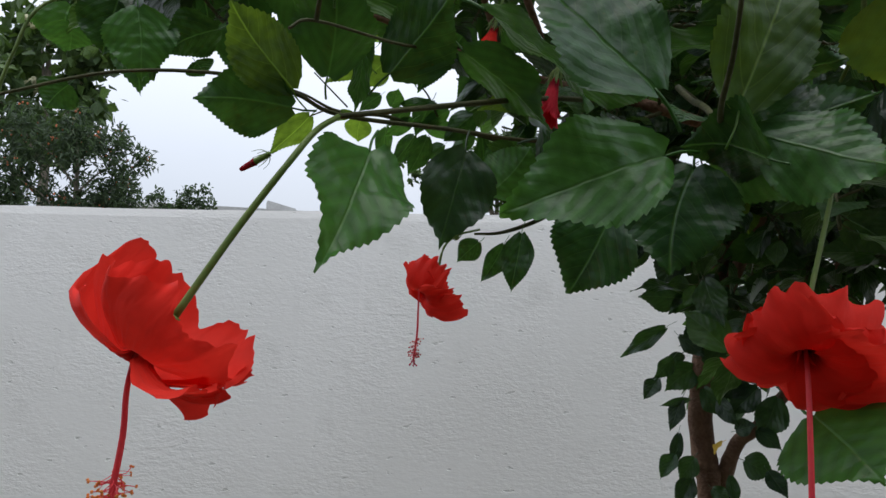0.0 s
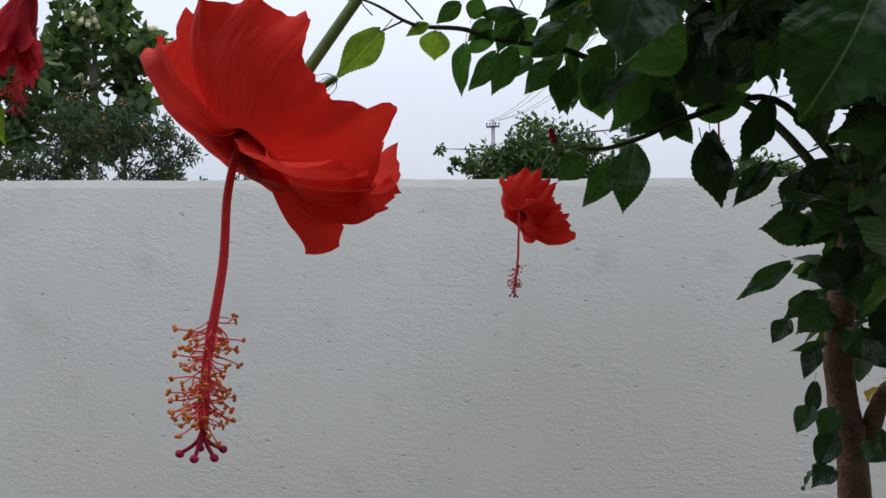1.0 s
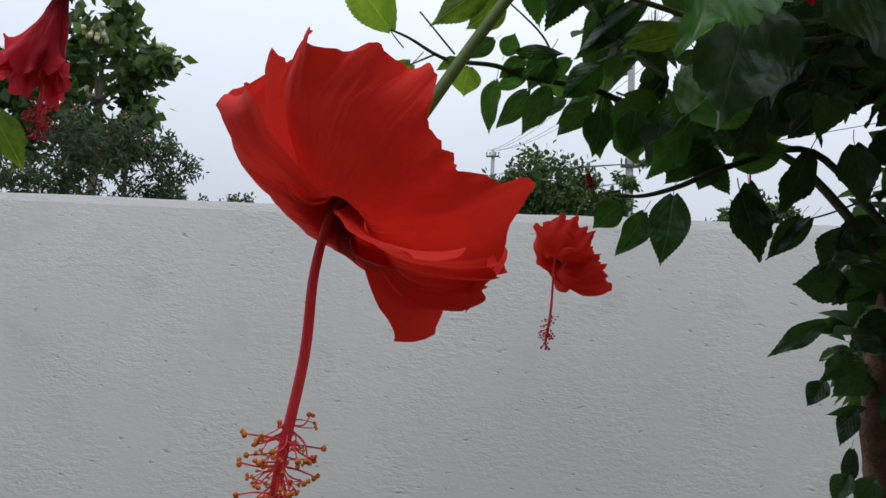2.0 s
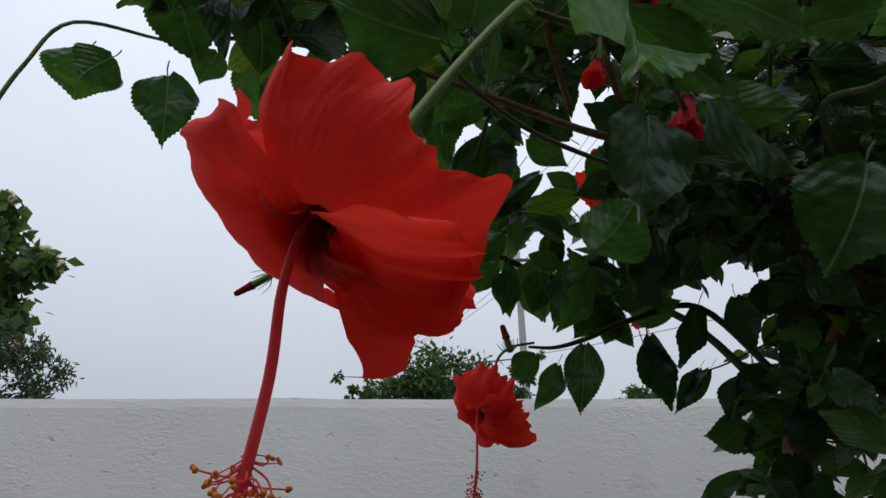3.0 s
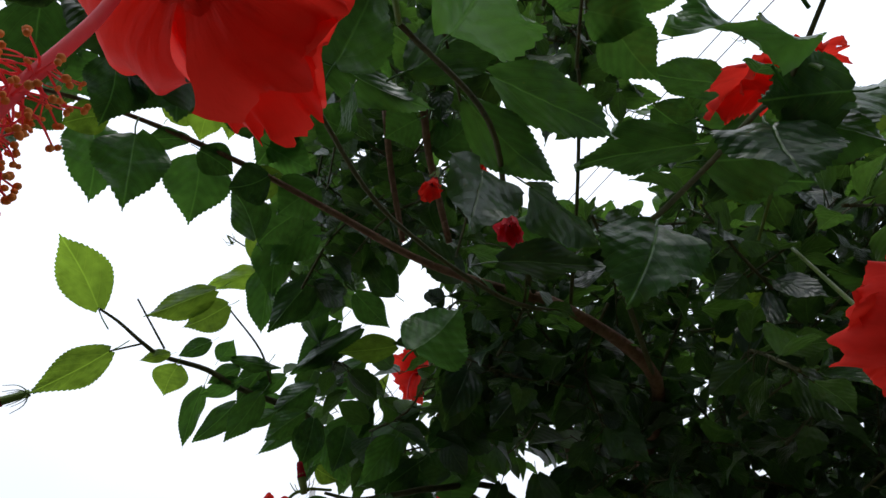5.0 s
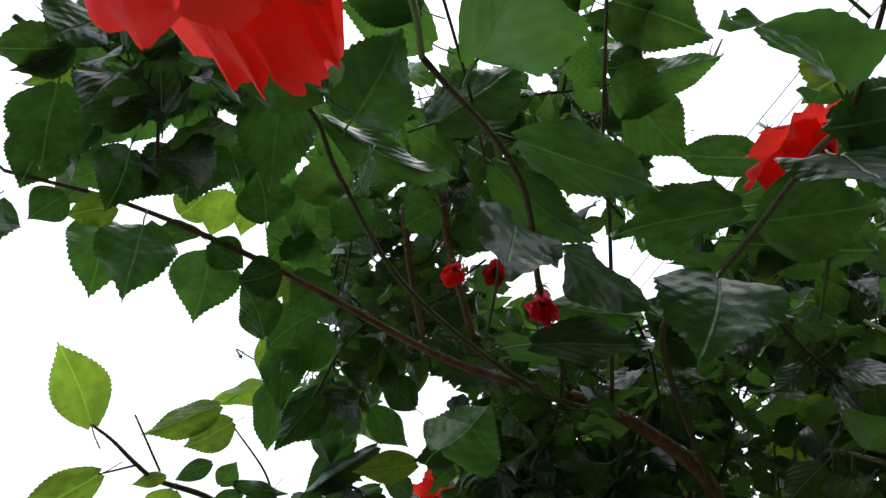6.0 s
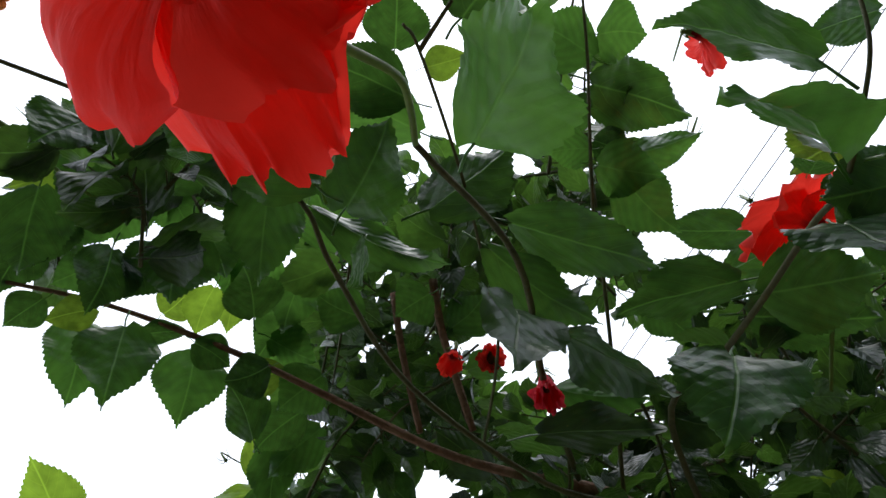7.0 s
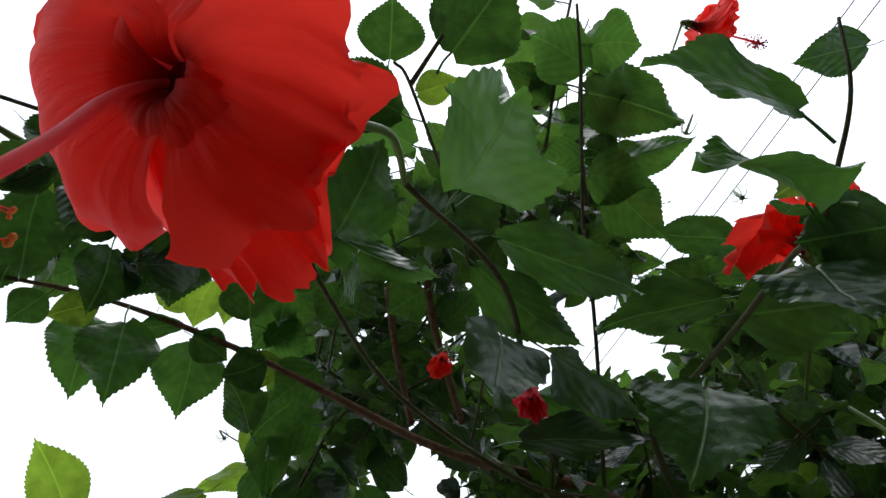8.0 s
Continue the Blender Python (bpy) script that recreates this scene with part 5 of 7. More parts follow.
spray((0.81, 1.00, 1.70), (0.62, 1.06, 1.68))
spray((0.61, 0.68, 1.87), (0.68, 0.58, 1.98))
spray((0.65, 1.35, 2.14), (0.78, 1.41, 2.15))
spray((0.39, 0.82, 1.62), (0.53, 0.67, 1.64))
spray((0.31, 1.21, 1.60), (0.36, 1.10, 1.62))
spray((0.84, 1.18, 2.12), (0.99, 1.18, 2.03))
spray((-0.08, 0.60, 2.11), (-0.17, 0.76, 2.16))
spray((0.48, 1.04, 1.93), (0.57, 1.14, 1.96))
spray((0.60, 1.33, 2.09), (0.67, 1.23, 2.11))
spray((0.58, 0.74, 2.12), (0.70, 0.59, 2.11))
spray((0.44, 1.14, 1.53), (0.63, 1.10, 1.54))
spray((0.30, 0.89, 1.52), (0.24, 0.72, 1.52))
spray((0.83, 0.90, 1.79), (0.68, 0.91, 1.78))
spray((0.59, 1.19, 1.66), (0.43, 1.08, 1.73))
spray((0.49, 1.15, 2.07), (0.60, 1.21, 2.17))
spray((0.84, 1.16, 1.77), (1.01, 1.24, 1.78))
spray((0.25, 0.90, 1.99), (0.22, 1.08, 2.06))
spray((0.30, 0.69, 1.60), (0.40, 0.84, 1.60))
spray((0.66, 0.69, 1.63), (0.52, 0.76, 1.63))
spray((0.50, 0.83, 2.01), (0.51, 0.98, 2.01))
spray((0.37, 1.06, 1.82), (0.23, 0.97, 1.82))
spray((0.70, 1.19, 1.92), (0.86, 1.25, 1.92))
spray((0.58, 1.20, 1.65), (0.61, 1.06, 1.68))
spray((0.06, 0.79, 1.95), (0.13, 0.90, 1.94))
spray((0.78, 1.04, 2.03), (0.73, 1.15, 1.98))
spray((0.57, 0.76, 2.05), (0.48, 0.87, 2.04))
spray((0.68, 0.95, 2.11), (0.69, 0.79, 2.11))
spray((0.63, 0.64, 1.86), (0.77, 0.67, 1.87))
spray((0.14, 0.53, 2.13), (0.14, 0.32, 2.13))
spray((0.72, 0.89, 1.93), (0.75, 0.71, 1.92))
spray((0.73, 1.04, 1.68), (0.59, 0.99, 1.68))
spray((0.13, 0.95, 1.82), (0.23, 1.12, 1.84))
spray((0.50, 1.24, 1.63), (0.65, 1.23, 1.67))
spray((0.50, 1.31, 2.09), (0.68, 1.42, 2.08))
spray((0.47, 1.08, 1.64), (0.61, 1.10, 1.63))
spray((0.76, 0.86, 1.94), (0.93, 0.97, 1.95))
spray((0.25, 1.06, 1.37), (0.24, 0.94, 1.45))
spray((0.35, 1.19, 1.51), (0.41, 1.40, 1.52))
spray((0.83, 0.87, 2.05), (0.72, 0.91, 2.09))
spray((0.75, 1.30, 1.83), (0.79, 1.26, 2.00))
spray((0.85, 1.31, 1.99), (0.88, 1.13, 1.99))
spray((0.64, 1.08, 1.74), (0.59, 0.97, 1.76))
spray((-0.13, 0.52, 1.80), (-0.13, 0.70, 1.79))
spray((0.27, 1.02, 2.06), (0.34, 0.87, 2.05))
spray((0.82, 1.22, 1.57), (0.74, 1.40, 1.59))
spray((0.71, 1.11, 1.72), (0.80, 1.25, 1.73))
spray((0.74, 0.86, 1.91), (0.65, 0.77, 2.00))
spray((0.60, 0.63, 1.92), (0.67, 0.51, 1.96))
spray((0.59, 0.87, 1.67), (0.48, 1.01, 1.71))
spray((0.72, 1.06, 1.63), (0.56, 1.15, 1.62))
spray((0.83, 0.77, 1.99), (0.86, 0.92, 1.99))
spray((0.81, 1.01, 1.59), (0.66, 0.94, 1.59))
spray((0.40, 0.58, 1.45), (0.38, 0.73, 1.45))
spray((0.70, 1.27, 2.11), (0.84, 1.33, 2.18))
spray((0.25, 0.58, 1.64), (0.32, 0.48, 1.68))
spray((0.67, 0.80, 1.71), (0.66, 0.88, 1.80))
spray((0.83, 1.12, 1.79), (0.97, 1.25, 1.82))
spray((0.61, 0.96, 1.76), (0.49, 1.08, 1.75))
spray((0.01, 1.05, 2.09), (0.12, 0.92, 2.09))
spray((0.39, 1.13, 1.98), (0.42, 1.30, 2.05))
spray((0.31, 0.91, 1.73), (0.15, 1.04, 1.76))
spray((0.13, 0.69, 1.59), (-0.00, 0.67, 1.60))
spray((-0.02, 0.95, 1.99), (-0.13, 0.82, 2.01))
spray((0.85, 1.21, 1.94), (0.64, 1.23, 1.94))
spray((0.66, 1.20, 1.73), (0.53, 1.12, 1.76))
spray((0.04, 0.85, 2.03), (0.18, 1.01, 2.05))
spray((0.38, 0.93, 1.89), (0.36, 1.08, 1.90))
spray((0.51, 0.96, 2.05), (0.38, 1.09, 2.06))
spray((-0.19, 0.69, 2.10), (-0.05, 0.73, 2.09))
spray((0.80, 1.28, 1.83), (0.77, 1.45, 1.83))
spray((0.60, 0.87, 2.00), (0.71, 0.97, 2.00))
spray((0.57, 0.80, 1.89), (0.58, 0.60, 1.86))
spray((0.02, 0.82, 2.01), (0.15, 0.90, 2.05))
spray((0.16, 0.57, 1.99), (0.10, 0.39, 2.01))
spray((0.29, 1.14, 1.36), (0.38, 1.30, 1.42))
spray((0.53, 0.63, 2.04), (0.41, 0.66, 2.04))
spray((0.13, 1.05, 1.92), (0.23, 0.98, 1.92))
spray((-0.12, 0.78, 1.93), (0.03, 0.89, 1.94))
spray((0.57, 0.66, 1.85), (0.56, 0.83, 1.89))
spray((0.38, 1.06, 2.08), (0.31, 0.93, 2.09))
spray((0.26, 1.10, 1.48), (0.31, 0.99, 1.54))
spray((0.52, 0.72, 2.00), (0.60, 0.59, 2.03))
spray((0.33, 1.09, 1.74), (0.25, 0.97, 1.74))
spray((0.75, 1.01, 2.10), (0.62, 0.95, 2.16))
spray((0.43, 0.97, 1.56), (0.46, 0.88, 1.68))
spray((0.29, 1.16, 1.31), (0.27, 1.04, 1.31))
spray((0.20, 1.15, 2.01), (0.35, 1.28, 2.04))
spray((0.53, 0.67, 1.95), (0.44, 0.73, 2.05))
spray((-0.12, 0.89, 1.91), (-0.13, 0.75, 1.92))
spray((0.21, 1.25, 2.07), (0.34, 1.22, 2.08))
spray((0.78, 0.66, 1.87), (0.76, 0.86, 1.88))
spray((0.53, 0.78, 2.12), (0.65, 0.83, 2.15))
spray((0.81, 1.31, 2.03), (0.81, 1.12, 2.11))
spray((0.67, 1.20, 1.68), (0.66, 1.38, 1.67))
spray((0.27, 1.34, 2.08), (0.46, 1.41, 2.13))
spray((0.21, 0.73, 1.75), (0.05, 0.64, 1.72))
spray((0.41, 1.24, 1.93), (0.53, 1.29, 1.97))
spray((0.25, 0.70, 1.81), (0.08, 0.70, 1.82))
spray((0.48, 1.23, 1.88), (0.43, 1.35, 1.89))
spray((0.46, 0.89, 1.66), (0.31, 0.86, 1.72))
spray((0.82, 1.04, 1.88), (0.90, 1.11, 2.04))
spray((0.81, 0.91, 2.10), (0.82, 0.75, 2.08))
spray((0.67, 1.08, 1.83), (0.82, 1.01, 1.92))
spray((0.17, 1.09, 1.81), (0.25, 1.26, 1.84))
spray((0.61, 0.81, 1.84), (0.62, 0.65, 1.92))
spray((0.77, 1.09, 1.63), (0.70, 0.95, 1.63))
spray((0.36, 1.06, 2.12), (0.19, 1.10, 2.19))
spray((0.69, 0.88, 1.90), (0.81, 0.82, 1.94))
spray((0.38, 0.81, 1.78), (0.52, 0.78, 1.79))
spray((0.49, 0.63, 1.80), (0.31, 0.59, 1.83))
spray((0.64, 1.22, 1.68), (0.83, 1.19, 1.69))
spray((0.36, 1.20, 1.96), (0.19, 1.22, 1.99))
spray((0.33, 1.26, 1.92), (0.28, 1.38, 1.96))
spray((0.68, 0.81, 2.00), (0.60, 0.93, 2.02))
spray((0.61, 1.03, 1.86), (0.48, 0.92, 1.85))
spray((0.26, 1.13, 2.02), (0.17, 1.23, 2.00))
spray((0.77, 0.89, 1.90), (0.65, 0.96, 1.90))
spray((0.77, 1.19, 1.63), (0.77, 1.32, 1.66))
spray((0.61, 0.69, 1.84), (0.65, 0.84, 1.84))
spray((0.20, 0.92, 2.03), (-0.00, 0.88, 2.12))
spray((-0.17, 0.79, 2.10), (-0.10, 0.96, 2.15))
spray((0.75, 1.00, 2.01), (0.59, 1.06, 2.03))
spray((0.02, 0.71, 1.81), (-0.04, 0.53, 1.82))
spray((0.21, 0.84, 1.49), (0.35, 0.99, 1.53))
spray((0.17, 0.51, 2.12), (0.19, 0.64, 2.13))
spray((0.53, 1.17, 2.15), (0.71, 1.13, 2.17))
spray((0.32, 0.66, 1.53), (0.44, 0.71, 1.60))
spray((0.82, 0.87, 1.67), (0.75, 1.02, 1.66))
spray((0.76, 1.19, 1.75), (0.94, 1.25, 1.77))
spray((0.69, 0.74, 1.99), (0.67, 0.63, 2.05))
spray((0.38, 1.28, 1.99), (0.50, 1.24, 2.03))
spray((0.37, 0.86, 1.59), (0.56, 0.78, 1.60))
spray((0.83, 0.77, 2.03), (0.94, 0.60, 2.09))
spray((0.65, 0.97, 1.83), (0.83, 0.99, 1.91))
spray((0.47, 1.25, 2.00), (0.65, 1.37, 2.04))
spray((0.44, 1.02, 2.14), (0.54, 1.12, 2.16))
spray((0.10, 0.73, 1.77), (0.18, 0.91, 1.79))
spray((0.79, 1.03, 1.91), (0.69, 1.21, 1.95))
spray((0.20, 1.34, 2.01), (0.27, 1.49, 2.08))
spray((0.62, 0.76, 1.57), (0.60, 0.90, 1.57))
spray((0.30, 0.89, 2.04), (0.44, 0.88, 2.03))
spray((0.31, 0.56, 1.57), (0.32, 0.74, 1.61))
spray((0.66, 1.00, 1.56), (0.66, 1.10, 1.71))
spray((-0.13, 0.64, 1.98), (-0.08, 0.77, 1.99))
spray((0.34, 1.05, 1.88), (0.48, 0.91, 1.89))
spray((0.37, 0.55, 1.91), (0.52, 0.65, 1.95))
spray((0.55, 0.79, 1.56), (0.44, 0.63, 1.60))
spray((0.32, 1.12, 2.13), (0.19, 1.14, 2.14))
spray((0.70, 0.89, 2.07), (0.66, 1.06, 2.08))
spray((0.50, 0.83, 1.94), (0.41, 0.91, 1.94))
spray((0.26, 0.76, 1.63), (0.27, 0.62, 1.72))
spray((0.65, 0.92, 1.95), (0.51, 1.04, 2.00))
spray((0.81, 0.93, 1.68), (0.63, 1.02, 1.68))
spray((0.61, 1.15, 1.48), (0.54, 1.04, 1.47))
spray((0.11, 0.88, 1.89), (0.23, 0.99, 1.95))
spray((0.50, 0.97, 2.00), (0.36, 1.01, 2.00))
spray((0.80, 1.31, 1.63), (0.87, 1.47, 1.64))
spray((-0.15, 0.95, 2.04), (-0.17, 0.80, 2.07))
spray((0.13, 0.59, 1.70), (0.33, 0.54, 1.69))
spray((0.56, 1.22, 1.75), (0.51, 1.03, 1.76))
spray((-0.02, 0.82, 1.86), (-0.14, 0.77, 1.84))
spray((0.55, 0.99, 1.71), (0.68, 0.99, 1.75))
spray((0.69, 1.11, 1.51), (0.75, 1.21, 1.51))
spray((0.50, 1.15, 1.74), (0.31, 1.05, 1.79))
spray((0.51, 1.00, 2.04), (0.42, 1.16, 2.09))
spray((0.69, 0.90, 1.95), (0.55, 0.80, 1.94))
spray((0.73, 0.97, 2.05), (0.70, 1.15, 2.07))
spray((0.26, 0.64, 1.54), (0.34, 0.54, 1.55))
spray((0.50, 1.25, 1.89), (0.55, 1.43, 1.95))
spray((0.72, 0.75, 1.83), (0.65, 0.93, 1.91))
spray((0.48, 0.72, 1.57), (0.54, 0.60, 1.56))
spray((0.76, 0.93, 1.60), (0.75, 0.77, 1.63))
spray((0.53, 0.89, 1.65), (0.43, 1.02, 1.64))
spray((0.56, 0.64, 1.94), (0.64, 0.55, 1.98))
spray((0.40, 0.61, 1.82), (0.51, 0.79, 1.81))
spray((0.68, 0.97, 1.79), (0.84, 1.11, 1.80))
spray((0.81, 0.75, 2.11), (0.62, 0.64, 2.11))
spray((0.34, 1.26, 1.31), (0.36, 1.13, 1.31))
spray((0.63, 0.51, 1.87), (0.72, 0.66, 2.00))
spray((0.63, 0.62, 1.57), (0.54, 0.78, 1.58))
spray((0.53, 0.51, 1.85), (0.44, 0.61, 1.94))
spray((0.39, 1.03, 2.10), (0.40, 1.21, 2.11))
spray((0.40, 0.66, 1.86), (0.53, 0.75, 1.88))
spray((0.54, 1.34, 1.96), (0.51, 1.48, 1.99))
spray((0.83, 1.14, 1.66), (0.79, 0.97, 1.77))
spray((0.66, 1.26, 1.73), (0.59, 1.45, 1.75))
spray((0.80, 1.02, 1.68), (0.84, 0.91, 1.69))
spray((0.52, 0.84, 2.00), (0.67, 0.83, 2.00))
spray((0.54, 1.06, 2.10), (0.45, 0.94, 2.12))
spray((0.58, 1.27, 1.74), (0.55, 1.38, 1.77))
spray((0.11, 0.80, 1.93), (0.14, 0.99, 1.97))
spray((0.81, 0.86, 2.13), (0.75, 1.03, 2.12))
spray((0.28, 0.72, 1.82), (0.45, 0.63, 1.84))
spray((0.46, 0.69, 2.08), (0.58, 0.65, 2.15))
spray((0.47, 0.87, 2.07), (0.33, 0.90, 2.06))
spray((0.77, 0.69, 2.00), (0.91, 0.68, 2.00))
spray((0.53, 1.28, 1.72), (0.52, 1.18, 1.80))
spray((0.68, 0.80, 1.60), (0.74, 0.95, 1.62))
spray((-0.12, 0.64, 1.88), (0.03, 0.68, 1.87))
spray((-0.02, 0.98, 2.08), (-0.11, 0.89, 2.13))
spray((0.39, 0.76, 1.82), (0.41, 0.63, 1.87))
spray((0.13, 0.90, 1.99), (-0.01, 0.82, 1.99))
spray((0.58, 1.21, 1.91), (0.64, 1.32, 1.93))
spray((0.31, 1.29, 1.88), (0.46, 1.26, 1.92))
spray((0.83, 1.12, 1.85), (1.03, 1.20, 1.84))
spray((0.75, 0.58, 2.07), (0.83, 0.71, 1.97))
spray((0.70, 0.68, 1.84), (0.71, 0.82, 1.84))
spray((0.57, 0.62, 1.60), (0.48, 0.77, 1.62))
spray((0.63, 1.23, 1.76), (0.63, 1.35, 1.77))
spray((0.17, 0.79, 1.77), (0.03, 0.74, 1.78))
spray((-0.13, 0.88, 1.96), (0.07, 0.88, 1.96))
spray((0.72, 1.20, 1.56), (0.68, 1.27, 1.69))
spray((0.52, 0.99, 1.51), (0.57, 0.86, 1.51))
spray((0.65, 0.85, 1.53), (0.58, 0.68, 1.58))
spray((0.38, 0.48, 1.77), (0.50, 0.55, 1.79))
spray((0.10, 0.97, 1.78), (0.19, 1.09, 1.79))
spray((0.81, 0.53, 2.08), (0.71, 0.64, 2.08))
spray((0.09, 0.84, 1.80), (0.24, 0.77, 1.88))
spray((0.56, 0.58, 1.85), (0.62, 0.47, 1.84))
spray((-0.01, 0.62, 1.77), (-0.09, 0.73, 1.76))
spray((0.31, 0.95, 1.74), (0.17, 1.10, 1.76))
spray((0.31, 0.94, 1.58), (0.34, 0.79, 1.59))
spray((0.30, 1.21, 1.83), (0.24, 1.32, 1.90))
spray((0.73, 1.34, 1.66), (0.77, 1.21, 1.69))
spray((0.50, 1.32, 1.88), (0.41, 1.17, 1.87))
spray((0.78, 1.02, 2.00), (0.93, 0.87, 1.99))
spray((0.08, 0.93, 1.67), (0.07, 0.77, 1.66))
spray((0.51, 1.33, 1.83), (0.55, 1.19, 1.82))
spray((0.40, 0.65, 1.69), (0.57, 0.74, 1.72))
spray((0.25, 0.82, 1.43), (0.28, 0.99, 1.44))
spray((0.43, 1.28, 1.72), (0.36, 1.10, 1.77))
spray((0.76, 1.04, 1.75), (0.87, 1.22, 1.77))
spray((0.68, 0.66, 2.13), (0.54, 0.63, 2.13))
spray((0.40, 1.07, 1.54), (0.58, 1.08, 1.55))
spray((0.26, 0.54, 1.61), (0.15, 0.47, 1.62))
spray((0.29, 1.21, 1.87), (0.40, 1.05, 1.94))
spray((0.67, 1.23, 1.57), (0.49, 1.12, 1.58))
spray((0.74, 0.92, 1.90), (0.87, 0.81, 1.91))
spray((0.56, 0.58, 1.90), (0.49, 0.69, 1.90))
spray((0.64, 1.02, 1.57), (0.46, 1.14, 1.57))
spray((-0.16, 0.68, 1.84), (-0.03, 0.81, 1.85))
spray((0.80, 0.70, 2.12), (0.76, 0.73, 2.27))
spray((0.26, 0.52, 1.74), (0.44, 0.64, 1.73))
spray((-0.02, 0.90, 1.99), (-0.03, 0.76, 2.00))
spray((0.57, 0.93, 1.56), (0.70, 0.97, 1.57))
spray((0.20, 1.06, 2.04), (0.02, 1.01, 2.07))
spray((0.52, 0.65, 1.49), (0.59, 0.77, 1.55))
spray((0.05, 0.72, 2.09), (-0.08, 0.72, 2.21))
spray((0.83, 0.90, 1.85), (0.73, 1.06, 1.90))
spray((0.05, 0.56, 2.08), (-0.13, 0.63, 2.07))
spray((0.45, 0.54, 1.81), (0.57, 0.63, 1.79))
spray((0.81, 0.93, 1.75), (0.80, 0.79, 1.78))
spray((0.51, 0.64, 1.75), (0.47, 0.52, 1.75))
spray((0.43, 0.58, 1.65), (0.57, 0.55, 1.66))
spray((-0.13, 0.95, 2.00), (0.04, 0.94, 2.06))
spray((0.59, 1.21, 1.68), (0.39, 1.21, 1.71))
spray((0.35, 0.84, 2.01), (0.23, 0.87, 2.01))
spray((0.55, 1.15, 1.65), (0.71, 1.21, 1.63))
spray((0.57, 1.35, 1.58), (0.74, 1.34, 1.64))
spray((0.70, 0.87, 1.84), (0.82, 0.91, 1.88))
spray((0.80, 1.32, 1.70), (0.84, 1.47, 1.72))
spray((0.28, 0.61, 2.05), (0.11, 0.49, 2.05))
spray((0.64, 0.70, 1.70), (0.48, 0.56, 1.69))
spray((0.74, 0.67, 1.88), (0.80, 0.79, 1.94))
spray((0.37, 0.90, 1.59), (0.20, 0.85, 1.63))
spray((0.35, 1.05, 1.73), (0.47, 1.21, 1.72))
spray((0.73, 0.66, 1.80), (0.74, 0.82, 1.81))
spray((0.07, 0.68, 2.13), (0.08, 0.84, 2.21))
spray((0.74, 1.19, 1.68), (0.93, 1.13, 1.68))
spray((0.81, 1.34, 1.67), (0.75, 1.47, 1.77))
spray((0.81, 0.92, 1.69), (0.87, 0.80, 1.67))
spray((0.78, 1.24, 1.39), (0.70, 1.15, 1.39))
spray((0.63, 0.81, 1.74), (0.84, 0.88, 1.72))
spray((0.51, 0.81, 1.65), (0.57, 0.67, 1.71))
spray((0.57, 1.18, 1.66), (0.61, 1.39, 1.66))
spray((0.48, 0.88, 1.50), (0.54, 0.78, 1.60))
spray((0.32, 0.56, 1.87), (0.40, 0.66, 1.87))
spray((0.75, 0.76, 1.58), (0.57, 0.77, 1.67))
spray((0.60, 0.65, 1.79), (0.47, 0.67, 1.78))
spray((0.02, 0.79, 2.09), (0.06, 0.66, 2.12))
spray((0.59, 0.62, 1.92), (0.59, 0.49, 1.92))
spray((0.69, 0.97, 1.51), (0.82, 0.81, 1.58))
spray((0.27, 0.87, 1.59), (0.31, 1.00, 1.59))
spray((-0.13, 1.08, 2.14), (-0.16, 1.22, 2.13))
spray((0.43, 0.64, 1.61), (0.39, 0.50, 1.62))
spray((-0.05, 0.64, 1.82), (-0.04, 0.49, 1.83))
spray((0.43, 0.81, 1.47), (0.58, 0.68, 1.53))
spray((0.68, 1.28, 1.50), (0.77, 1.35, 1.57))
spray((0.67, 0.70, 2.13), (0.52, 0.70, 2.17))
spray((0.24, 1.21, 1.88), (0.35, 1.40, 1.87))
spray((0.37, 0.87, 2.08), (0.21, 0.96, 2.08))
spray((-0.03, 0.55, 1.99), (-0.13, 0.62, 2.00))
spray((0.01, 0.57, 2.03), (0.04, 0.72, 2.05))
spray((0.62, 1.21, 1.58), (0.79, 1.11, 1.64))
spray((0.74, 0.81, 2.06), (0.67, 0.77, 2.17))
spray((0.18, 1.33, 2.01), (0.17, 1.19, 2.02))
spray((0.49, 0.67, 2.08), (0.67, 0.70, 2.10))
spray((0.45, 0.64, 2.11), (0.49, 0.77, 2.12))
spray((0.16, 1.18, 1.89), (0.18, 1.32, 1.89))
spray((0.11, 0.84, 2.08), (-0.02, 0.87, 2.08))
spray((0.43, 1.28, 1.93), (0.34, 1.44, 1.94))
spray((0.41, 0.89, 1.97), (0.51, 0.80, 2.07))
spray((0.53, 0.76, 2.08), (0.46, 0.93, 2.07))
spray((-0.11, 0.58, 2.09), (0.05, 0.69, 2.11))
spray((0.60, 1.00, 1.57), (0.47, 1.07, 1.60))
spray((0.77, 0.85, 1.80), (0.98, 0.89, 1.81))
spray((0.84, 1.29, 1.62), (0.96, 1.43, 1.62))
spray((0.68, 1.09, 1.51), (0.69, 1.31, 1.53))
spray((0.72, 1.13, 1.52), (0.53, 1.09, 1.54))
spray((0.53, 0.59, 1.88), (0.34, 0.58, 1.88))
spray((0.31, 1.06, 1.65), (0.38, 0.90, 1.64))
spray((0.60, 0.81, 2.04), (0.53, 0.63, 2.08))
spray((-0.15, 1.25, 2.12), (-0.06, 1.16, 2.11))
spray((0.82, 1.11, 1.78), (0.98, 1.03, 1.80))
spray((0.83, 0.91, 1.76), (0.79, 0.77, 1.85))
spray((0.23, 1.30, 1.90), (0.41, 1.38, 1.91))
spray((0.77, 1.18, 1.68), (0.94, 1.22, 1.70))
spray((0.29, 0.99, 1.48), (0.35, 1.15, 1.50))
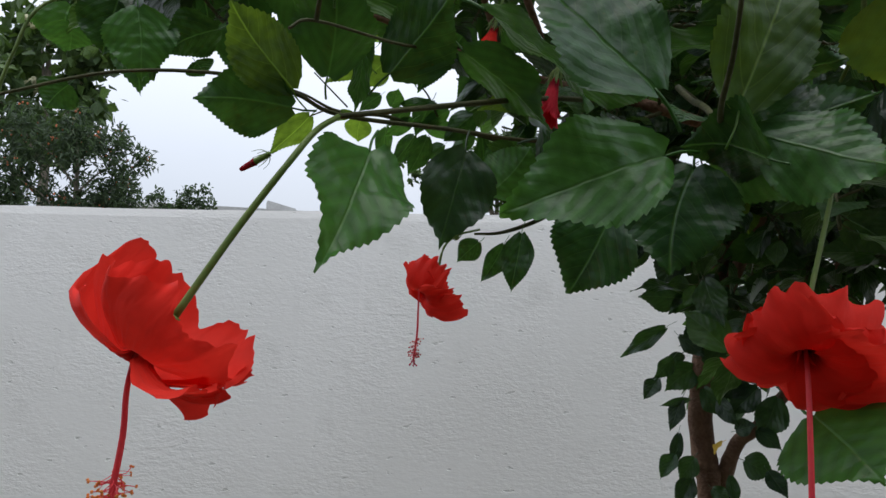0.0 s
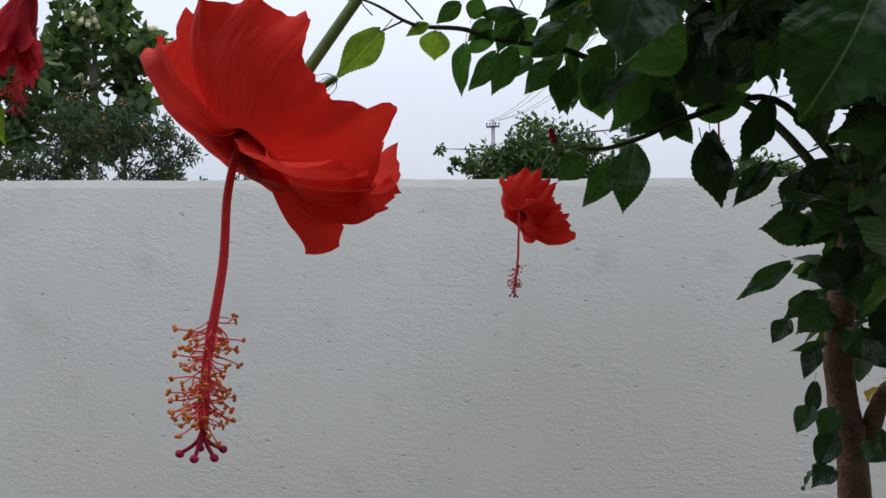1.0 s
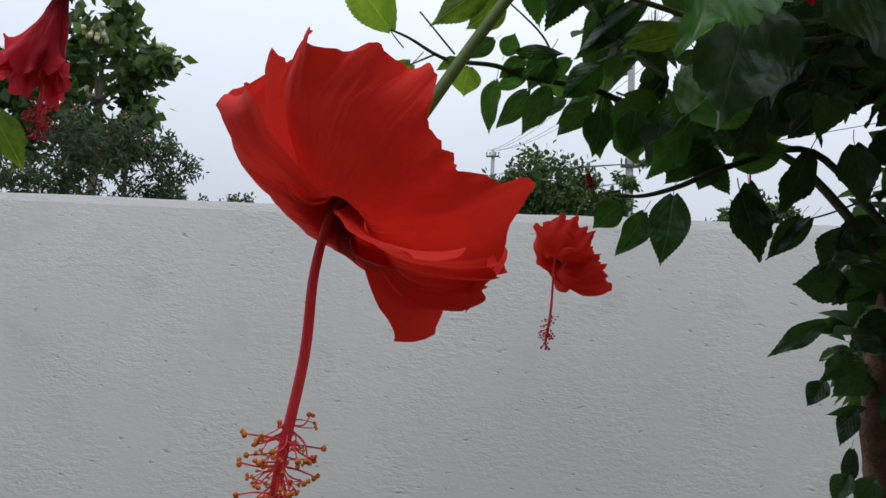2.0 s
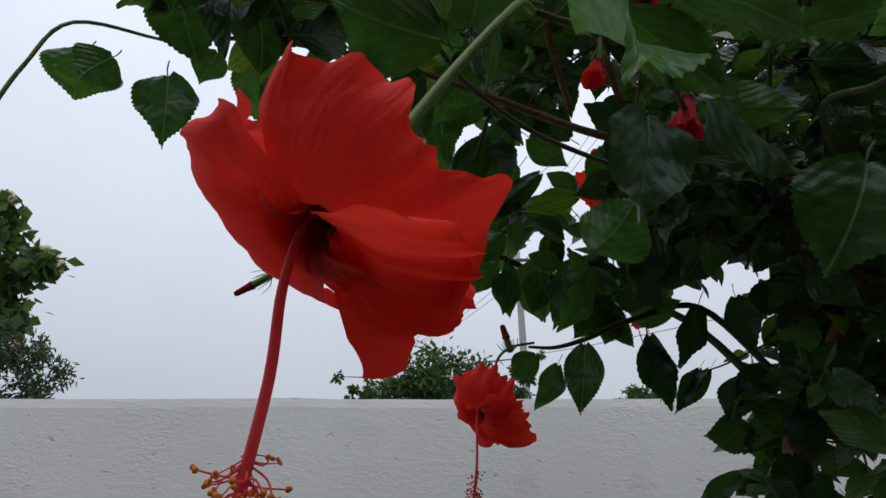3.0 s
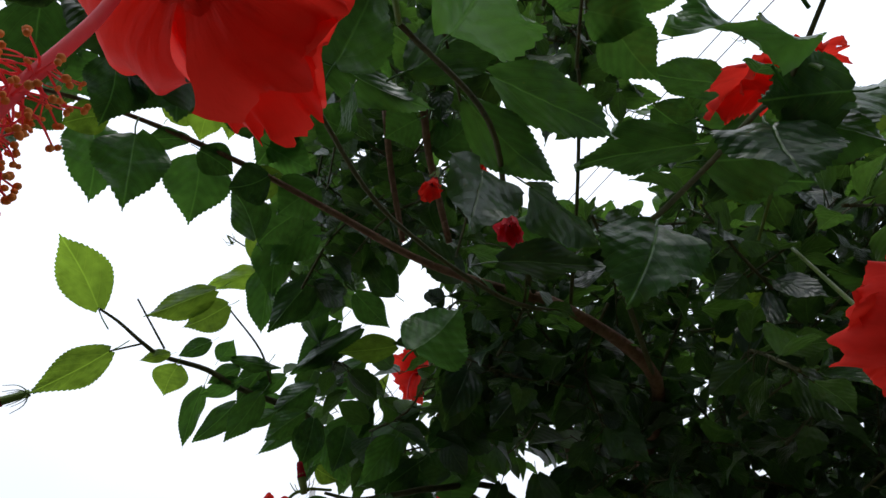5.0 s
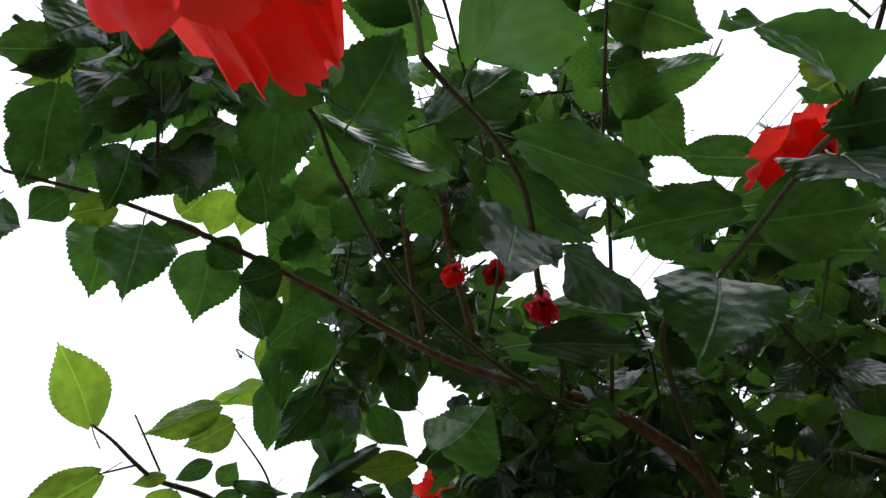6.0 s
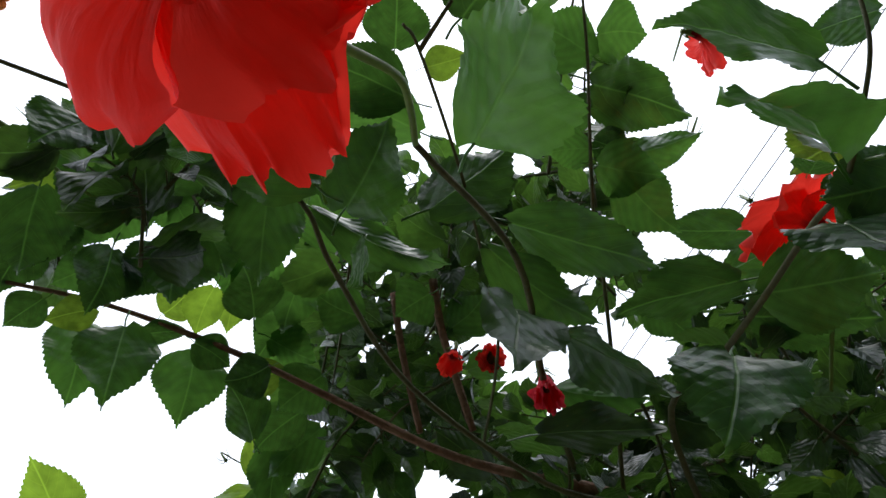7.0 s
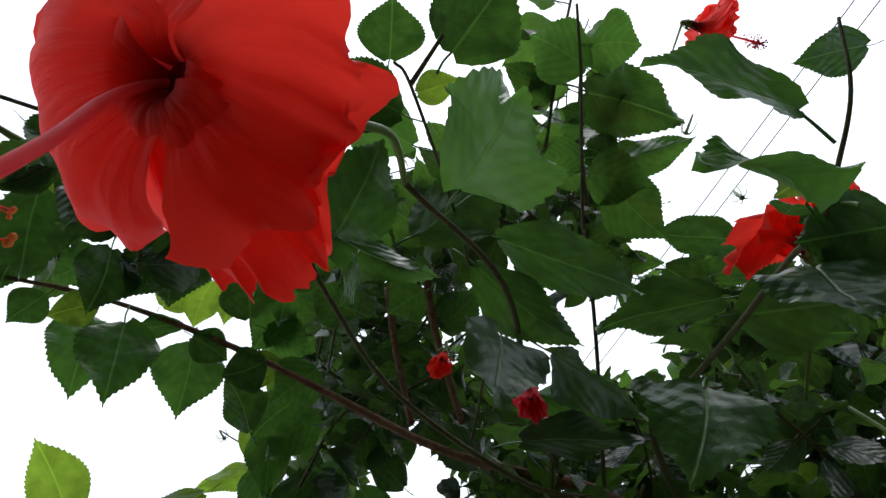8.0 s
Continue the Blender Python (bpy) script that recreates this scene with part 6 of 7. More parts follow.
spray((0.73, 1.27, 1.54), (0.72, 1.28, 1.68))
spray((0.12, 1.21, 1.83), (0.20, 1.04, 1.85))
spray((0.66, 0.81, 1.67), (0.87, 0.86, 1.66))
spray((0.46, 1.19, 1.55), (0.31, 1.14, 1.60))
spray((0.36, 1.01, 1.53), (0.50, 0.89, 1.52))
spray((-0.08, 0.96, 1.91), (-0.14, 1.05, 2.00))
spray((0.40, 1.30, 1.41), (0.44, 1.43, 1.45))
spray((0.62, 0.78, 1.58), (0.77, 0.78, 1.60))
spray((0.44, 1.34, 1.59), (0.56, 1.47, 1.61))
spray((0.14, 0.52, 1.96), (-0.04, 0.57, 2.00))
spray((0.00, 0.99, 2.04), (-0.17, 1.03, 2.06))
spray((0.65, 1.16, 1.48), (0.60, 1.04, 1.47))
spray((0.55, 0.80, 2.12), (0.49, 0.91, 2.11))
spray((0.81, 1.26, 1.63), (0.70, 1.39, 1.63))
spray((0.13, 0.55, 2.06), (0.06, 0.71, 2.10))
spray((0.85, 0.98, 1.59), (0.74, 0.83, 1.66))
spray((0.13, 1.08, 1.78), (0.24, 1.13, 1.77))
spray((0.55, 1.24, 1.62), (0.52, 1.35, 1.67))
spray((0.14, 1.21, 1.84), (0.29, 1.21, 1.87))
spray((0.40, 0.53, 1.62), (0.36, 0.43, 1.70))
spray((0.83, 1.32, 1.52), (0.87, 1.15, 1.62))
spray((0.63, 1.14, 1.50), (0.67, 1.10, 1.62))
spray((0.50, 0.90, 1.50), (0.72, 0.90, 1.52))
spray((0.45, 1.34, 1.86), (0.36, 1.35, 1.95))
spray((0.58, 1.01, 1.53), (0.69, 1.07, 1.57))
spray((0.75, 1.14, 1.54), (0.73, 1.35, 1.58))
spray((0.37, 0.57, 1.75), (0.39, 0.44, 1.77))
spray((0.35, 1.13, 1.45), (0.30, 1.25, 1.47))
spray((0.56, 0.61, 1.64), (0.67, 0.76, 1.68))
spray((0.69, 1.01, 1.57), (0.77, 0.86, 1.65))
spray((0.69, 1.12, 1.58), (0.73, 1.33, 1.58))
spray((0.61, 1.22, 1.56), (0.59, 1.41, 1.54))
spray((0.37, 1.23, 1.45), (0.35, 1.07, 1.49))
spray((0.44, 1.33, 1.76), (0.52, 1.30, 1.85))
spray((0.07, 0.43, 1.86), (-0.07, 0.55, 1.88))
spray((0.35, 1.30, 1.58), (0.50, 1.44, 1.59))
spray((-0.07, 0.95, 2.00), (-0.18, 0.83, 2.03))
spray((-0.03, 0.60, 1.91), (0.10, 0.46, 1.90))
spray((0.50, 0.88, 1.97), (0.44, 0.76, 2.02))
spray((0.12, 0.91, 2.05), (0.28, 0.93, 2.10))
spray((-0.13, 0.98, 2.02), (-0.09, 1.09, 2.03))
spray((0.40, 1.33, 1.41), (0.39, 1.39, 1.57))
spray((0.43, 0.63, 2.03), (0.51, 0.73, 2.10))
spray((0.59, 0.63, 1.73), (0.68, 0.73, 1.74))
spray((0.17, 1.34, 2.09), (0.31, 1.40, 2.11))
spray((0.59, 1.27, 1.53), (0.56, 1.12, 1.55))
spray((0.42, 0.62, 1.97), (0.42, 0.81, 1.97))
spray((0.71, 0.99, 1.57), (0.84, 0.92, 1.62))
spray((-0.14, 0.76, 1.73), (-0.07, 0.64, 1.77))
spray((0.54, 0.63, 1.45), (0.44, 0.73, 1.45))
spray((0.78, 0.97, 1.56), (0.73, 1.19, 1.56))
spray((0.43, 0.96, 2.13), (0.31, 0.95, 2.13))
spray((0.12, 0.51, 2.06), (-0.08, 0.57, 2.11))
spray((0.35, 0.65, 2.10), (0.53, 0.64, 2.10))
spray((-0.06, 0.64, 2.11), (-0.19, 0.63, 2.15))
spray((-0.18, 0.58, 2.04), (-0.05, 0.66, 2.06))
spray((0.60, 1.09, 1.48), (0.52, 0.97, 1.47))
spray((0.79, 0.77, 1.47), (0.64, 0.86, 1.55))
spray((0.77, 0.93, 1.61), (0.83, 1.10, 1.57))
spray((0.36, 1.18, 1.33), (0.43, 1.38, 1.36))
spray((0.65, 0.81, 1.65), (0.80, 0.68, 1.69))
spray((0.27, 1.33, 1.82), (0.24, 1.12, 1.86))
spray((0.33, 1.02, 1.57), (0.34, 1.17, 1.57))
spray((0.25, 0.66, 2.07), (0.21, 0.55, 2.12))
spray((0.73, 0.59, 2.08), (0.87, 0.48, 2.09))
spray((0.07, 0.48, 1.83), (-0.05, 0.47, 1.83))
spray((0.50, 0.50, 1.72), (0.57, 0.63, 1.73))
spray((0.84, 1.08, 1.56), (0.93, 1.17, 1.64))
spray((0.80, 1.02, 1.58), (1.02, 1.01, 1.56))
spray((0.36, 1.33, 1.57), (0.41, 1.43, 1.66))
spray((0.28, 0.87, 1.90), (0.23, 0.72, 1.89))
spray((0.48, 0.92, 1.49), (0.67, 1.02, 1.52))
spray((0.10, 0.51, 1.93), (0.10, 0.40, 1.98))
spray((0.78, 1.24, 1.49), (0.64, 1.19, 1.48))
spray((-0.08, 0.76, 2.07), (-0.19, 0.88, 2.15))
spray((0.44, 0.44, 1.78), (0.54, 0.56, 1.76))
spray((0.26, 1.02, 1.61), (0.36, 1.20, 1.60))
spray((0.18, 0.45, 2.13), (0.18, 0.64, 2.23))
spray((0.42, 1.30, 1.29), (0.31, 1.16, 1.38))
spray((0.25, 1.04, 1.45), (0.37, 1.21, 1.49))
spray((-0.06, 1.04, 1.99), (-0.08, 1.17, 2.08))
spray((0.35, 1.33, 1.53), (0.35, 1.15, 1.56))
spray((0.29, 1.19, 1.39), (0.36, 1.36, 1.38))
spray((-0.10, 1.18, 2.08), (-0.05, 1.16, 2.22))
spray((0.82, 0.87, 1.70), (0.70, 0.74, 1.72))
spray((0.17, 1.22, 1.91), (0.10, 1.11, 1.91))
spray((-0.12, 1.01, 2.01), (0.07, 1.01, 2.06))
spray((0.79, 1.32, 1.53), (0.89, 1.41, 1.56))
spray((0.85, 1.35, 1.58), (0.87, 1.52, 1.60))
spray((0.28, 0.57, 1.92), (0.46, 0.62, 1.91))
spray((0.79, 0.83, 1.80), (0.85, 0.70, 1.82))
spray((0.64, 1.28, 1.54), (0.52, 1.19, 1.60))
spray((0.08, 0.46, 1.86), (0.18, 0.53, 1.89))
spray((0.14, 0.44, 1.99), (0.23, 0.62, 1.99))
spray((0.34, 0.60, 2.01), (0.43, 0.70, 2.04))
spray((0.29, 0.79, 1.97), (0.42, 0.90, 2.02))
spray((0.76, 0.56, 2.05), (0.66, 0.61, 2.13))
spray((0.52, 0.64, 1.64), (0.68, 0.65, 1.71))
spray((0.29, 1.09, 1.64), (0.40, 1.17, 1.74))
spray((0.77, 0.89, 1.53), (0.59, 0.99, 1.54))
spray((0.76, 1.01, 1.56), (0.72, 0.84, 1.57))
spray((0.65, 0.59, 2.11), (0.50, 0.64, 2.13))
spray((0.23, 1.04, 1.62), (0.37, 0.93, 1.63))
spray((0.74, 1.13, 1.57), (0.92, 1.02, 1.58))
spray((0.77, 1.30, 1.53), (0.65, 1.22, 1.53))
spray((0.64, 1.12, 1.50), (0.53, 1.20, 1.54))
spray((0.41, 1.15, 1.49), (0.43, 1.32, 1.51))
spray((0.24, 1.12, 1.78), (0.22, 1.28, 1.81))
spray((0.74, 0.86, 1.64), (0.86, 0.85, 1.79))
spray((0.60, 0.68, 1.91), (0.50, 0.54, 1.94))
spray((0.26, 1.04, 1.41), (0.36, 1.22, 1.42))
spray((0.66, 0.84, 1.51), (0.64, 0.75, 1.60))
spray((0.03, 0.42, 1.80), (0.01, 0.22, 1.81))
spray((0.34, 1.18, 1.29), (0.35, 1.35, 1.35))
spray((0.10, 0.54, 1.67), (0.20, 0.70, 1.66))
spray((-0.14, 0.74, 1.88), (-0.15, 0.59, 1.89))
spray((0.09, 0.45, 1.82), (0.04, 0.33, 1.81))
spray((0.53, 0.78, 2.15), (0.45, 0.67, 2.15))
spray((0.18, 0.67, 1.39), (0.26, 0.82, 1.41))
spray((0.38, 1.15, 1.45), (0.36, 1.33, 1.45))
spray((0.34, 1.32, 1.31), (0.27, 1.14, 1.37))
spray((0.85, 1.01, 1.58), (0.79, 0.85, 1.58))
spray((-0.13, 0.74, 2.06), (-0.17, 0.62, 2.10))
spray((0.72, 1.32, 1.54), (0.82, 1.46, 1.57))
spray((0.85, 1.28, 1.76), (0.88, 1.45, 1.85))
spray((0.15, 0.55, 1.84), (0.03, 0.47, 1.85))
spray((0.34, 1.22, 1.29), (0.37, 1.42, 1.34))
spray((0.61, 0.61, 2.14), (0.83, 0.62, 2.13))
spray((0.46, 0.68, 2.13), (0.31, 0.69, 2.14))
spray((0.76, 1.27, 1.50), (0.88, 1.34, 1.51))
spray((0.46, 0.75, 2.00), (0.35, 0.61, 2.01))
spray((-0.05, 1.15, 2.14), (-0.07, 1.26, 2.20))
spray((0.70, 1.13, 1.42), (0.53, 1.00, 1.45))
spray((0.23, 0.97, 1.40), (0.33, 1.12, 1.43))
spray((-0.17, 0.71, 2.07), (-0.18, 0.85, 2.05))
spray((0.84, 1.30, 1.45), (0.71, 1.18, 1.50))
spray((0.14, 0.75, 1.65), (0.25, 0.72, 1.61))
spray((0.08, 0.72, 1.68), (0.01, 0.63, 1.66))
spray((0.14, 0.77, 1.74), (0.06, 0.71, 1.67))
spray((0.05, 0.68, 1.61), (0.04, 0.56, 1.63))
spray((0.10, 0.78, 1.63), (0.01, 0.70, 1.67))
spray((0.12, 0.70, 1.65), (0.06, 0.61, 1.61))
spray((0.09, 0.75, 1.62), (0.18, 0.69, 1.68))
spray((0.02, 0.80, 1.61), (0.12, 0.80, 1.66))
spray((0.16, 0.64, 1.66), (0.17, 0.72, 1.56))
spray((0.04, 0.81, 1.76), (0.05, 0.71, 1.70))
spray((0.00, 0.74, 1.69), (0.02, 0.86, 1.69))
spray((0.32, 0.98, 1.79), (0.21, 0.97, 1.77))
spray((0.03, 0.90, 1.73), (0.14, 0.89, 1.77))
spray((0.08, 0.88, 1.70), (0.19, 0.82, 1.70))
spray((0.17, 0.85, 1.71), (0.28, 0.81, 1.68))
spray((0.13, 0.91, 1.78), (0.16, 1.03, 1.79))
spray((0.09, 0.73, 1.67), (0.12, 0.84, 1.69))
spray((0.14, 1.02, 1.75), (0.16, 1.14, 1.73))
spray((0.14, 1.03, 1.82), (0.02, 1.01, 1.80))
spray((0.14, 0.95, 1.72), (0.24, 0.88, 1.73))
spray((0.04, 0.90, 1.63), (-0.04, 0.98, 1.64))
spray((0.27, 1.12, 1.77), (0.22, 1.00, 1.78))
spray((0.04, 1.06, 1.69), (-0.00, 1.03, 1.80))
spray((-0.04, 0.88, 1.63), (-0.00, 0.76, 1.63))
spray((0.24, 0.77, 1.58), (0.13, 0.74, 1.62))
spray((0.02, 0.87, 1.63), (0.13, 0.89, 1.64))
spray((0.14, 0.99, 1.71), (0.09, 0.89, 1.66))
spray((0.07, 1.05, 1.69), (0.18, 1.01, 1.68))
spray((0.21, 0.96, 1.71), (0.18, 1.08, 1.70))
spray((-0.09, 0.85, 1.70), (-0.05, 0.96, 1.73))
spray((0.27, 0.95, 1.65), (0.23, 0.86, 1.59))
spray((-0.10, 0.94, 1.78), (-0.06, 1.05, 1.75))
spray((0.11, 1.14, 1.68), (0.06, 1.04, 1.71))
spray((-0.08, 1.09, 1.73), (0.03, 1.14, 1.74))
spray((-0.26, 0.44, 1.69), (-0.19, 0.38, 1.72))
spray((-0.32, 0.46, 1.72), (-0.27, 0.37, 1.74))
spray((-0.25, 0.48, 1.75), (-0.28, 0.44, 1.84))
spray((-0.34, 0.48, 1.91), (-0.28, 0.44, 1.84))
spray((-0.39, 0.54, 1.84), (-0.37, 0.44, 1.84))
spray((-0.37, 0.57, 1.78), (-0.42, 0.55, 1.86))
spray((-0.30, 0.46, 1.91), (-0.25, 0.38, 1.91))
spray((-0.29, 0.47, 1.84), (-0.23, 0.53, 1.89))
spray((-0.27, 0.49, 1.67), (-0.30, 0.40, 1.65))
spray((-0.20, 0.40, 1.87), (-0.26, 0.45, 1.81))
spray((0.45, 0.85, 1.58), (0.38, 0.91, 1.59))
spray((0.39, 0.81, 1.56), (0.30, 0.84, 1.55))
spray((0.37, 0.84, 1.44), (0.34, 0.93, 1.47))
spray((0.35, 0.74, 1.49), (0.36, 0.83, 1.49))
spray((0.37, 1.05, 1.61), (0.31, 0.98, 1.60))
spray((0.27, 0.80, 1.54), (0.17, 0.81, 1.53))
spray((0.43, 0.89, 1.55), (0.33, 0.89, 1.51))
spray((0.39, 1.01, 1.45), (0.39, 0.92, 1.50))
spray((0.30, 0.82, 1.47), (0.29, 0.92, 1.48))
spray((0.19, 0.80, 1.45), (0.16, 0.71, 1.47))
spray((0.29, 0.78, 1.58), (0.31, 0.69, 1.54))
spray((0.34, 0.90, 1.56), (0.26, 0.93, 1.52))
spray((0.31, 1.00, 1.49), (0.38, 1.08, 1.51))
spray((0.29, 0.97, 1.50), (0.22, 0.90, 1.48))
part("foliage", mesh_of("foliage", fill_v, fill_f, M_FILL, fill_uv), shrub, "dense mass of small leaves coloured dark for inner shade", kind="stuff")
part("twig_mass", mesh_of("twig_mass", *joined(twigs), M_TWIG), shrub, "thin brown side shoots", kind="stuff")
part("leaf", LEAF_MESHES["mature"][2].copy(), shrub, "yellowed dying leaf", m=leaf_matrix((0.222, 0.885, 1.263), (0.208, 0.872, 1.250), 0.014, 20)).data.materials[0] = M_YELLOW

rod("branch", [(-0.050, 0.543, 1.808), (-0.037, 0.576, 1.762), (-0.008, 0.623, 1.695)], 0.0042, 0.0034, M_LIMB, knots=0.06)
rod("branch", [(-0.085, 0.560, 1.803), (-0.071, 0.597, 1.755), (-0.052, 0.633, 1.698)], 0.0036, 0.0030, M_LIMB, knots=0.06)

# ---- trees and things beyond the wall ----
def tree(name, base, height, clumps, leaf_size, count, material, label, category, trunk_r, seed, spread=1.0, blossom=None, lean=0.0, slim=0.24):
    """A tapered trunk with limbs and a crown of many small leaves in uneven clumps (offset x, y, z, radius)."""
    rnd = np.random.default_rng(seed)
    root = new(name)
    root.matrix_basis = pose(*base)
    tagged(root, label, category)
    wood = [tube([(0, 0, -0.05), (lean * 0.3, 0, height * 0.3), (lean, 0.05, height * 0.62), (lean * 1.1, 0, height * 0.9)], trunk_r, trunk_r * 0.25, 8, 5, 0.06, seed)]
    for cx, cy, cz, cr in clumps:
        wood.append(tube([(lean * 0.6, 0, max(0.1, cz - cr * 1.6)), (cx * 0.5 + lean * 0.5, cy * 0.5, cz - cr * 0.6), (cx, cy, cz)], trunk_r * 0.35, trunk_r * 0.06, 5, 3))
    tk = new("trunk", mesh_of("trunk", *joined(wood), M_TREE_BARK))
    tk.parent = root
    total = sum(c[3] ** 2 for c in clumps)
    vs, fs, uv = [], [], []
    dots = []
    for cx, cy, cz, cr in clumps:
        k = int(count * cr**2 / total)
        subs = rnd.normal(size=(max(6, k // 40), 3))
        subs = subs / np.linalg.norm(subs, axis=1)[:, None] * cr * rnd.uniform(0.35, 1.05, (len(subs), 1))
        for i in range(k):
            c = subs[rnd.integers(len(subs))] + rnd.normal(size=3) * cr * 0.17 * spread + (cx, cy, cz)
            d = rnd.normal(size=3)
            d[2] -= 0.5
            d /= np.linalg.norm(d)
            s = np.cross(d, rnd.normal(size=3))
            s /= np.linalg.norm(s)
            ln = leaf_size * rnd.uniform(0.6, 1.2)
            w = ln * slim
            o = len(vs)
            nn = np.cross(d, s) * ln * 0.08
            vs.extend([c, c + d * ln * 0.45 + s * w + nn, c + d * ln, c + d * ln * 0.45 - s * w + nn])
            fs.append((o, o + 1, o + 2, o + 3))
            uv.extend([(0.5, 0), (1, 0.45), (0.5, 1), (0, 0.45)])
        if blossom:
            for q in subs[: max(3, len(subs) // 3)]:
                if q[2] > -0.1 * cr:
                    for _ in range(20 if blossom is M_BLOSSOM else 5):
                        dots.append(blob(tuple(q * 1.12 + (cx, cy, cz) + rnd.normal(size=3) * cr * 0.09), leaf_size * (0.22 if blossom is M_BLOSSOM else 0.15), 1.0, 4, 3))
    cw = new("crown", mesh_of("crown", vs, fs, material, uv, smooth=False))
    cw.parent = root
    if dots:
        bl = new("blossom", mesh_of("blossom", *joined(dots), blossom))
        bl.parent = root
    return root


tree("broadleaf_tree", (-6.10, 6.9, 0), 4.9, [(-0.1, 0, 4.35, 0.6), (0.55, 0.2, 3.9, 0.5), (-0.5, -0.4, 3.75, 0.55), (0.1, 0.1, 4.85, 0.35), (-0.2, 0.3, 3.3, 0.45), (0.75, 0.1, 4.25, 0.3), (-0.9, -0.6, 3.3, 0.5), (0.35, 0.0, 3.25, 0.25)], 0.19, 2700, M_TREE_A, "broad-leaved tree with pale blossom behind the wall", "tree", 0.10, 3, blossom=M_BLOSSOM, slim=0.36)
tree("feathery_bush", (-4.45, 5.45, 0), 3.1, [(0.08, 0.1, 2.95, 0.26), (-0.4, -0.2, 2.85, 0.3), (0.36, 0.2, 2.66, 0.24), (0, 0, 2.65, 0.3), (-0.45, -0.3, 2.45, 0.3), (0.32, 0.2, 2.40, 0.28), (-0.8, -0.5, 2.3, 0.32), (0.1, 0.1, 2.2, 0.32), (-0.35, -0.2, 2.15, 0.3)], 0.085, 8500, M_TREE_B, "feathery bush with small orange blossom behind the wall", "bush", 0.04, 5, blossom=M_SPARK, slim=0.13)
tree("garden_tree", (-0.95, 11.9, 0), 4.2, [(0, 0, 3.75, 0.62), (-0.9, 0, 3.5, 0.42), (0.75, 0.1, 3.6, 0.55), (1.3, 0, 3.35, 0.35), (-0.4, 0, 3.4, 0.5), (0.4, 0.1, 3.3, 0.5), (-1.55, 0, 3.62, 0.12), (-1.85, 0, 3.9, 0.09), (-1.3, 0, 3.55, 0.16), (1.55, 0, 3.8, 0.22), (1.85, 0, 4.15, 0.1)], 0.13, 9000, M_TREE_A, "bushy green garden tree behind the wall", "tree", 0.09, 8)
tree("far_tree", (3.3, 14.6, 0), 4.1, [(-0.4, 0, 3.55, 0.35), (0.1, 0, 3.75, 0.4), (0.6, 0, 3.7, 0.35)], 0.16, 1500, M_TREE_A, "distant green tree showing over the wall", "tree", 0.07, 12)
tree("weedy_shrub", (-4.15, 6.75, 0), 2.5, [(-0.22, -0.1, 2.4, 0.13), (0.0, 0, 2.36, 0.12), (0.24, 0.1, 2.42, 0.13), (0.1, 0, 2.5, 0.1), (-0.1, 0, 2.28, 0.15), (0.2, 0, 2.28, 0.14)], 0.06, 1300, M_TREE_B, "straggly green shrub just over the wall", "bush", 0.02, 14, spread=1.4)


def utility_pole(base, height, radius, arms, label):
    root = new("utility_pole")
    root.matrix_basis = pose(*base)
    tagged(root, label, "utility pole", group="poles behind the wall")
    post = new("post", mesh_of("post", *tube([(0, 0, -0.1), (0, 0, height * 0.5), (0, 0, height)], radius * 1.25, radius * 0.85, 10, 3), M_CONCRETE))
    post.parent = root
    for z, half, turn in arms:
        v, f = box(-half, half, -0.035, 0.035, z - 0.035, z + 0.035)
        arm = new("crossarm", mesh_of("crossarm", v, f, M_METAL, smooth=False))
        arm.parent = root
        arm.matrix_basis = pose(0, -radius, 0, 0, 0, turn)
        for x in (-0.92, -0.45, 0.45, 0.92):
            ins = new("insulator", mesh_of("insulator", *joined([tube([(x * half, 0, z + 0.05), (x * half, 0, z + 0.2)], 0.02, 0.02, 6, 2), blob((x * half, 0, z + 0.15), min(0.05, half * 0.12), 1.2, 8, 4)]), M_METAL))
            ins.parent = arm
    return root


utility_pole((0.97, 16.6, 0), 8.6, 0.095, [(7.93, 0.82, 4), (5.15, 0.22, 4)], "grey concrete utility pole with metal crossarms")
utility_pole((-4.25, 29.0, 0), 8.75, 0.10, [(8.45, 0.30, 0)], "distant grey utility pole with a short crossarm")


def wire(a, b, sag, label="thin dark overhead power line", r=0.008):
    pts = [(a[0] + (b[0] - a[0]) * f, a[1] + (b[1] - a[1]) * f, a[2] + (b[2] - a[2]) * f - sag * 4 * f * (1 - f)) for f in np.linspace(0, 1, 9)]
    tagged(new("power_line", mesh_of("power_line", *tube(pts, r, r, 5, 3), M_WIRE)), label, "power line", group="overhead lines")


for k, x in enumerate((-0.75, -0.37, 0.37, 0.75)):
    wire((0.97 + x, 16.5, 8.1), (-4.25 + x * 0.35, 29.0, 8.75), 0.5)
wire((1.2, 16.5, 5.3), (10.5, 6.5, 5.2), 0.25)
wire((0.317, 16.5, 7.88), (2.62, -4.55, 3.3), 0.02, r=0.0035)
wire((0.466, 16.5, 7.88), (2.73, -4.55, 3.3), 0.02, r=0.0035)


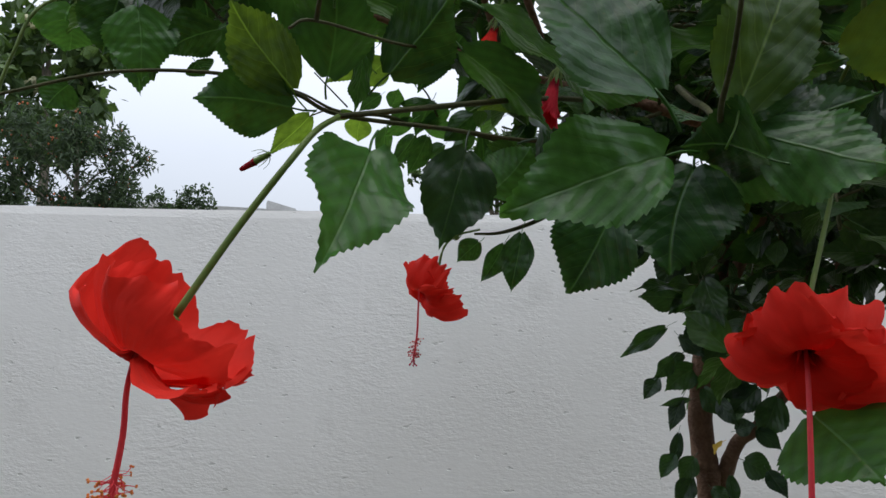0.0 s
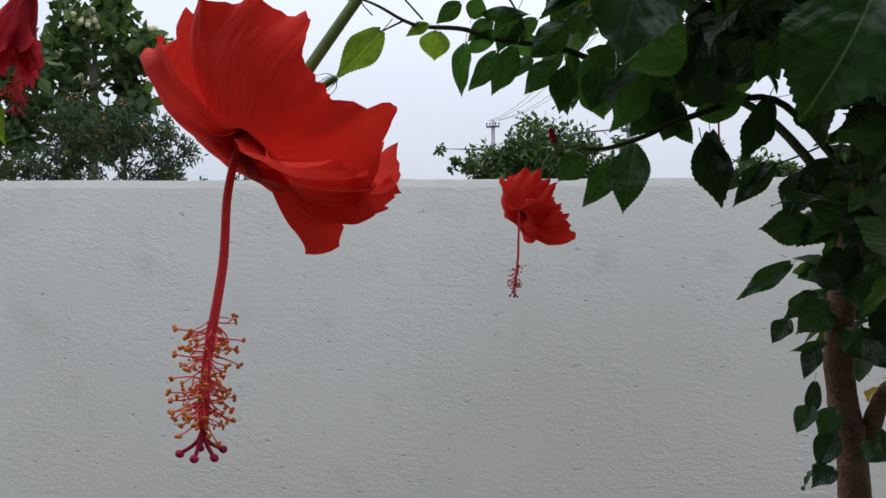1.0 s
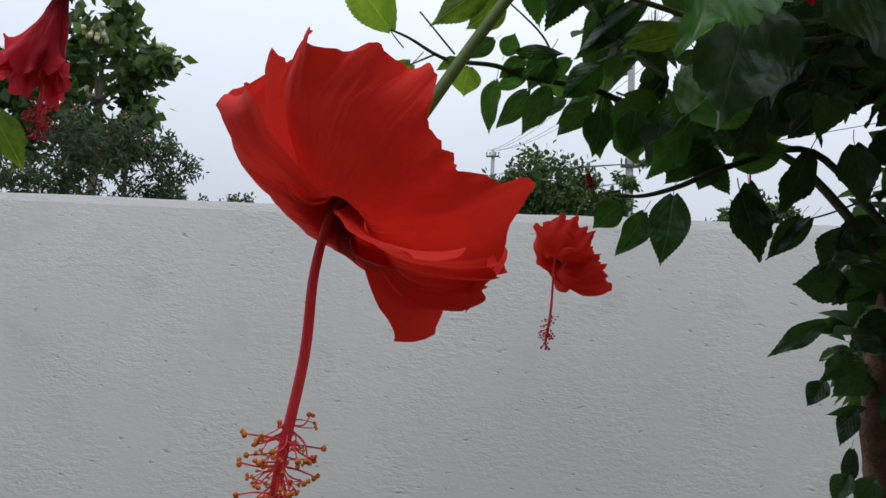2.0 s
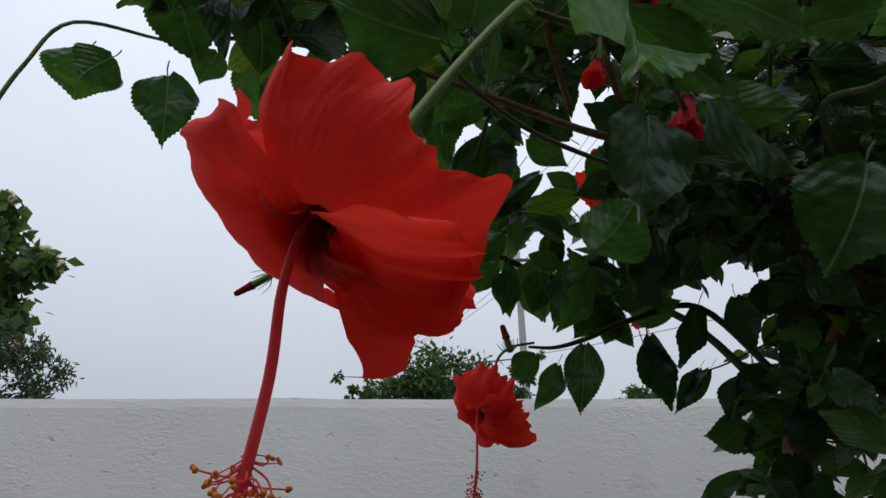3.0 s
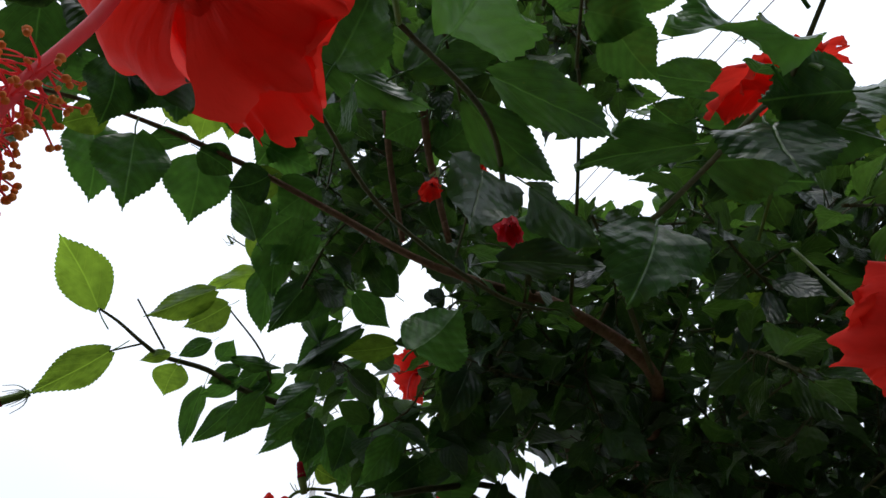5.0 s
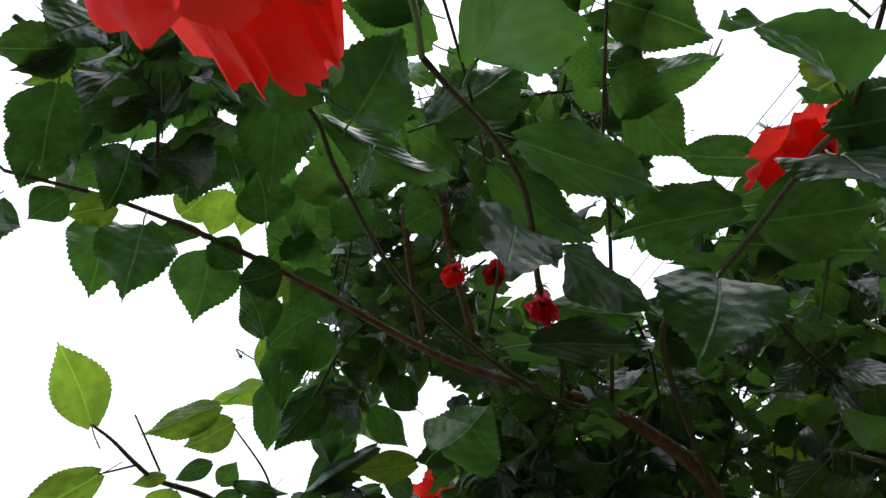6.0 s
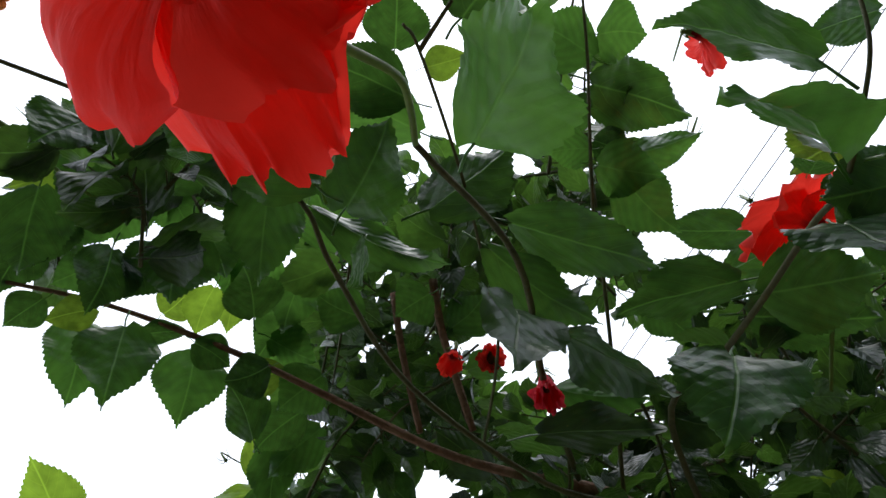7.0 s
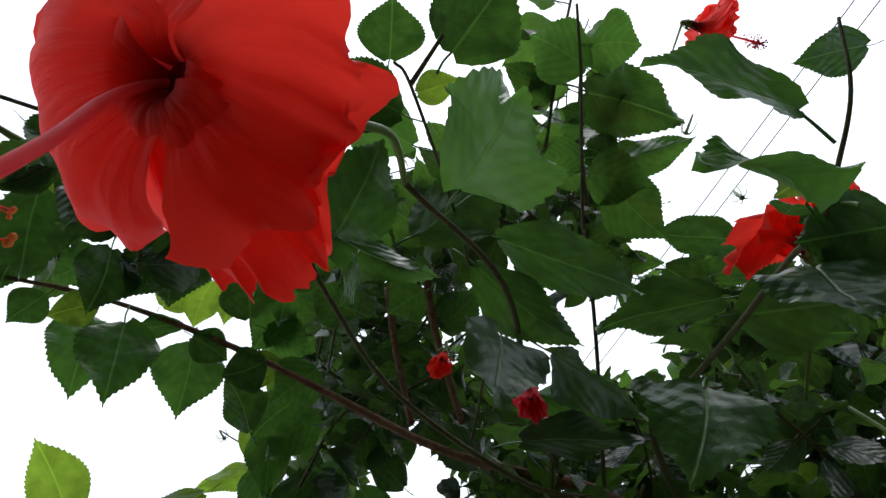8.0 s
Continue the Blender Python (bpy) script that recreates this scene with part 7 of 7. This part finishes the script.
def house():
    """A low cream house with a projecting sheet roof, seen in gaps of the shrub."""
    root = new("house")
    root.matrix_basis = pose(7.2, 7.6, 0, 0, 0, -38)
    tagged(root, "low cream-painted house with a pale sheet roof and brown fascia", "house")
    wall = new("wall", mesh_of("wall", *box(-2.6, 2.6, -1.8, 1.8, 0, 2.55), M_CREAM, smooth=False))
    wall.parent = root
    roof_v = [(-3.0, -2.3, 2.45), (3.0, -2.3, 2.45), (3.0, 0, 3.3), (-3.0, 0, 3.3), (3.0, 2.3, 2.45), (-3.0, 2.3, 2.45)]
    roof_v += [(x, y, z + 0.06) for x, y, z in roof_v]
    roof_f = [(0, 1, 2, 3), (3, 2, 4, 5), (6, 9, 8, 7), (9, 11, 10, 8), (0, 6, 7, 1), (5, 4, 10, 11), (0, 3, 9, 6), (3, 5, 11, 9), (1, 7, 8, 2), (2, 8, 10, 4)]
    roof = new("roof", mesh_of("roof", roof_v, roof_f, M_ROOF, smooth=False))
    roof.parent = root
    for y in (-2.33, 2.30):
        fascia = new("fascia", mesh_of("fascia", *box(-3.02, 3.02, y, y + 0.03, 2.36, 2.50), M_SHEET, smooth=False))
        fascia.parent = root
    for x in (-1.3, 1.2):
        sash = new("window", mesh_of("window", *joined([box(x - 0.5, x + 0.5, -1.86, -1.80, z, z + 0.07) for z in (1.0, 2.03)] + [box(q - 0.035, q + 0.035, -1.86, -1.80, 1.0, 2.1) for q in (x - 0.465, x, x + 0.465)]), M_SHEET, smooth=False))
        sash.parent = root
        pane = new("pane", mesh_of("pane", *box(x - 0.47, x + 0.47, -1.825, -1.805, 1.05, 2.05), M_GLASS, smooth=False))
        pane.parent = sash


house()


def flat_roof():
    root = new("flat_roofed_building")
    root.matrix_basis = pose(-9.2, 17.9, 0, 0, 0, 28)
    tagged(root, "far grey flat-roofed building behind the wall", "building")
    body = new("wall", mesh_of("wall", *box(-4.5, 3.0, -0.2, 3.5, 0, 3.62), M_CONCRETE, smooth=False))
    body.parent = root
    lip = new("parapet", mesh_of("parapet", *box(-4.6, 3.1, -0.3, 3.6, 3.62, 3.76), M_CONCRETE, smooth=False))
    lip.parent = root
    block_v, block_f = box(0.9, 1.75, 0.0, 0.6, 3.77, 4.05)
    block_v[5] = (1.75, 0.0, 3.84)
    block_v[7] = (1.75, 0.6, 3.84)
    stair = new("stair_head", mesh_of("stair_head", block_v, block_f, M_CONCRETE, smooth=False))
    stair.parent = root


flat_roof()
